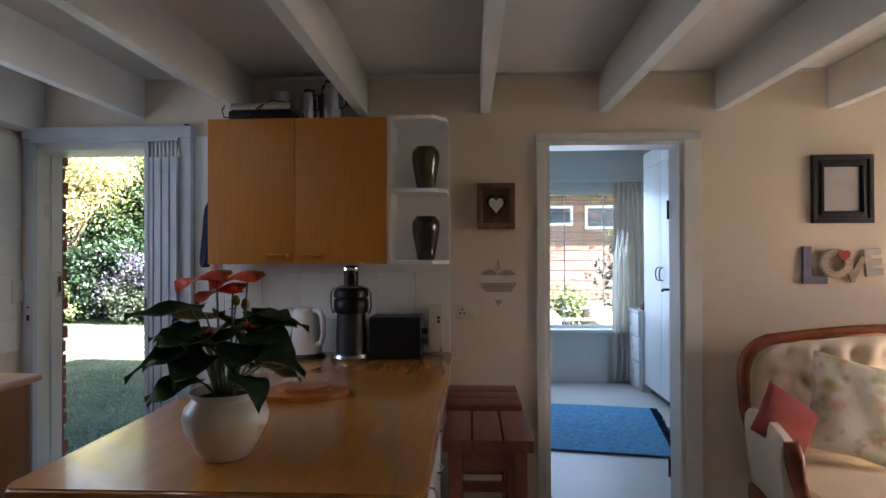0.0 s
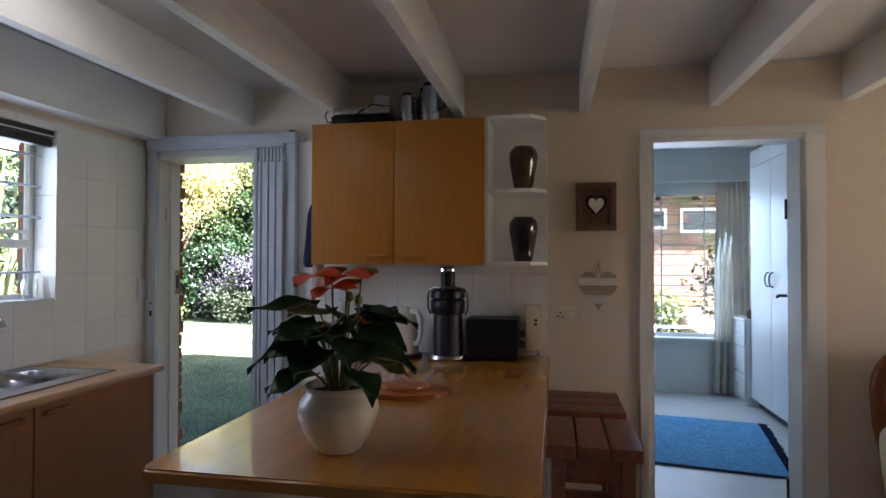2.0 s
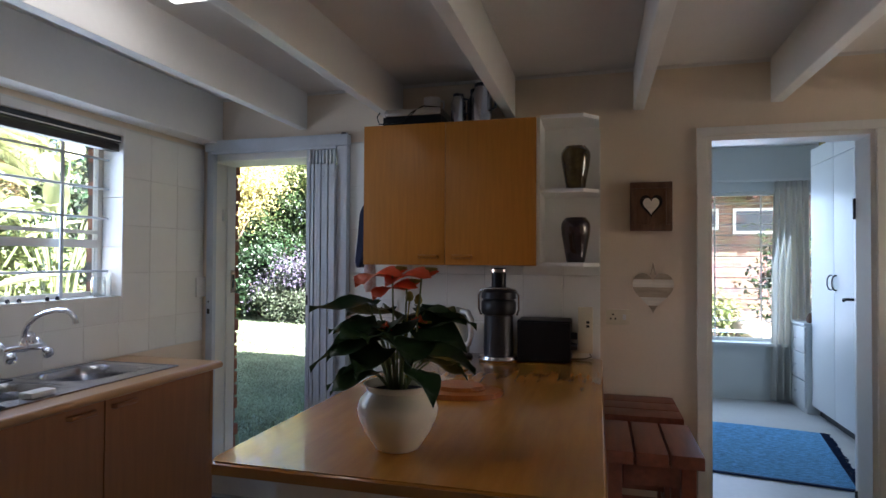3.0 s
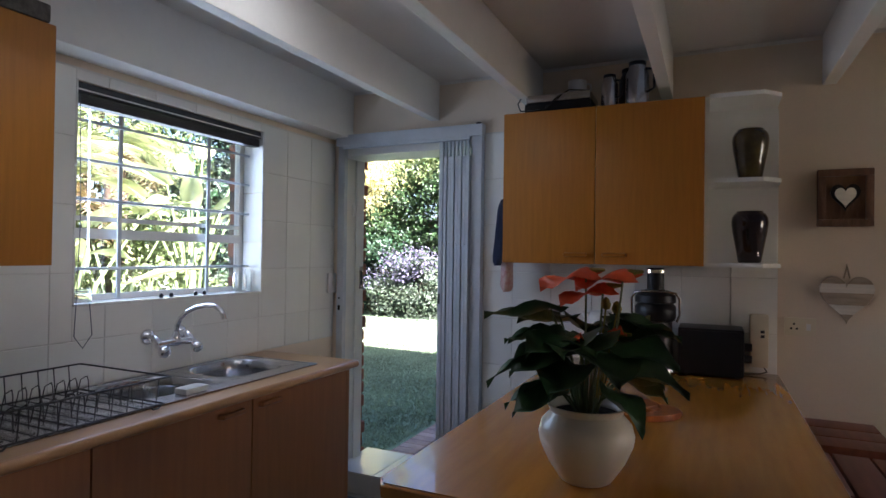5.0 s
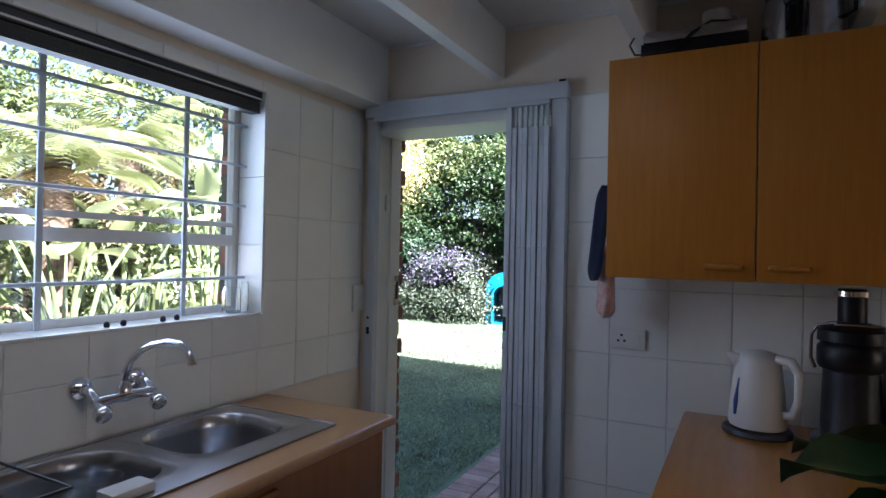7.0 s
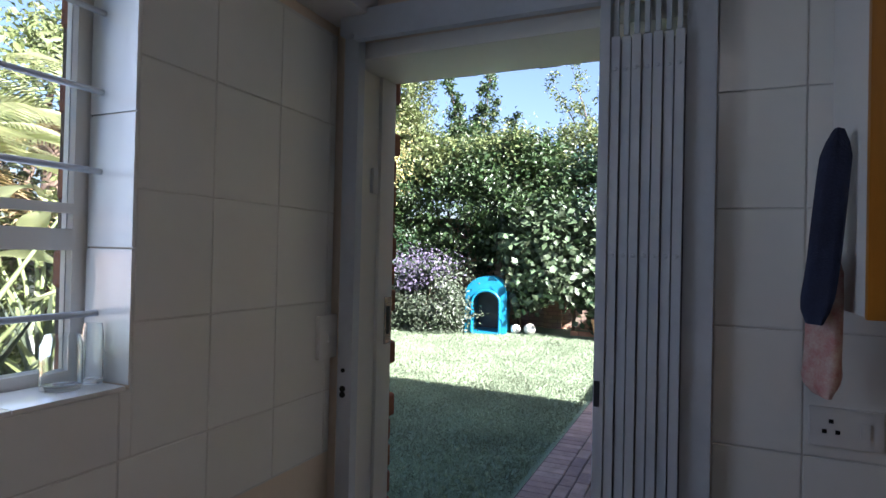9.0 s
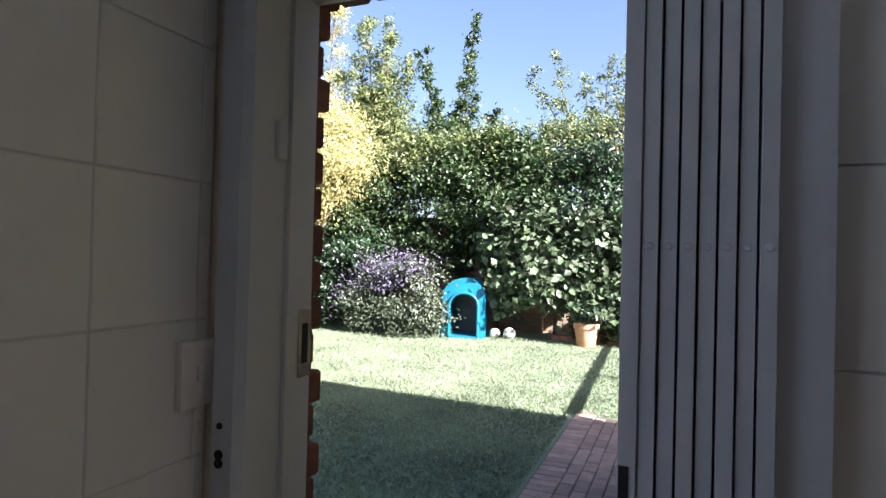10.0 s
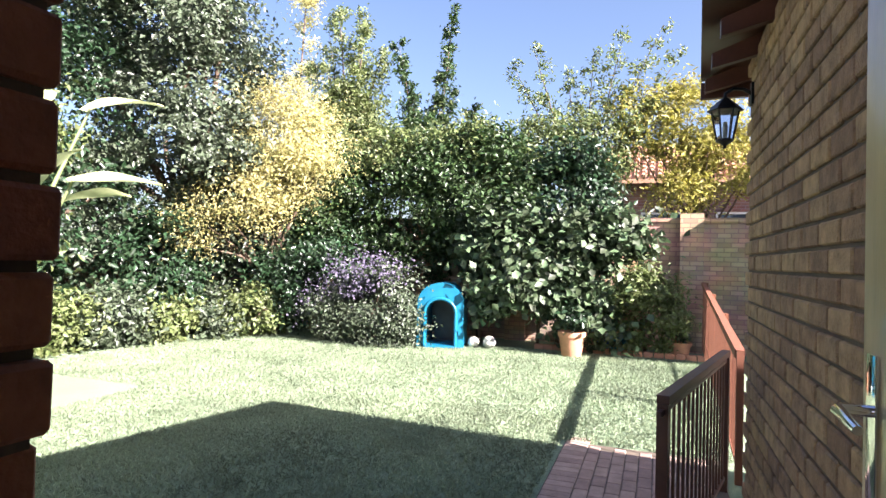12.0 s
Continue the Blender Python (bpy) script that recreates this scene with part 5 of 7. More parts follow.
hh = thing("hanging_heart", "whitewashed plank heart hanging from a cord on the wall", "ornament", (0.078, YB, 1.235))
outline = heart(0.205, 0.205, 60)
def band(z0, z1):
    """The strip of the heart between two heights."""
    pts = [(x, y) for x, y in outline]
    res = []
    for lim, keep in ((z0, 1), (z1, -1)):
        res = []
        for i, p in enumerate(pts):
            q = pts[(i + 1) % len(pts)]
            ip, iq = (p[1] - lim) * keep >= 0, (q[1] - lim) * keep >= 0
            if ip:
                res.append(p)
            if ip != iq:
                t = (lim - p[1]) / (q[1] - p[1])
                res.append((p[0] + t * (q[0] - p[0]), lim))
        pts = res
    return res
for z0, z1, mat in ((-0.11, -0.062, "driftwood"), (-0.06, -0.022, "whitewash"), (-0.02, 0.028, "driftwood"), (0.03, 0.066, "whitewash"), (0.068, 0.12, "driftwood")):
    pts = band(z0, z1)
    if len(pts) > 2:
        part("plank", prism(bmesh.new(), pts, 0.004, 0.018, m=UP), M[mat], hh)
bm = bmesh.new()
tube(bm, [(-0.01, -0.01, 0.09), (0.0, -0.008, 0.135), (0.0, -0.004, 0.15), (0.004, -0.008, 0.13), (0.012, -0.01, 0.09)], 0.003, 6)
part("cord", bm, M["driftwood"], hh)

# black framed drawing
pf = thing("framed_picture", "pale drawing in a broad black moulded frame", "picture", (1.822, YB, 1.738))
for ins, d0, d1, wdt in ((0.0, 0.001, 0.028, 0.022), (0.022, 0.001, 0.02, 0.02), (0.042, 0.001, 0.03, 0.012)):
    bm = bmesh.new()
    w, h = 0.15 - ins, 0.174 - ins
    for a in ((-w, -h, w, -h + wdt), (-w, h - wdt, w, h), (-w, -h + wdt, -w + wdt, h - wdt), (w - wdt, -h + wdt, w, h - wdt)):
        box(bm, a[0], -d1, a[1], a[2], -d0, a[3], bevel=0.002)
    part("moulding", bm, M["frame"], pf, "", 40)
part("mount", B(-0.096, -0.010, -0.12, 0.096, -0.002, 0.12), M["frame"], pf)
sketch = material("pale_pencil_sketch", (0.80, 0.77, 0.74), 0.8, var=0.10, scale=9, fine=22, bump=0)
part("drawing", B(-0.086, -0.0115, -0.112, 0.086, -0.0105, 0.112), sketch, pf, "off-white paper with faint grey pencil lines")
gl = part("glass_pane", B(-0.096, -0.0145, -0.12, 0.096, -0.0125, 0.12), M["glass"], pf)
gl.visible_shadow = False

# wooden letters
lv = thing("love_letters", "overlapping painted wooden letters spelling LOVE on the wall", "wall letters", (1.612, YB, 1.26))
lmats = [material("slate_blue_wood", (0.16, 0.15, 0.22), 0.6, var=0.2, scale=14, fine=60), M["driftwood"], material("taupe_wood", (0.36, 0.28, 0.20), 0.6, var=0.25, scale=14, fine=60), material("pale_grey_wood", (0.44, 0.38, 0.31), 0.6, var=0.25, scale=14, fine=60)]
for ch, x, z, size, mat, d, tilt in (("L", 0.0, 0.004, 0.255, 0, 0.022, 0), ("O", 0.105, 0.028, 0.185, 1, 0.030, 8), ("V", 0.20, 0.015, 0.18, 2, 0.024, -4), ("E", 0.315, 0.04, 0.175, 3, 0.026, 6)):
    cu = bpy.data.curves.new("letter", "FONT")
    cu.body, cu.size, cu.extrude, cu.bevel_depth, cu.offset = ch, size, 0.007, 0.0025, 0.006
    tmp = new("letter_tmp", cu)
    bpy.context.view_layer.update()
    me = bpy.data.meshes.new_from_object(tmp.evaluated_get(bpy.context.evaluated_depsgraph_get()))
    bpy.data.objects.remove(tmp)
    me.name = "letter"
    me.materials.clear()
    me.materials.append(lmats[mat])
    o = new("letter", me)
    o.parent = lv
    o["label"] = "wooden letter " + ch
    o.matrix_basis = pose(x, -d + 0.008, z, 90, -tilt, 0)
part("heart", prism(bmesh.new(), heart(0.065, 0.065), 0.041, 0.046, m=pose(0.20, 0, 0.135) @ UP), M["redcloth"], lv, "small red wooden heart", 40)

# ---- settee ----
so = thing("settee", "cream button-backed settee with a carved mahogany frame", "sofa", (1.95, 2.7, 0))
put = under(so)
SX0, SX1 = 1.28, 2.70
SYB = 2.955
# carved frame round the back
pts = []
ztop, zsid, rc = 1.005, 0.52, 0.16
for x, z in ((SX0 + 0.03, zsid), (SX0 - 0.005, 0.66), (SX0 - 0.012, 0.80)):
    pts.append((x, SYB - 0.02, z))
for k in range(7):
    a = radians(180 - 15 * k)
    pts.append((SX0 - 0.012 + rc + rc * math.cos(a), SYB - 0.02, ztop - 0.17 + rc * math.sin(a)))
mid = (SX0 + SX1) / 2
for k in range(1, 10):
    t = k / 10
    pts.append((SX0 + rc + (SX1 - SX0 - 2 * rc) * t, SYB - 0.02, ztop - 0.01 + 0.045 * math.sin(math.pi * t)))
left = pts[:10]
pts += [(SX0 + SX1 - x, y, z) for x, y, z in reversed(left)]
bm = bmesh.new()
tube(bm, pts, 0.028, 10)
bm2 = bmesh.new()
tube(bm2, [(x * 0.985 + mid * 0.015, y - 0.022, z - 0.012) for x, y, z in pts], 0.012, 8)
put("back_frame", bm, M["mahogany"], None, "carved mahogany rail", 60)
put("frame_bead", bm2, M["mahogany"], None, "", 60)
# buttoned back
bm = bmesh.new()
nx, nz = 72, 30
BX0, BX1, BZ0, BZ1 = SX0 + 0.025, SX1 - 0.025, 0.44, 0.985
buttons = [(BX0 + 0.09 + 0.15 * i + (0.075 if j % 2 else 0), BZ0 + 0.10 + 0.13 * j) for j in range(4) for i in range(9)]
grid = []
for i in range(nx + 1):
    col = []
    for k in range(nz + 1):
        u, v = i / nx, k / nz
        x = BX0 + (BX1 - BX0) * u
        top = BZ1 + 0.035 * math.sin(math.pi * u) - 0.16 * max(0, 1 - u / 0.11) ** 2.2 - 0.16 * max(0, 1 - (1 - u) / 0.11) ** 2.2
        z = BZ0 + (top - BZ0) * v
        d = min(math.hypot(x - a, z - b) for a, b in buttons)
        puff = 0.075 * (1 - math.exp(-((d / 0.045) ** 1.4))) * min(1, 6 * u, 6 * (1 - u), 7 * (1 - v) + 0.15)
        col.append(bm.verts.new((x, SYB - 0.03 - puff, z)))
    grid.append(col)
for a, b in zip(grid, grid[1:]):
    for k in range(nz):
        bm.faces.new((a[k], a[k + 1], b[k + 1], b[k]))
back = put("backrest", bm, M["fabric"], None, "deep-buttoned cream backrest", 80)
for a, b in buttons:
    if b < 0.9:
        put("button", lathe(bmesh.new(), [(0, 0.008), (0.007, 0.006), (0.010, 0.0)], sides=10, m=pose(a, SYB - 0.034, b, 90)), M["fabric"], back, "", 60)
put("back_board", B(SX0 + 0.05, SYB - 0.029, 0.35, SX1 - 0.05, SYB, 0.80), M["fabric"])
# seat
bm = B(SX0 + 0.02, 2.27, 0.30, SX1 - 0.02, SYB - 0.06, 0.46, bevel=0.05)
put("seat", bm, M["fabric"], None, "", 60)
put("seat_rail", B(SX0 + 0.0, 2.26, 0.22, SX1, SYB - 0.03, 0.299, bevel=0.015), M["mahogany"], None, "", 50)
for x in (SX0 + 0.05, SX1 - 0.05):
    for y in (2.31, SYB - 0.07):
        bm = bmesh.new()
        tube(bm, [(x, y, 0.23), (x - 0.005, y - 0.01, 0.16), (x, y, 0.08), (x, y - 0.01, 0.0)], [0.03, 0.033, 0.02, 0.016], 12)
        put("leg", bm, M["mahogany"], None, "", 60)
for s in (0, 1):
    fx = (lambda x: x) if not s else (lambda x: SX0 + SX1 - x)
    bm = bmesh.new()
    rows = []
    for i in range(9):
        t = i / 8
        x, y = SX0 - 0.012 - 0.10 * t ** 1.5, SYB - 0.04 - 0.52 * t
        zt = 0.665 + 0.01 * math.sin(3 * t)
        ring = []
        for k in range(14):
            a = 2 * math.pi * k / 14
            px = 0.048 * math.copysign(abs(math.cos(a)) ** 0.7, math.cos(a))
            pz = math.copysign(abs(math.sin(a)) ** 0.6, math.sin(a))
            ring.append(bm.verts.new((fx(x + 0.03 + px + (0.05 * (1 - pz) * 0.5)), y, (zt + 0.24) / 2 + pz * (zt - 0.24) / 2)))
        rows.append(ring)
    for a, b in zip(rows, rows[1:]):
        for k in range(14):
            bm.faces.new((a[k], a[(k + 1) % 14], b[(k + 1) % 14], b[k]))
    bm.faces.new(rows[0])
    bm.faces.new(rows[-1])
    put("arm", bm, M["fabric"], None, "padded cream arm", 60)
    xx = SX0 - 0.012 - 0.10 + 0.035
    bm = bmesh.new()
    tube(bm, [(fx(xx), 2.385, 0.665), (fx(xx + 0.004), 2.375, 0.60), (fx(xx + 0.016), 2.375, 0.52), (fx(xx + 0.05), 2.385, 0.42), (fx(xx + 0.075), 2.38, 0.30)], [0.030, 0.038, 0.030, 0.027, 0.033], 12)
    put("arm_scroll", bm, M["mahogany"], None, "carved mahogany arm front", 60)


def cushion(size, thick, m, mat, label):
    bm = bmesh.new()
    n = 22
    sides = []
    for s in (1, -1):
        grid = []
        for i in range(n + 1):
            row = []
            for k in range(n + 1):
                u, v = 2 * i / n - 1, 2 * k / n - 1
                pinch = 1 - 0.07 * (1 - abs(u)) * abs(v) ** 3 - 0.0
                pinch2 = 1 - 0.07 * (1 - abs(v)) * abs(u) ** 3
                h = max(0, (1 - u ** 2) * (1 - v ** 2)) ** 0.42
                w = 0.006 * math.sin(7 * u + 3 * v) * h
                row.append(bm.verts.new(m @ Vector((u * size / 2 * pinch2, v * size / 2 * pinch, s * (thick / 2 * h) + w))))
            grid.append(row)
        for a, b in zip(grid, grid[1:]):
            for k in range(n):
                bm.faces.new((a[k], a[k + 1], b[k + 1], b[k]))
    bmesh.ops.remove_doubles(bm, verts=bm.verts[:], dist=0.0008)
    return solo("cushion", bm, mat, label, "cushion", smooth=80, group="settee cushions")


def bloom_material():
    m = material("floral_print_linen", (0.74, 0.69, 0.58), 0.9, var=0.05, scale=8, fine=350, bump=0.3, dist=0.0015)
    n, l = m.node_tree.nodes, m.node_tree.links
    b = n["Principled BSDF"]
    base = b.inputs["Base Color"].links[0].from_socket
    geo = n.new("ShaderNodeNewGeometry")
    for seed, sc, cut, col in ((3.1, 9.0, 0.60, (0.66, 0.34, 0.12)), (8.7, 8.0, 0.60, (0.36, 0.34, 0.09)), (15.2, 10.0, 0.645, (0.34, 0.16, 0.07))):
        mp, nz, rp, mx = n.new("ShaderNodeMapping"), n.new("ShaderNodeTexNoise"), n.new("ShaderNodeMapRange"), n.new("ShaderNodeMix")
        mp.inputs["Location"].default_value = (seed, seed, seed)
        nz.inputs["Scale"].default_value = sc
        nz.inputs["Detail"].default_value = 2
        rp.inputs["From Min"].default_value, rp.inputs["From Max"].default_value = cut - 0.07, cut + 0.12
        mx.data_type = "RGBA"
        mx.inputs["B"].default_value = (*col, 1)
        l.new(geo.outputs["Position"], mp.inputs[0])
        l.new(mp.outputs[0], nz.inputs["Vector"])
        l.new(nz.outputs["Fac"], rp.inputs["Value"])
        l.new(rp.outputs[0], mx.inputs["Factor"])
        l.new(base, mx.inputs["A"])
        base = mx.outputs["Result"]
    l.new(base, b.inputs["Base Color"])
    return m


cushion(0.262, 0.09, pose(1.335, 2.68, 0.662, 68, 0, 12) @ pose(0, 0, 0, 0, 0, 52), M["redcloth"], "brick-red velvet cushion leaning in the settee corner")
cushion(0.45, 0.13, pose(1.70, 2.725, 0.70, 70, 0, -8) @ pose(0, 0, 0, 0, 0, -14), bloom_material(), "cream linen cushion printed with flowers, on the settee")

# ---- bedroom ----
dl = thing("door_3", "white painted bedroom door, swung open into the room", "door", (BED_X[1] - 0.02, YB + 0.158, 0), kind="structure")
dl.rotation_euler = (0, 0, radians(70.5))
part("door_leaf", B(0.0, -0.038, 0.008, 0.66, 0.0, 1.972, bevel=0.003), M["white"], dl, "", 40)
bm = bmesh.new()
for s in (0.0, -0.038):
    sg = 1 if s == 0 else -1
    tube(bm, [(0.61, s, 1.18), (0.61, s + sg * 0.045, 1.18), (0.60, s + sg * 0.05, 1.18), (0.50, s + sg * 0.05, 1.178)], 0.008, 8)
part("lever", bm, M["dark"], dl, "dark metal lever handle", 60)
bm = bmesh.new()
for z in (0.25, 1.65):
    tube(bm, [(0.0, 0.006, z - 0.05), (0.0, 0.006, z + 0.05)], 0.007, 8)
part("hinge", bm, M["dark"], dl)

wd = thing("wardrobe", "white built-in bedroom wardrobe with tall plain doors", "wardrobe", (2.0, 5.2, 0))
put = under(wd)
put("carcass", B(1.722, 3.9, 0.08, 2.895, 6.02, 2.42), M["cupboard"])
put("plinth", B(1.76, 3.9, 0.0, 2.89, 6.0, 0.079), M["dark"])
for k in range(4):
    a = 3.9 + 0.53 * k
    d = put("door", B(1.70, a + 0.003, 0.085, 1.72, a + 0.527, 2.26, bevel=0.002), M["cupboard"])
    put("top_door", B(1.70, a + 0.003, 2.266, 1.72, a + 0.527, 2.415, bevel=0.002), M["cupboard"])
    hy = a + (0.05 if k % 2 else 0.48)
    put("handle", d_handle(bmesh.new(), (1.70, hy, 1.22), (0, 0, 1), (-1, 0, 0), 0.12, 0.006, 0.035), M["dark"], d, "dark bow handle", 60)
bk = thing("basket", "small yellow patterned box on top of the wardrobe", "box", (1.85, 5.85, 2.421))
part("body", B(-0.1, -0.12, 0, 0.1, 0.12, 0.07, bevel=0.01), material("straw_weave", (0.45, 0.33, 0.10), 0.8, var=0.5, scale=40, fine=120, bump=0.6), bk, "", 40)
ch = thing("chest_of_drawers", "white chest of drawers between wardrobe and window", "chest of drawers", (1.9, 6.25, 0))
put = under(ch)
put("carcass", B(1.665, 6.03, 0.0, 2.4, WY - 0.235, 0.80), M["cupboard"])
put("top", B(1.64, 6.03, 0.801, 2.4, WY - 0.235, 0.825, bevel=0.004), M["cupboard"])
for k in range(3):
    z = 0.79 - 0.25 * k
    d = put("drawer_front", B(1.645, 6.04, z - 0.24, 1.664, WY - 0.245, z, bevel=0.003), M["cupboard"])
    put("knob", lathe(bmesh.new(), [(0, 0.02), (0.013, 0.016), (0.008, 0.0)], sides=12, m=pose(1.645, 6.26, z - 0.12, 0, -90)), M["chrome"], d, "", 50)
bm = bmesh.new()
lathe(bm, [(0, 0), (0.03, 0), (0.04, 0.03), (0.03, 0.07), (0.015, 0.09), (0, 0.092)], (1.72, 6.10, 0.8255), 20)
solo("ornament", bm, M["rustic"], "small dark wooden ornament on the chest of drawers", "ornament", smooth=50)

w2 = thing("window_2", "white framed bedroom window with steel burglar bars", "window", (1.1, WY - 0.17, 0.58), kind="structure")
put = under(w2)
bm = bmesh.new()
qx0, qx1, qz0, qz1 = 0.25, 1.95, 0.58, 2.10
yf0, yf1 = WY - 0.165, WY - 0.125
box(bm, qx0, yf0, qz0, qx0 + 0.035, yf1, qz1)
box(bm, qx1 - 0.035, yf0, qz0, qx1, yf1, qz1)
box(bm, qx0 + 0.035, yf0, qz0, qx1 - 0.035, yf1, qz0 + 0.035)
box(bm, qx0 + 0.035, yf0, qz1 - 0.035, qx1 - 0.035, yf1, qz1)
put("window_frame", bm, M["white"])
for x in (0.55, 0.98, 1.41, 1.84):
    put("burglar_bar", B(x - 0.006, WY - 0.19, qz0 + 0.01, x + 0.006, WY - 0.184, qz1 - 0.01), M["white"])
for k in range(13):
    z = qz0 + 0.10 + k * 0.109
    put("burglar_bar", tube(bmesh.new(), [(qx0 + 0.01, WY - 0.18, z), (qx1 - 0.01, WY - 0.18, z)], 0.0045, 6), M["white"])
pn = put("pane", B(qx0 + 0.035, yf0 + 0.016, qz0 + 0.035, qx1 - 0.035, yf0 + 0.02, qz1 - 0.035), M["glass"])
pn.visible_shadow = False
put("window_sill", B(qx0 - 0.03, WY - 0.30, qz0 - 0.03, qx1 + 0.03, WY - 0.2205, qz0 - 0.001, bevel=0.003), M["white"])

cu = thing("curtain", "pale linen curtain hanging to the floor beside the window", "curtain", (1.6, WY - 0.3, 0.02))
bm = bmesh.new()
rows = []
for i in range(25):
    t = i / 24
    z = 2.19 - 2.16 * t
    row = []
    for k in range(81):
        s = k / 80
        spread = 0.86 + 0.24 * t
        x = 1.655 + (s - 0.5) * 0.35 * spread
        amp = 0.02 + 0.018 * t
        row.append(bm.verts.new((x, WY - 0.30 + amp * math.sin(s * 38 + 0.8 * t) + 0.006 * math.sin(11 * s + 5 * t), z)))
    rows.append(row)
for a, b in zip(rows, rows[1:]):
    for k in range(80):
        bm.faces.new((a[k], a[k + 1], b[k + 1], b[k]))
bm.transform(cu.matrix_world.inverted())
c = part("fabric", bm, M["curtain"], cu, "", 80)
sol = c.modifiers.new("cloth", "SOLIDIFY")
sol.thickness = 0.003
rd = thing("curtain_rail", "thin white curtain rail over the bedroom window", "curtain rail", (1.1, WY - 0.27, 2.205))
part("rail", B(-1.0, -0.01, -0.012, 0.85, 0.01, 0.012, bevel=0.002), M["white"], rd)
for x in (-0.9, 0.0, 0.8):
    part("bracket", B(x - 0.01, 0.0105, -0.01, x + 0.01, 0.05, 0.012), M["white"], rd)

rg = thing("rag_rug", "blue woven rag rug with a dark fringe on the bedroom floor", "rug", (0.84, 4.845, 0.001))
rg.rotation_euler = (0, 0, radians(-9.3))
bm = bmesh.new()
rows = []
for i in range(41):
    row = []
    for k in range(31):
        x, y = -0.62 + 1.24 * i / 40, -0.66 + 1.30 * k / 30
        row.append(bm.verts.new((x + 0.006 * math.sin(y * 9), y + 0.008 * math.sin(x * 7), 0.008 + 0.003 * noise.noise((x * 6, y * 6, 0)))))
    rows.append(row)
for a, b in zip(rows, rows[1:]):
    for k in range(30):
        bm.faces.new((a[k], a[k + 1], b[k + 1], b[k]))
ext = bmesh.ops.extrude_face_region(bm, geom=bm.faces[:])
for v in [g for g in ext["geom"] if isinstance(g, bmesh.types.BMVert)]:
    v.co.z = 0.0
part("woven_field", bm, M["rug"], rg, "", 80)
part("dark_edge", B(-0.625, -0.675, 0.0, 0.625, -0.655, 0.013, bevel=0.003), M["fringe"], rg)
for s in (1,):
    bm = bmesh.new()
    r = random.Random(8)
    for k in range(70):
        y = -0.64 + 1.27 * k / 69
        tube(bm, [(s * 0.615, y, 0.008), (s * 0.645, y + r.uniform(-0.01, 0.01), 0.006), (s * (0.67 + r.uniform(0, 0.02)), y + r.uniform(-0.015, 0.015), 0.003)], 0.0045, 5)
    part("fringe", bm, M["fringe"], rg)
# ---- garden ----
def brick_wall(name, owner, bricks, mat_piece, mat_rest, size, limit=300):
    """bricks: (priority, x, y, z, turned); the first ones are parts of their own, the rest one joined part."""
    bricks = sorted(bricks)
    lx, ly, lz = size
    bm = B(-lx / 2, -ly / 2, -lz / 2, lx / 2, ly / 2, lz / 2, bevel=0.0)
    bmesh.ops.bevel(bm, geom=bm.edges[:], offset=0.006, segments=1, affect="EDGES")
    me = bpy.data.meshes.new(name)
    bm.to_mesh(me)
    me.materials.append(mat_piece)
    rest = bmesh.new()
    r = random.Random(3)
    for i, (_, x, y, z, rz) in enumerate(bricks):
        m = pose(x + r.uniform(-0.002, 0.002), y + r.uniform(-0.002, 0.002), z, r.uniform(-0.5, 0.5), r.uniform(-0.4, 0.4), rz + r.uniform(-0.5, 0.5))
        if i < limit:
            o = new(name, me)
            o.parent = owner
            o.matrix_basis = m
        else:
            rest.from_mesh(me)
            bmesh.ops.transform(rest, matrix=m, verts=rest.verts[-len(me.vertices):])
    bm.free()
    if len(rest.verts):
        o = part(name + "work", rest, mat_rest, owner)
        o["kind"] = "stuff"
    else:
        rest.free()


# wing wall of brown face brick, with its mortar bed behind
wing = tagged(part("wall_wing", B(WX + 0.012, YE, GZ - 0.05, WX + 0.11, WY - 0.012, 2.66), M["mortar"]), "brown face-brick wall of the bedroom wing", "brick wall", kind="structure")
cour, lng = 0.086, 0.232
bricks = []
for row in range(32):
    z = GZ + 0.043 + row * cour
    off = 0.116 if row % 2 else 0.0
    y = YE + 0.111 - off
    while y < WY - 0.05:
        if y > YE + 0.05:
            bricks.append((abs(z - 1.5) * 0.9 + abs(y - 5.0) * 0.6, WX + 0.05, y, z, 90))
        y += lng

north_skin = tagged(part("wall_north_skin", holed_wall("y", 3.312, 0.095, XL - 0.115, WX + 0.1, GZ - 0.05, TOP, [(dx0 - 0.03, dx1 + 0.01, GZ - 0.05, 2.03)]), M["mortar"]), "outer brick skin round the garden door", "brick wall", kind="structure")
reveal = []
for row in range(25):
    z = GZ + 0.043 + row * cour
    reveal.append((0, dx0 - 0.016 - (0.104 if row % 2 else 0.094) + 0.006 * ((row * 7) % 5 - 2) / 2, 3.366, z, 0))
west_skin = tagged(part("wall_west_skin", holed_wall("x", XL - 0.225, 0.1, -3.0, YE, GZ - 0.05, TOP, [(wy0 - 0.004, wy1 + 0.004, wz0 - 0.01, wz1)]), M["mortar"]), "outer brick skin of the kitchen's west wall", "brick wall", kind="structure")
wrev = []
for row in range(12):
    z = wz0 + 0.04 + row * cour
    wrev.append((0, XL - 0.18, wy1 + 0.105 + (0.012 if row % 2 else 0.0), z, 90))

# paving from the door along the wing
path = tagged(part("pavement", B(-2.665, YE + 0.032, GZ - 0.05, WX + 0.01, 8.2, GZ + 0.006), M["joint"]), "brick-paved path along the house", "paving", kind="structure")

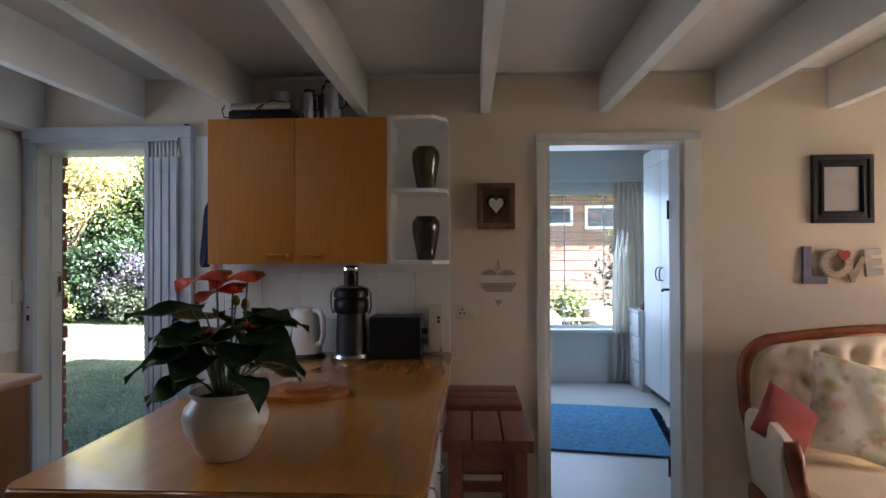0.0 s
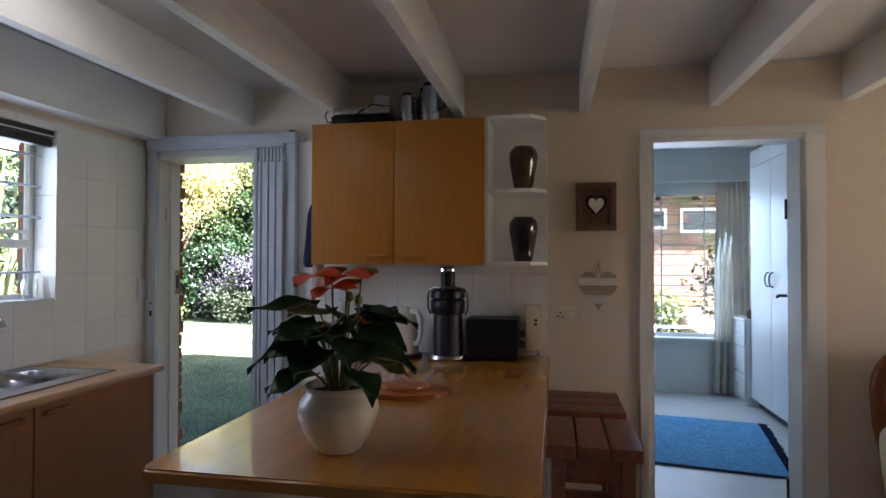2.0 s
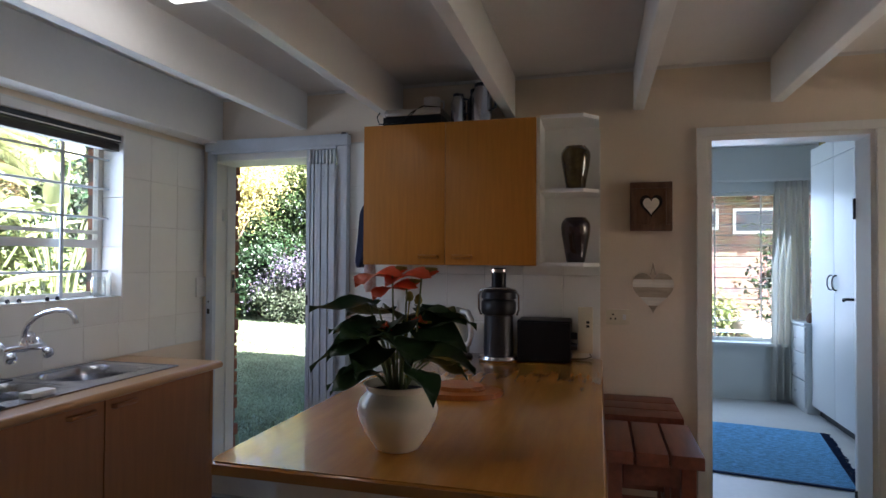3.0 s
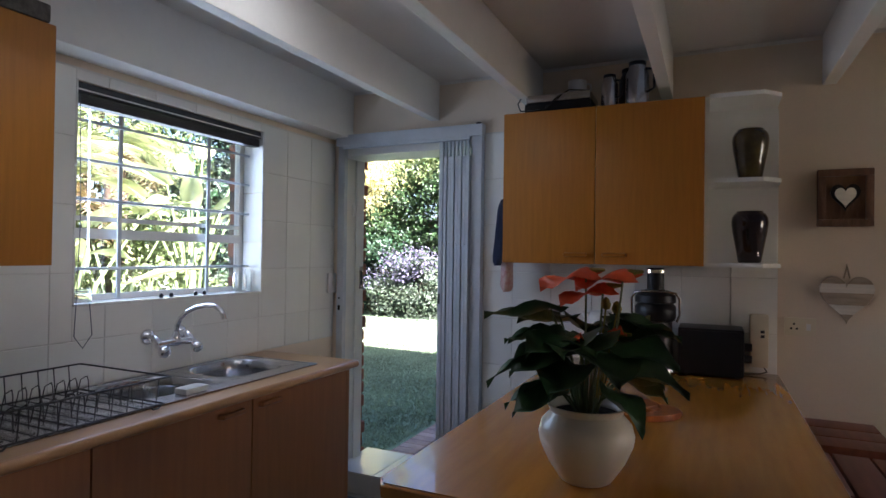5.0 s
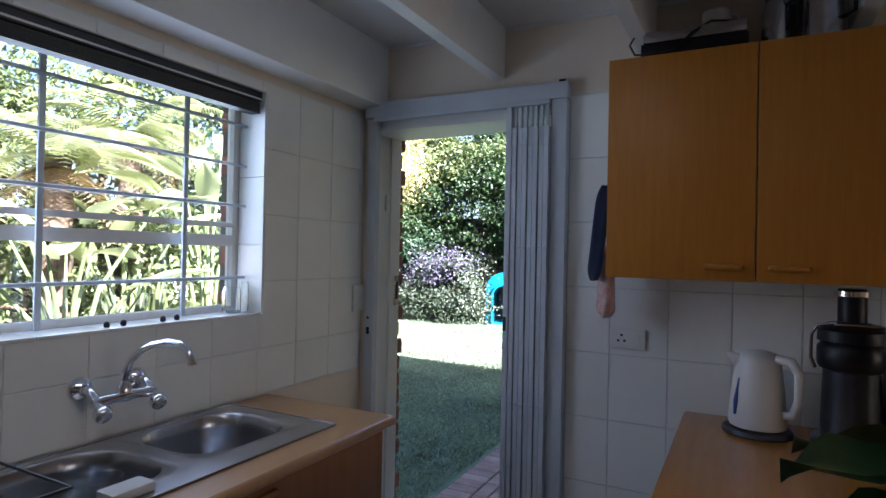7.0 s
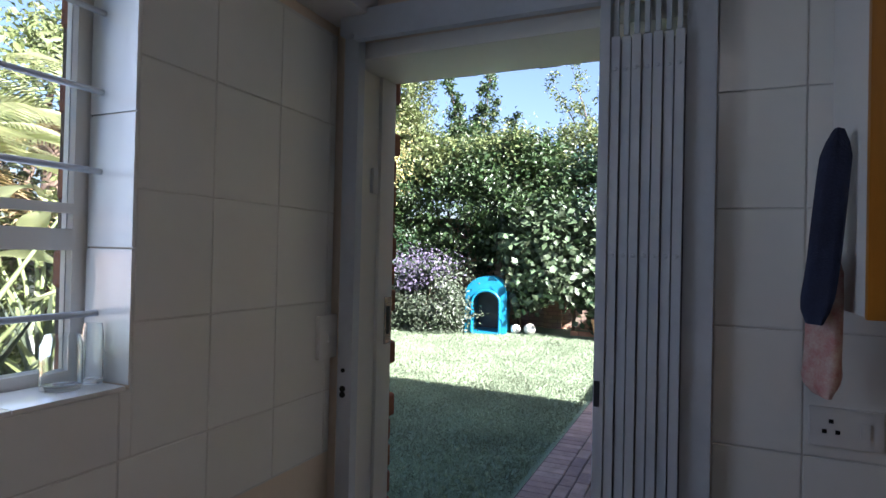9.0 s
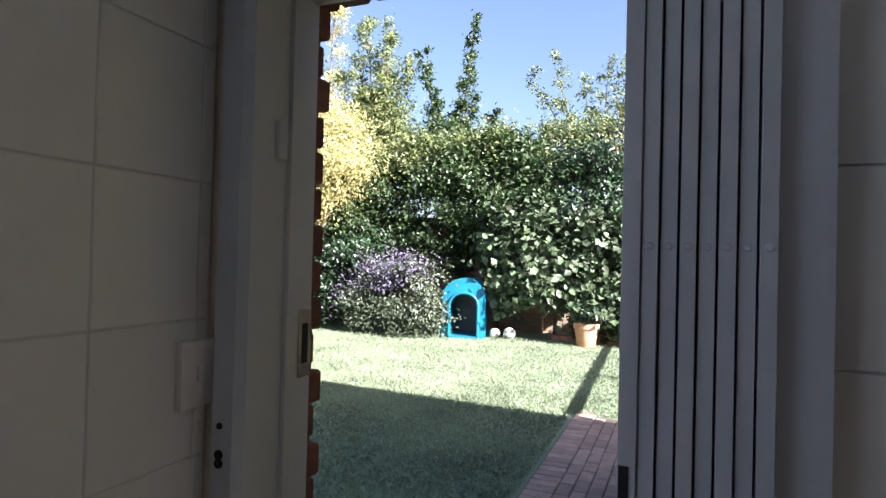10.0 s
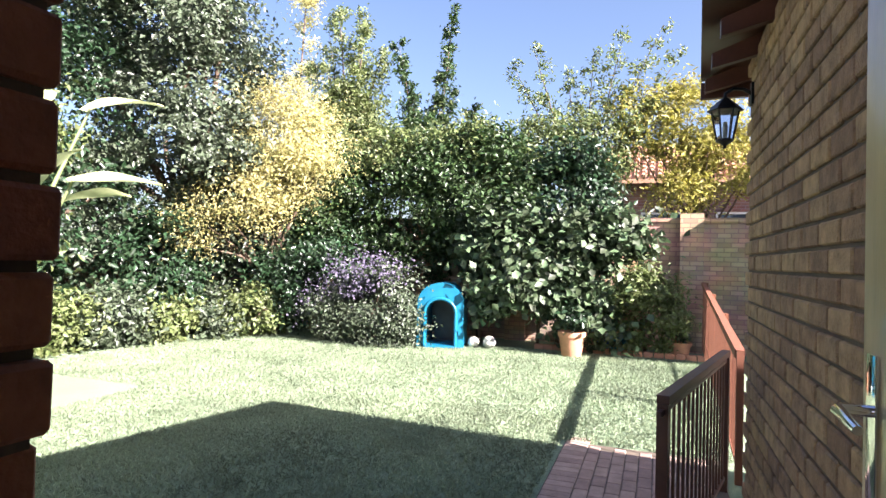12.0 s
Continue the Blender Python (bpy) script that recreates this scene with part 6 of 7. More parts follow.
# eaves: rafters and fascia
for k in range(8):
    y = 3.6 + 0.47 * k
    bm = bmesh.new()
    prism(bm, [(WX - 0.22, 2.52), (WX - 0.22, 2.60), (WX + 0.10, 2.72), (WX + 0.10, 2.60)], y, y + 0.05, m=Matrix(((1, 0, 0, 0), (0, 0, 1, 0), (0, 1, 0, 0), (0, 0, 0, 1))))
    solo("rafter_end", bm, M["brownsteel"], "dark brown rafter end under the eaves", "rafter", "structure", group="rafter ends")
solo("fascia_board", B(WX - 0.24, WY + 0.24, 2.50, WX + 0.4, WY + 0.28, 2.60), M["brownsteel"], "dark barge board at the gable end", "trim", "structure")

# coach lantern on the wing wall
la = thing("wall_lantern", "black coach lantern on a bracket on the brick wall", "wall lamp", (-1.60, 6.55, 2.10))
part("wall_bracket", tube(bmesh.new(), [(0.135, 0, 0.30), (0.09, 0, 0.33), (0.04, 0, 0.335), (0.0, 0, 0.31), (0, 0, 0.285)], [0.012, 0.01, 0.009, 0.009, 0.01], 8), M["black"], la, "", 60)
part("wall_plate", B(0.125, -0.03, 0.24, 0.139, 0.03, 0.36, bevel=0.004), M["black"], la)
part("cap", lathe(bmesh.new(), [(0, 0.315), (0.008, 0.31), (0.01, 0.29), (0.03, 0.275), (0.075, 0.235), (0.095, 0.215), (0.09, 0.21), (0, 0.215)], sides=6), M["black"], la)
part("glass_body", lathe(bmesh.new(), [(0.07, 0.21), (0.04, 0.05)], sides=6), M["soapglass"], la)
bm = bmesh.new()
for k in range(6):
    a = 2 * math.pi * k / 6
    tube(bm, [(0.071 * math.cos(a), 0.071 * math.sin(a), 0.212), (0.041 * math.cos(a), 0.041 * math.sin(a), 0.05)], 0.005, 6)
part("cage", bm, M["black"], la)
part("base", lathe(bmesh.new(), [(0.045, 0.055), (0.047, 0.045), (0.02, 0.03), (0.008, 0.02), (0.01, 0.01), (0, 0.0)], sides=12), M["black"], la, "", 50)
part("bulb", lathe(bmesh.new(), [(0, 0.06), (0.012, 0.065), (0.014, 0.12), (0.01, 0.15), (0, 0.155)], sides=12), M["plastic"], la, "", 60)

# brown steel railing gate
ga = thing("railing_gate", "brown steel railing gate with upright bars", "gate", (-1.9, 5.82, GZ))
ga.rotation_euler = (0, 0, math.atan2(-(7.55 - 5.82), -( -1.47 + 1.90)) + math.pi)
GL = math.hypot(7.55 - 5.82, -1.47 + 1.90)
part("top_rail", B(-0.02, -0.028, 0.945, GL, 0.028, 0.985, bevel=0.003), M["brownsteel"], ga)
part("bottom_rail", B(0.03, -0.012, 0.09, GL - 0.05, 0.012, 0.115), M["brownsteel"], ga)
part("middle_rail", B(0.03, -0.012, 0.905, GL - 0.05, 0.012, 0.925), M["brownsteel"], ga)
part("gate_post", B(-0.025, -0.025, 0.006, 0.025, 0.025, 0.944), M["brownsteel"], ga)
part("gate_post", B(GL - 0.05, -0.025, 0.006, GL, 0.025, 0.944), M["brownsteel"], ga)
for k in range(15):
    x = 0.025 + (GL - 0.07) * (k + 0.6) / 15.2
    part("upright_bar", B(x - 0.007, -0.007, 0.116, x + 0.007, 0.007, 0.904), M["brownsteel"], ga)
part("latch", B(-0.09, -0.01, 0.90, -0.026, 0.01, 0.925), M["brownsteel"], ga, "small steel latch")

# boarded fence beyond
fe = thing("garden_fence", "red-brown steel fence with upright bars beside the lawn", "fence", (-1.36, 7.75, GZ))
fe.rotation_euler = (0, 0, -math.atan2(0.2, 6.55))
def fence_top(y):
    return 0.97 + 0.05 * y
part("end_post", B(-0.025, -0.05, 0, 0.025, 0.0, 0.97), M["fencewood"], fe)
for k in range(58):
    y = 0.06 + k * 0.112
    part("fence_bar", B(-0.008, y, 0.12, 0.008, y + 0.016, fence_top(y) - 0.07), M["fencewood"], fe)
for name, h0, h1, w in (("cap_rail", -0.069, 0.0, 0.032), ("bottom_rail", -0.88, -0.85, 0.012)):
    bm = bmesh.new()
    quad = [(0.001, fence_top(0) + h0), (0.001, fence_top(0) + h1), (6.5, fence_top(6.5) + h1), (6.5, fence_top(6.5) + h0)]
    prism(bm, quad, -w, w, m=Matrix(((0, 0, 1, 0), (1, 0, 0, 0), (0, 1, 0, 0), (0, 0, 0, 1))))
    part(name, bm, M["fencewood"], fe)
for y in (2.1, 4.3, 6.45):
    part("fence_post", B(0.03, y, 0, 0.08, y + 0.05, fence_top(y)), M["fencewood"], fe)

# boundary walls
bw = solo("boundary_wall", B(-16.0, 14.6, GZ - 0.1, 8.0, 14.85, 2.27), M["boundary_brick"], "tall tan brick boundary wall behind the shrubs", "garden wall", "structure")
part("coping", B(-16.0, 14.56, 2.271, 8.0, 14.89, 2.34), M["boundary_brick"], bw)
for x in (-1.35, -4.6, -7.9, -11.2):
    part("pier", B(x - 0.2, 14.45, GZ, x + 0.2, 14.598, 2.42), M["boundary_brick"], bw)
solo("boundary_wall", B(-13.3, -8.0, GZ - 0.1, -13.05, 14.59, 1.9), brick_pattern("tan_side_brick", (0.34, 0.20, 0.11), (0.24, 0.18, 0.13), 0.23, 0.086, True), "brick boundary wall along the side of the garden", "garden wall", "structure")

# raised brick edging of the far bed
for k in range(18):
    solo("edging_brick", B(-4.0 + k * 0.17, 13.5, GZ, -3.845 + k * 0.17, 13.62, GZ + 0.09, bevel=0.008), M["terracotta"], "terracotta edging brick along the flower bed", "edging", "structure", group="bed edging")


def house(name, label, x0, x1, y0, y1, eave, ridge, mat, windows):
    h = thing(name, label, "house", ((x0 + x1) / 2, y0, GZ))
    put = under(h)
    put("wall", B(x0, y0, GZ - 0.1, x1, y1, eave), mat)
    bm = bmesh.new()
    ym = (y0 + y1) / 2
    prism(bm, [(y0 - 0.5, eave - 0.1), (y0 - 0.5, eave + 0.02), (ym, ridge + 0.12), (y1 + 0.5, eave + 0.02), (y1 + 0.5, eave - 0.1), (ym, ridge)], x0 - 0.4, x1 + 0.4, m=Matrix(((0, 0, 1, 0), (1, 0, 0, 0), (0, 1, 0, 0), (0, 0, 0, 1))))
    roof = put("roof", bm, M["rooftile"])
    bm = bmesh.new()
    n = int((x1 - x0 + 0.8) / 0.22)
    for k in range(n):
        x = x0 - 0.4 + 0.22 * (k + 0.5)
        for j in range(9):
            t0, t1 = j / 9, (j + 1) / 9
            ya, yb = y0 - 0.5 + (ym - y0 + 0.5) * t0, y0 - 0.5 + (ym - y0 + 0.5) * t1 + 0.03
            za, zb = eave + 0.03 + (ridge - eave + 0.1) * t0, eave + 0.03 + (ridge - eave + 0.1) * t1
            tube(bm, [(x, ya, za + 0.03), (x, yb, zb)], [0.085, 0.07], 6)
    o = put("roof_tiles", bm, M["rooftile"], roof)
    o["kind"] = "stuff"
    for a, b, c, d in windows:
        w = put("window", B(a, y0 - 0.03, c, b, y0 - 0.002, d), M["white"])
        put("pane", B(a + 0.06, y0 - 0.04, c + 0.06, b - 0.06, y0 - 0.031, d - 0.06), M["window_blue"], w)
    for k in range(int((x1 - x0) / 0.7)):
        x = x0 + 0.7 * k
        put("rafter", B(x, y0 - 0.48, eave - 0.22, x + 0.07, y0 - 0.002, eave - 0.101), M["brownsteel"])
    return h


M["window_blue"] = material("sky_lit_glass", (0.03, 0.05, 0.08), 0.05, var=0.1, bump=0, spec=1.0)
house("neighbour_house", "red brick house with a clay tile roof beyond the garden wall", -3.6, 6.0, 21.0, 27.0, 3.9, 5.4, M["house_brick"], [(-2.4, -0.9, 2.2, 3.0), (-0.4, 0.9, 2.35, 3.0)])
house("courtyard_house", "red brick house with small windows across the courtyard", 1.2, 8.0, 12.4, 18.0, 2.8, 4.0, M["house_brick"], [(1.5, 2.1, 2.0, 2.42), (2.35, 3.3, 1.92, 2.42), (4.0, 5.0, 1.95, 2.45)])


# ---- planting ----
def clumps(centre, radii, count, seed, low=-1.0, flat=0.0):
    """Uneven clump centres over and inside an ellipsoid."""
    r = np.random.default_rng(seed)
    v = r.normal(size=(count, 3))
    v /= np.linalg.norm(v, axis=1, keepdims=True)
    v[:, 2] = np.where(v[:, 2] < low, -v[:, 2], v[:, 2])
    rad = r.uniform(0.45, 1.05, (count, 1)) ** 0.6
    return np.asarray(centre) + v * rad * np.asarray(radii), v


def crown(name, mat, parent, centre, radii, count, leaves, size, seed, spread=0.28, label="", low=-0.9, aspect=0.55, floor=GZ + 0.02):
    c, v = clumps(centre, radii, count, seed, low)
    r = np.random.default_rng(seed + 100)
    idx = r.integers(0, count, leaves)
    sp = spread * r.uniform(0.5, 1.3, (count, 1))[idx]
    d = r.normal(size=(leaves, 3))
    pos = c[idx] + d * sp * np.array([1, 1, 0.75])
    pos[:, 2] = np.maximum(pos[:, 2], floor + r.uniform(0, 0.08, leaves))
    nor = v[idx] * 0.6 + r.normal(size=(leaves, 3)) * 0.6 + np.array([0.15, -0.1, 0.5])
    o = leaf_mesh(name, pos, nor, size, mat, parent, label, aspect)
    o.matrix_parent_inverse = parent.matrix_world.inverted()
    return o, c


def limbs(parent, base, tips, r0, bark="bark", seed=1):
    """A tapered trunk that forks into limbs towards the given points."""
    r = random.Random(seed)
    base = Vector(base)
    fork = base + (sum((Vector(t) for t in tips), Vector()) / len(tips) - base) * 0.45
    bm = bmesh.new()
    mid = base.lerp(fork, 0.5) + Vector((r.uniform(-0.08, 0.08), r.uniform(-0.08, 0.08), 0))
    tube(bm, [base, mid, fork], [r0, r0 * 0.85, r0 * 0.65], 9)
    bm.transform(parent.matrix_world.inverted())
    trunk = part("trunk", bm, M[bark], parent, "", 70)
    for t in tips:
        t = Vector(t)
        m1 = fork.lerp(t, 0.5) + Vector((r.uniform(-0.15, 0.15), r.uniform(-0.15, 0.15), r.uniform(-0.05, 0.2)))
        bm = bmesh.new()
        tube(bm, [fork - Vector((0, 0, 0.03)), m1, t], [r0 * 0.5, r0 * 0.3, r0 * 0.08], 7)
        bm.transform(parent.matrix_world.inverted())
        part("limb", bm, M[bark], parent, "", 70)
    return trunk


def tree(name, label, base, mat, blobs, leaf, seed, r0=0.12, count=40, spread=0.3, aspect=0.55, extra=None):
    t = thing(name, label, "tree" if name.endswith("tree") else "shrub", base)
    tips = []
    for i, (c, rad, n) in enumerate(blobs):
        o, cc = crown("crown", M[mat], t, c, rad, count, n, leaf, seed + i, spread, aspect=aspect)
        tips += [tuple(p) for p in cc[:4]]
    limbs(t, base, tips, r0, seed=seed)
    if extra:
        for mt, c, rad, n, sz in extra:
            crown("blossom", M[mt], t, c, rad, count, n, sz, seed + 50, spread, "small flowers among the leaves", aspect=0.8)
    return t


def wand_tree(name, label, base, mat, tips, per, leaf, seed, r0=0.09, radius=0.16, start=0.3, arch=0.25, blobs=()):
    """A tree of slender limbs that carry their leaves along their upper part."""
    t = thing(name, label, "tree", base)
    inv = t.matrix_world.inverted()
    r = np.random.default_rng(seed)
    base = Vector(base)
    mid = sum((Vector(p) for p in tips), Vector()) / len(tips)
    fork = base + Vector(((mid.x - base.x) * 0.3, (mid.y - base.y) * 0.3, (mid.z - base.z) * 0.45))
    bm = bmesh.new()
    tube(bm, [base, base.lerp(fork, 0.5) + Vector((0.06, 0.03, 0)), fork], [r0, r0 * 0.85, r0 * 0.7], 9)
    bm.transform(inv)
    part("trunk", bm, M["bark"], t, "", 70)
    pos = []
    for tip in tips:
        tip = Vector(tip)
        ctrl = fork.lerp(tip, 0.5) + Vector((0, 0, arch)) + Vector(r.normal(size=3) * 0.12)
        def at(u):
            return fork * (1 - u) ** 2 + ctrl * 2 * u * (1 - u) + tip * u * u
        bm = bmesh.new()
        tube(bm, [at(k / 7) for k in range(8)], [r0 * 0.4 * (1 - k / 7.6) for k in range(8)], 6)
        bm.transform(inv)
        part("limb", bm, M["bark"], t, "", 70)
        for k in range(14):
            u = start + (1 - start) * (k + 1) / 14
            c = np.array(at(u)) + r.normal(size=3) * radius * 0.8 * (1.15 - u * 0.6)
            m = per // 14
            pos.append(c + r.normal(size=(m, 3)) * radius * 0.55 * (1.2 - 0.6 * u))
    pos = np.concatenate(pos)
    nor = r.normal(size=pos.shape) * 0.7 + np.array([0.4, -0.3, 0.5])
    o = leaf_mesh("crown", pos, nor, leaf, M[mat], t, "", 0.42)
    o.matrix_parent_inverse = inv
    for k, (c, rad, n) in enumerate(blobs):
        crown("crown", M[mat], t, c, rad, 45, n, leaf, seed + k, 0.26, aspect=0.42)
    return t


G = GZ
tree("olive_tree", "tall dark grey-green tree behind the lawn", (-11.4, 12.4, G), "g_grey", [((-11.2, 12.2, 4.6), (2.2, 1.6, 2.6), 30000), ((-11.8, 11.6, 6.8), (2.2, 1.8, 1.6), 13000), ((-10.6, 12.9, 3.0), (1.2, 0.9, 1.2), 6000)], 0.115, 11, 0.2, 70, 0.32)
tree("dark_tree", "dark leafy tree in the corner of the garden", (-12.3, 10.0, G), "g_dark", [((-12.0, 10.2, 3.2), (1.5, 1.7, 2.4), 9000)], 0.12, 17, 0.15, 50, 0.3)
tree("golden_tree", "bright golden-yellow conifer in full sun", (-9.25, 13.2, G), "g_yellow", [((-8.9, 12.75, 3.6), (0.85, 0.7, 1.3), 20000), ((-9.5, 12.5, 2.6), (0.8, 0.6, 0.7), 9000), ((-10.3, 11.9, 2.0), (0.35, 0.5, 0.55), 2600)], 0.07, 23, 0.1, 45, 0.3, 0.35)
tree("cypress_tree", "tall narrow golden cypress", (-11.9, 17.6, G), "g_yellow", [((-11.9, 17.6, 6.5), (0.35, 0.35, 5.2), 6000)], 0.1, 29, 0.1, 60, 0.18, 0.35)
wand_tree("light_green_tree", "light green feathery tree behind the wall", (-9.6, 16.4, G), "g_light", [(-10.7, 16.3, 6.6), (-10.3, 16.4, 7.5), (-9.9, 16.2, 8.0), (-9.4, 16.5, 7.9), (-9.0, 16.0, 7.4), (-8.6, 16.2, 6.6), (-10.0, 15.9, 6.2), (-9.2, 15.8, 6.0), (-8.8, 15.8, 5.2)], 1300, 0.11, 31, 0.12, 0.30, 0.15, 0.2, [((-9.5, 15.9, 4.2), (1.2, 0.7, 1.3), 12000)])
wand_tree("feathery_tree", "slender tree with upright feathery branches against the sky", (-7.6, 16.6, G), "g_mid", [(-8.3, 16.5, 7.1), (-8.1, 16.6, 6.5), (-6.85, 16.8, 7.9), (-6.95, 16.7, 7.3), (-7.2, 16.6, 6.2), (-6.1, 16.4, 5.1), (-7.8, 16.4, 5.4), (-6.6, 16.3, 5.6)], 620, 0.12, 37, 0.08, 0.17, 0.35, 0.15, [((-7.4, 16.2, 3.9), (1.0, 0.6, 1.0), 7000), ((-6.4, 15.6, 3.5), (1.3, 0.5, 0.7), 6000)])
wand_tree("sparse_tree", "thin-crowned tree with yellowing leaves and arching bare twigs", (-3.5, 15.9, G), "g_light", [(-5.1, 15.9, 5.9), (-4.6, 15.8, 6.2), (-3.9, 16.0, 5.7), (-3.3, 15.9, 6.1), (-2.7, 16.0, 6.4), (-1.9, 15.9, 6.5), (-1.5, 15.9, 5.9), (-2.3, 15.8, 5.5), (-4.4, 15.8, 5.1), (-3.0, 15.7, 5.2), (-5.0, 15.7, 4.6), (-2.0, 15.7, 4.9)], 430, 0.10, 41, 0.08, 0.2, 0.25, 0.5, [((-3.6, 15.6, 3.9), (1.3, 0.7, 0.9), 6000), ((-4.9, 15.5, 3.4), (1.0, 0.6, 0.7), 5000)])
tree("yellowing_tree", "tree with hanging yellow-green leaves over the wall", (-1.0, 16.4, G), "g_gold", [((-1.4, 16.1, 4.3), (1.1, 0.7, 1.0), 5200), ((-0.7, 16.0, 3.6), (1.0, 0.6, 0.8), 4200), ((-2.3, 15.8, 4.5), (0.7, 0.5, 0.7), 2000), ((-1.5, 15.6, 2.9), (0.7, 0.4, 0.6), 1500)], 0.11, 43, 0.06, 60, 0.2, 0.3)

SHRUBS = [("g_grey", (-12.2, 10.6, 2.1), (1.0, 1.2, 1.2), 8000, 0.11), ("g_dark", (-11.8, 9.2, 1.2), (1.0, 1.2, 1.2), 7000, 0.12), ("g_mid", (-9.0, 13.9, 2.9), (1.3, 0.6, 1.2), 9000, 0.10), ("g_grey", (-10.6, 12.9, 1.9), (1.2, 0.7, 1.0), 8000, 0.11), ("g_mid", (-8.3, 13.9, 2.2), (1.2, 0.8, 1.5), 8000, 0.10), ("g_mid", (-6.6, 14.0, 2.4), (1.3, 0.7, 1.5), 9000, 0.10), ("g_mid", (-5.2, 14.0, 2.5), (1.2, 0.7, 1.5), 9000, 0.11),
          ("g_dark", (-3.7, 14.1, 2.3), (1.0, 0.6, 1.4), 6500, 0.12), ("g_dark", (-9.6, 13.2, 1.0), (1.1, 0.8, 1.2), 6000, 0.11), ("g_dark", (-8.4, 13.1, 0.9), (1.0, 0.7, 1.1), 6000, 0.10), ("g_dark", (-10.9, 11.6, 1.0), (1.0, 1.1, 1.2), 6000, 0.12),
          ("g_light", (-7.2, 14.2, 3.4), (0.9, 0.5, 0.8), 3500, 0.1), ("g_light", (-5.6, 14.3, 3.6), (0.8, 0.5, 0.7), 3000, 0.1)]
for i, (mt, c, rad, n, sz) in enumerate(SHRUBS):
    lab = {"g_mid": "dense green shrub against the boundary wall", "g_dark": "dark glossy shrub in the shaded bed", "g_light": "light green climbing shrub over the wall", "g_grey": "grey-green shrub at the back of the bed"}[mt]
    tree("garden_shrub", lab, (c[0], c[1], G), mt, [(c, rad, n)], sz, 60 + 3 * i, 0.05, 45, 0.24)

iv = thing("ivy_climber", "broad-leaved climber with pale leaf edges hanging over the wall", "climber", (-4.0, 13.6, G))
for i, (c, rad, n) in enumerate((((-4.3, 13.35, 1.25), (0.95, 0.4, 1.05), 3600), ((-3.2, 13.5, 1.55), (0.8, 0.35, 0.85), 2600), ((-3.0, 13.5, 0.5), (0.5, 0.3, 0.5), 900), ((-5.1, 13.6, 1.7), (0.5, 0.3, 0.6), 1200), ((-2.55, 13.7, 1.9), (0.5, 0.3, 0.4), 800))):
    crown("foliage", M["ivyleaf"] if "ivyleaf" in M else M.setdefault("ivyleaf", material("pale_edged_ivy", (0.085, 0.125, 0.06), 0.5, var=0.4, scale=9, fine=30, bump=0, island=0.6, trans=0.15)), iv, c, rad, 40, n, 0.15, 90 + i, 0.2, aspect=0.8)
limbs(iv, (-4.0, 13.7, G), [(-4.6, 13.5, 1.6), (-3.3, 13.6, 1.8), (-4.0, 13.5, 1.2)], 0.04, seed=5)

tree("purple_shrub", "rounded grey-green shrub with purple flower spikes", (-6.75, 12.75, G), "g_grey", [((-6.7, 12.65, 0.55), (0.95, 0.7, 0.75), 8500), ((-7.6, 12.6, 0.4), (0.5, 0.45, 0.5), 2600)], 0.075, 120, 0.04, 60, 0.17, 0.5,
     [("purple", (-6.9, 12.5, 1.15), (0.75, 0.45, 0.4), 1100, 0.055), ("purple", (-7.9, 12.5, 0.7), (0.35, 0.3, 0.4), 350, 0.05)])
tree("round_shrub", "small bright green shrub beside the flower pots", (-2.1, 13.85, G), "g_light", [((-2.1, 13.65, 0.68), (0.62, 0.4, 0.72), 6000)], 0.09, 131, 0.03, 40, 0.15, 0.4)
for i, (x, y) in enumerate(((-10.6, 9.3), (-10.5, 10.2), (-10.2, 11.1), (-9.9, 11.8), (-9.3, 12.3))):
    tree("border_shrub", "low pale-leaved shrub edging the lawn", (x, y, G), "g_grey" if i % 2 else "g_light", [((x, y, 0.28), (0.62, 0.6, 0.45 + 0.05 * (i % 3)), 3000)], 0.10, 140 + 3 * i, 0.03, 36, 0.18)

# kennel, balls and pots
ke = thing("dog_kennel", "turquoise moulded plastic kennel with an arched opening", "kennel", (-5.62, 13.05, GZ))
ke.rotation_euler = (0, 0, radians(12))
def arch(w, h, n=14):
    return [(-w, 0)] + [(-w * math.cos(math.pi * k / n), h - w * 0.9 + w * 0.9 * math.sin(math.pi * k / n)) for k in range(n + 1)] + [(w, 0)]
bm = bmesh.new()
outer, inner = arch(0.42, 1.16), arch(0.27, 0.86)
k = len(outer)
for ya, yb in ((-0.30, 0.55),):
    oF = [bm.verts.new((x, ya, z)) for x, z in outer]
    iF = [bm.verts.new((x, ya - 0.02, z)) for x, z in inner]
    oB = [bm.verts.new((x * 0.97, yb, z)) for x, z in outer]
    iB = [bm.verts.new((x * 1.1, yb - 0.04, z)) for x, z in inner]
    for i in range(k - 1):
        bm.faces.new((oF[i], oF[i + 1], iF[i + 1], iF[i]))
        bm.faces.new((oF[i], oB[i], oB[i + 1], oF[i + 1]))
        bm.faces.new((iF[i], iF[i + 1], iB[i + 1], iB[i]))
    bm.faces.new(oB)
    bm.faces.new(iB)
part("shell", bm, M["teal"], ke, "", 40)
rim = [(x * 1.04, -0.33, z * 1.02) for x, z in inner]
part("arch_rim", tube(bmesh.new(), rim, 0.03, 8), M["teal"], ke, "", 60)
# dark sheet added for the shade inside the opening
part("dark_interior", B(-0.26, 0.40, 0.01, 0.26, 0.45, 0.8), M["dark"], ke, "dark panel standing for the shade inside the kennel")
part("floor", B(-0.40, -0.28, 0.0, 0.40, 0.5, 0.05), M["teal"], ke)
part("doorsill", B(-0.26, -0.40, 0.0, 0.26, -0.282, 0.05, bevel=0.012), M["teal"], ke)
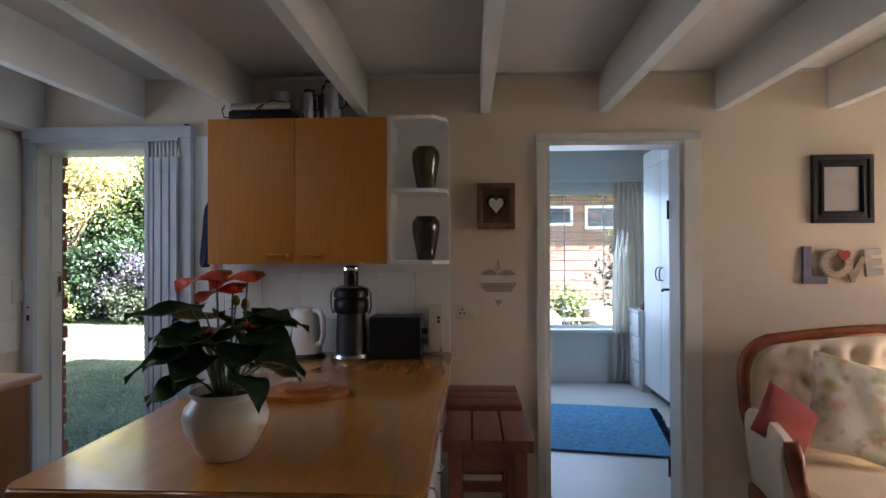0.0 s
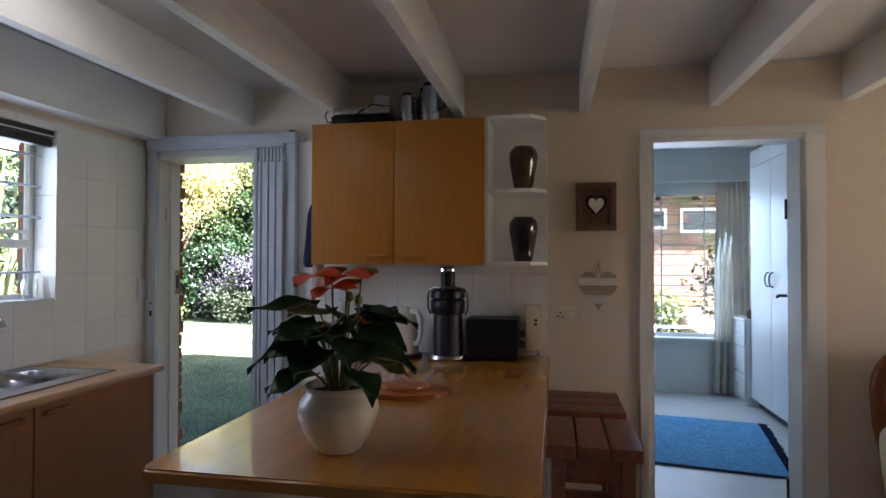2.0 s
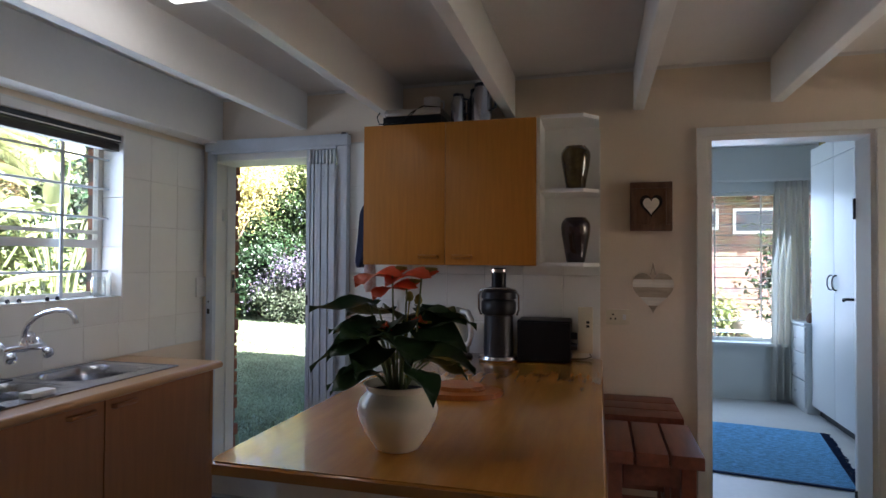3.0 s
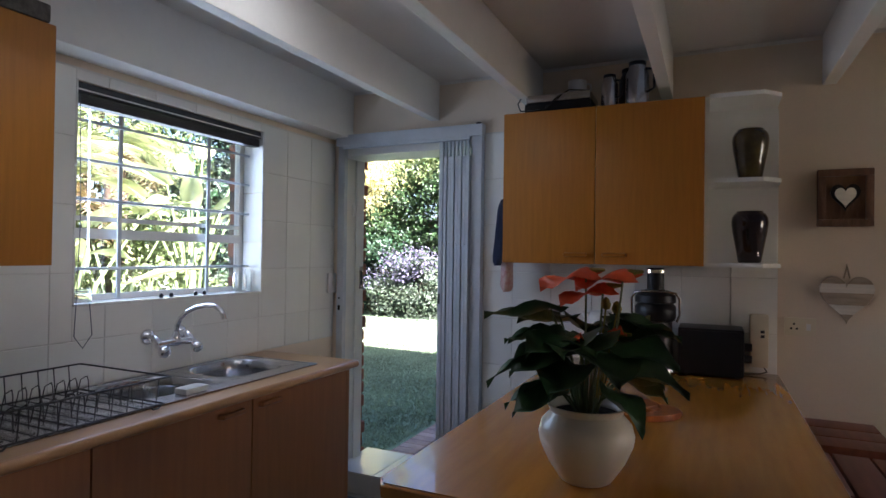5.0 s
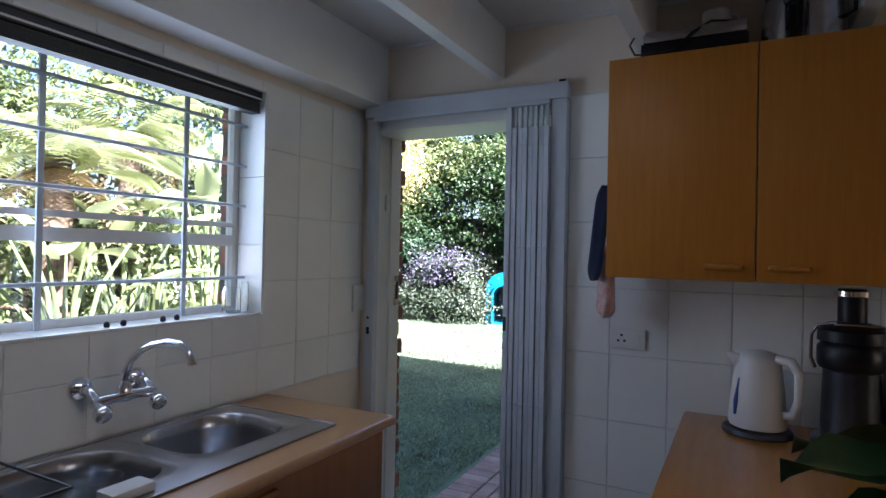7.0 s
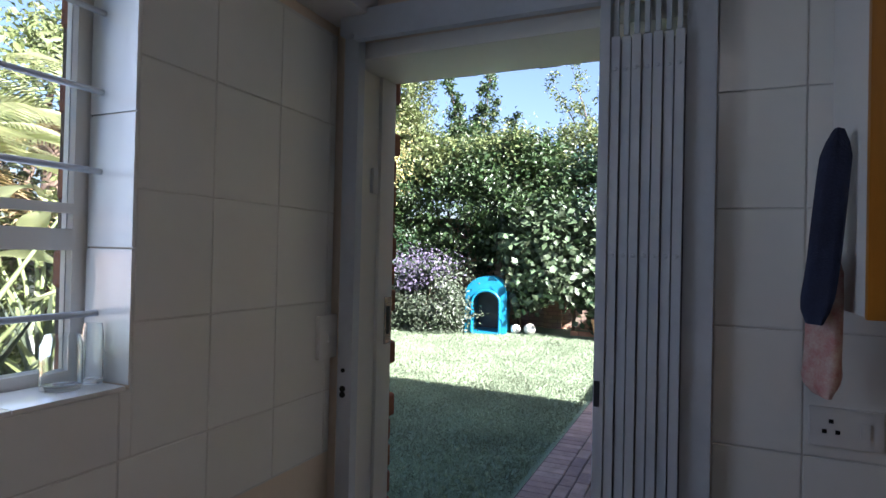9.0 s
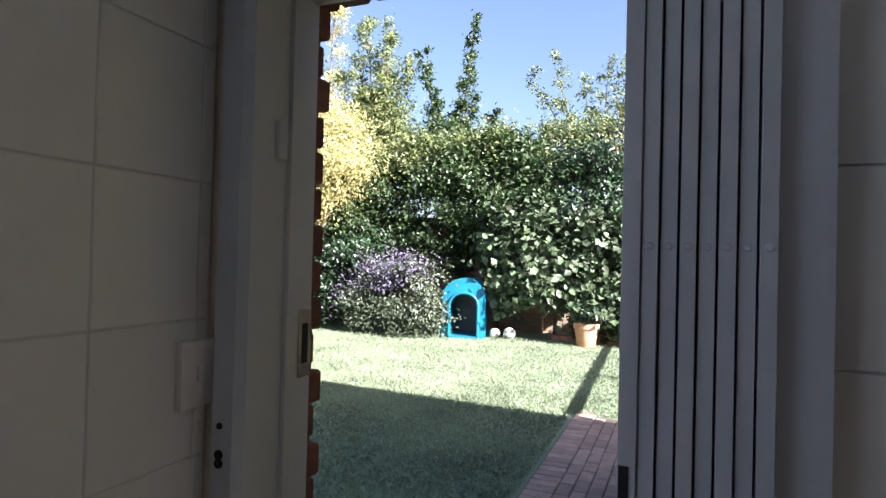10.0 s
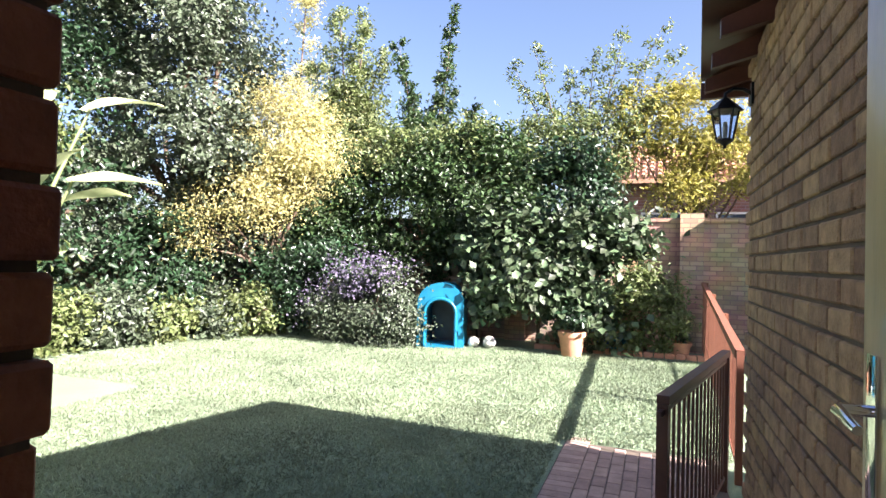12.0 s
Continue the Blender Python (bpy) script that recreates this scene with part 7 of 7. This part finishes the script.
for x, y, r in ((-5.03, 13.1, 0.10), (-4.74, 13.12, 0.115)):
    bm = bmesh.new()
    bmesh.ops.create_icosphere(bm, subdivisions=3, radius=r, matrix=Matrix.Translation((x, y, GZ + r)))
    solo("ball", bm, M["ball"], "dirty white ball lying on the lawn", "ball", smooth=80, group="balls")


def flower_pot(x, y, r, h, mat, label, plant):
    p = thing("flower_pot", label, "flower pot", (x, y, GZ))
    part("pot", lathe(bmesh.new(), [(0, 0), (r * 0.68, 0), (r * 0.7, 0.01), (r * 0.92, h * 0.8), (r, h * 0.8), (r * 1.02, h), (r * 0.9, h), (r * 0.85, h * 0.85), (0, h * 0.84)], sides=28), M[mat], p, "", 40)
    part("soil", lathe(bmesh.new(), [(0, h * 0.86), (r * 0.84, h * 0.855)], sides=20), M["soil"], p)
    if plant:
        c, n, sz, mt = plant
        crown("plant", M[mt], p, (x, y, GZ + h + c), (r * 0.9, r * 0.9, c), 16, n, sz, int(x * -100), 0.06)
    return p


flower_pot(-3.27, 13.0, 0.23, 0.42, "terracotta", "large terracotta pot with a small plant on the lawn's edge", (0.2, 420, 0.10, "g_dark"))
flower_pot(-2.82, 13.78, 0.15, 0.2, "blue", "small blue glazed pot in the flower bed", None)
flower_pot(-2.55, 13.78, 0.17, 0.30, "teal", "turquoise glazed pot in the flower bed", None)
flower_pot(-1.55, 13.85, 0.2, 0.26, "terracotta", "low terracotta bowl with a leggy plant", (0.2, 260, 0.08, "g_grey"))

# palm and strelitzia bed seen through the kitchen window
def frond(bm, root, az, length, lift, droop, width, leaflets=22):
    root = Vector(root)
    out = Vector((math.cos(az), math.sin(az), 0))
    side = Vector((-math.sin(az), math.cos(az), 0))
    for k in range(leaflets):
        t = (k + 1) / leaflets
        p = root + out * length * t + Vector((0, 0, lift * length * t - droop * length * t * t))
        w = width * math.sin(math.pi * (0.12 + 0.85 * t)) 
        for s in (-1, 1):
            tip = p + side * s * w + out * w * 0.5 + Vector((0, 0, -0.35 * w))
            a, b = bm.verts.new(p - out * 0.025), bm.verts.new(p + out * 0.025)
            c = bm.verts.new(tip)
            bm.faces.new((a, b, c))
    return bm


def palm(x, y, h, seed, label):
    r = random.Random(seed)
    t = thing("palm_tree", label, "palm", (x, y, GZ))
    bm = bmesh.new()
    pts = [(x + 0.04 * math.sin(k), y + 0.04 * math.cos(2 * k), GZ + h * k / 12) for k in range(13)]
    tube(bm, pts, [0.17 + 0.02 * (k % 2) for k in range(13)], 12)
    bm.transform(t.matrix_world.inverted())
    part("trunk", bm, M["bark"], t, "", 50)
    for dead in (False, True):
        for k in range(20 if not dead else 16):
            bm = bmesh.new()
            az = 2 * math.pi * k / (16 if dead else 20) * (1 if dead else 3) + r.uniform(-0.25, 0.25)
            if dead:
                frond(bm, (x, y, GZ + h - 0.1), az, r.uniform(0.8, 1.1), r.uniform(-0.2, 0.15), 1.1, 0.26, 24)
            else:
                frond(bm, (x, y, GZ + h), az, r.uniform(1.1, 1.6), r.uniform(0.2, 1.3), 0.85, 0.40, 30)
            bm.transform(t.matrix_world.inverted())
            part("dry_frond" if dead else "frond", bm, M["palmdead" if dead else "banana"], t, "dry brown frond" if dead else "")
    return t


palm(-8.3, 4.9, 2.6, 3, "short palm with a skirt of dry fronds outside the window")
palm(-9.4, 6.6, 3.3, 5, "tall palm with drooping fronds outside the window")


def strelitzia(x, y, h, seed, n=9):
    r = random.Random(seed)
    t = thing("banana_plant", "broad-leaved strelitzia with torn paddle leaves", "plant", (x, y, GZ))
    inv = t.matrix_world.inverted()
    for k in range(n):
        az = 2 * math.pi * k / n + r.uniform(-0.3, 0.3)
        hh = h * r.uniform(0.6, 1.0)
        reach = r.uniform(0.35, 0.8)
        tip = Vector((x + reach * math.cos(az), y + reach * math.sin(az), GZ + hh))
        bm = bmesh.new()
        tube(bm, [(x + 0.05 * math.cos(az), y + 0.05 * math.sin(az), GZ), (x + reach * 0.4 * math.cos(az), y + reach * 0.4 * math.sin(az), GZ + hh * 0.6), tip], [0.035, 0.025, 0.012], 7)
        bm.transform(inv)
        part("leaf_stalk", bm, M["stem"], t, "", 60)
        bm = blade(r.uniform(0.65, 0.9), r.uniform(0.28, 0.36), r.uniform(0.25, 0.6), 0.1, 0.12, 12)
        bm.transform(inv @ Matrix.Translation(tip) @ Matrix.Rotation(az - math.pi / 2, 4, "Z") @ Matrix.Rotation(radians(r.uniform(5, 50)), 4, "X") @ Matrix.Rotation(r.uniform(-0.5, 0.5), 4, "Y"))
        part("leaf", bm, M["banana"], t, "", 60)
    return t


strelitzia(-7.0, 4.3, 1.9, 1)
strelitzia(-8.0, 5.6, 2.1, 2, 10)
strelitzia(-7.45, 6.45, 3.2, 4, 13)
strelitzia(-9.0, 4.6, 2.4, 7)


def agave(x, y, h, seed, mat="g_grey"):
    r = random.Random(seed)
    t = thing("agave", "spiky sword-leaved plant outside the window", "plant", (x, y, GZ))
    for k in range(26):
        az, up = r.uniform(0, 6.28), r.uniform(0.35, 1.4)
        ln = h * r.uniform(0.75, 1.1)
        d = Vector((math.cos(az) * math.cos(up), math.sin(az) * math.cos(up), math.sin(up)))
        s = Vector((-math.sin(az), math.cos(az), 0)) * 0.035
        bm = bmesh.new()
        q = [Vector((0, 0, 0.05)), d * ln * 0.5 + Vector((0, 0, 0.05)), d * ln + Vector((0, 0, -0.12 * ln))]
        a = [bm.verts.new(q[0] - s * 0.7), bm.verts.new(q[0] + s * 0.7), bm.verts.new(q[1] + s), bm.verts.new(q[1] - s), bm.verts.new(q[2])]
        c0, c1 = bm.verts.new(q[0] - Vector((0, 0, 0.012))), bm.verts.new(q[1] - Vector((0, 0, 0.015)))
        bm.faces.new((a[0], c0, c1, a[3])); bm.faces.new((c0, a[1], a[2], c1)); bm.faces.new((a[3], c1, a[4])); bm.faces.new((c1, a[2], a[4]))
        part("leaf", bm, M[mat], t)
    return t


agave(-6.3, 4.0, 1.5, 1)
agave(-6.5, 4.9, 1.4, 2, "g_light")
agave(-7.1, 5.1, 1.4, 3)
tree("garden_tree", "tall leafy tree behind the palms", (-11.6, 7.6, G), "g_light", [((-11.6, 7.6, 3.6), (1.4, 2.4, 2.2), 9000), ((-11.4, 5.6, 2.4), (1.0, 1.4, 1.6), 4500)], 0.13, 201, 0.15, 50, 0.32)
tree("garden_shrub", "pale sunlit shrub under the palms", (-8.8, 6.4, G), "g_light", [((-8.6, 6.2, 0.9), (1.3, 1.3, 0.9), 5000), ((-9.2, 3.4, 1.2), (1.0, 1.5, 1.2), 5000)], 0.11, 211, 0.05, 45, 0.28)
pk = thing("picket_fence", "white picket fence among the plants", "fence", (-10.6, 6.6, GZ))
pk.rotation_euler = (0, 0, radians(62))
for k in range(22):
    part("picket", B(-1.6 + 0.15 * k, -0.012, 0.0, -1.52 + 0.15 * k, 0.012, 1.15), M["white"], pk)
part("rail", B(-1.65, 0.0125, 0.8, 1.75, 0.04, 0.87), M["white"], pk)
part("rail", B(-1.65, 0.0125, 0.25, 1.75, 0.04, 0.32), M["white"], pk)

# courtyard planting outside the bedroom window
tree("courtyard_shrub", "leafy shrub outside the bedroom window", (2.9, 10.0, G), "g_mid", [((2.75, 10.2, 1.0), (0.4, 0.4, 0.8), 1500)], 0.10, 221, 0.04, 30, 0.2)
tree("courtyard_shrub", "low flowering shrub outside the bedroom window", (1.4, 9.2, G), "g_light", [((1.4, 9.2, 0.4), (0.5, 0.3, 0.32), 1000)], 0.09, 231, 0.03, 30, 0.16)
for i, (x, y, r) in enumerate(((1.9, 9.0, 0.3), (2.35, 9.1, 0.34), (1.0, 8.9, 0.3))):
    bm = bmesh.new()
    bmesh.ops.create_icosphere(bm, subdivisions=3, radius=r)
    for v in bm.verts:
        v.co = v.co * (1 + 0.25 * noise.noise(v.co * 3 + Vector((i, 0, 0)))) * 1.0
        v.co.z *= 0.7
    bm.transform(Matrix.Translation((x, y, GZ + r * 0.55 + 0.35)))
    solo("boulder", bm, M["rock"], "pale boulder in the courtyard bed", "rock", smooth=60, group="boulders")
solo("courtyard_bed", B(0.2, 8.6, GZ, 4.5, 10.6, 0.24), M["soil"], "raised soil bed in the courtyard", "flower bed", "structure")

# grass blades over the lawn
def lawn_patch(name, x0, x1, y0, y1, n, size, seed):
    r = np.random.default_rng(seed)
    p = np.stack([r.uniform(x0, x1, n), r.uniform(y0, y1, n), np.full(n, GZ + size * 0.3)], 1)
    p = p[~((p[:, 0] > -2.70) & (p[:, 1] < 8.22))]
    nn = r.normal(size=(len(p), 3)) * np.array([1, 1, 0.25])
    o = leaf_mesh(name, p, nn, size, M["grass"], None, "", 0.18, 0.2)
    return tagged(o, "short mown grass blades of the lawn", "grass", kind="stuff")


lawn_patch("grass", -7.5, -2.6, 3.4, 9.0, 70000, 0.045, 1)
lawn_patch("grass", -10.0, -1.3, 8.2, 13.4, 80000, 0.05, 2)
# ---- pieces of walls, floors and paving ----
brick_wall("brick", wing, bricks, M["brick"], M["brickj"], (0.217, 0.10, 0.073))
brick_wall("brick", north_skin, reveal, M["redbrick"], M["redbrick"], (0.20, 0.105, 0.074))
brick_wall("brick", west_skin, wrev, M["redbrick"], M["redbrick"], (0.21, 0.10, 0.074))
soldiers = [(0, dx0 - 0.02 + 0.086 * k, 3.366, 2.02 + 0.055 + 0.004 * (k % 3), 90) for k in range(12)]
brick_wall("lintel_brick", north_skin, soldiers, M["redbrick"], M["redbrick"], (0.105, 0.076, 0.11))

pav = []
for k in range(48):
    pav.append((0, -2.56, YE + 0.085 + k * 0.102, GZ + 0.0, 0))
for c in range(9):
    x = -2.405 + 0.102 * c
    y = YE + 0.14 + (0.102 if c % 2 else 0.0)
    while y < 8.12:
        pav.append((1 + y * 0, x, y, GZ + 0.0, 90))
        y += 0.204
brick_wall("paver", path, [(p[0], p[1], p[2], p[3] - 0.022 + 0.0, p[4]) for p in pav], M["paver"], M["paver"], (0.198, 0.096, 0.07), 300)


def tile_field(owner, axis, at, u0, u1, v0, v1, holes, uo, vo, tw=0.2045, th=0.245):
    """Glazed tiles over part of a wall, each with its own edges, cut round openings."""
    cache = {}
    def cell(a, b, c, d):
        key = (round(b - a, 4), round(d - c, 4))
        if key not in cache:
            bm = B(0, 0, 0, 0.006, b - a, d - c) if axis == "x" else B(0, -0.006, 0, b - a, 0, d - c)
            bmesh.ops.bevel(bm, geom=bm.edges[:], offset=0.0015, segments=1, affect="EDGES")
            me = bpy.data.meshes.new("tile")
            bm.to_mesh(me)
            bm.free()
            me.materials.append(M["tile"])
            cache[key] = me
        o = new("tile", cache[key])
        o.parent = owner
        o.location = (at, a, c) if axis == "x" else (a, at, c)
    i0, i1 = math.floor((u0 - uo) / tw), math.ceil((u1 - uo) / tw)
    j0, j1 = math.floor((v0 - vo) / th), math.ceil((v1 - vo) / th)
    for i in range(i0, i1):
        for j in range(j0, j1):
            a, b = max(u0, uo + i * tw) + 0.0013, min(u1, uo + (i + 1) * tw) - 0.0013
            c, d = max(v0, vo + j * th) + 0.0013, min(v1, vo + (j + 1) * th) - 0.0013
            boxes = [(a, b, c, d)]
            for h in holes:
                nxt = []
                for (a, b, c, d) in boxes:
                    if b <= h[0] or a >= h[1] or d <= h[2] or c >= h[3]:
                        nxt.append((a, b, c, d))
                        continue
                    if a < h[0]: nxt.append((a, h[0], c, d))
                    if b > h[1]: nxt.append((h[1], b, c, d))
                    aa, bb = max(a, h[0]), min(b, h[1])
                    if c < h[2]: nxt.append((aa, bb, c, h[2]))
                    if d > h[3]: nxt.append((aa, bb, h[3], d))
                boxes = nxt
            for (a, b, c, d) in boxes:
                if b - a > 0.008 and d - c > 0.008:
                    cell(a, b, c, d)


ww, wn = bpy.data.objects["wall_west"], bpy.data.objects["wall_north"]
part("grout", holed_wall("x", XL + 0.0002, 0.004, -0.6, YB - 0.006, 0.9, 2.058, [(wy0, wy1, wz0, wz1)]), M["grout"], ww)
tile_field(ww, "x", XL + 0.001, -0.6, YB - 0.008, 0.903, 2.055, [(wy0 - 0.001, wy1 + 0.001, wz0 - 0.001, wz1 + 0.001)], 1.399, 1.072)
part("grout", B(-1.543, YB - 0.0052, 0.02, -0.172, YB - 0.0002, 2.058), M["grout"], wn)
tile_field(wn, "y", YB - 0.0042, -1.543, -0.172, 0.095, 2.055, [], -1.38, 1.072)
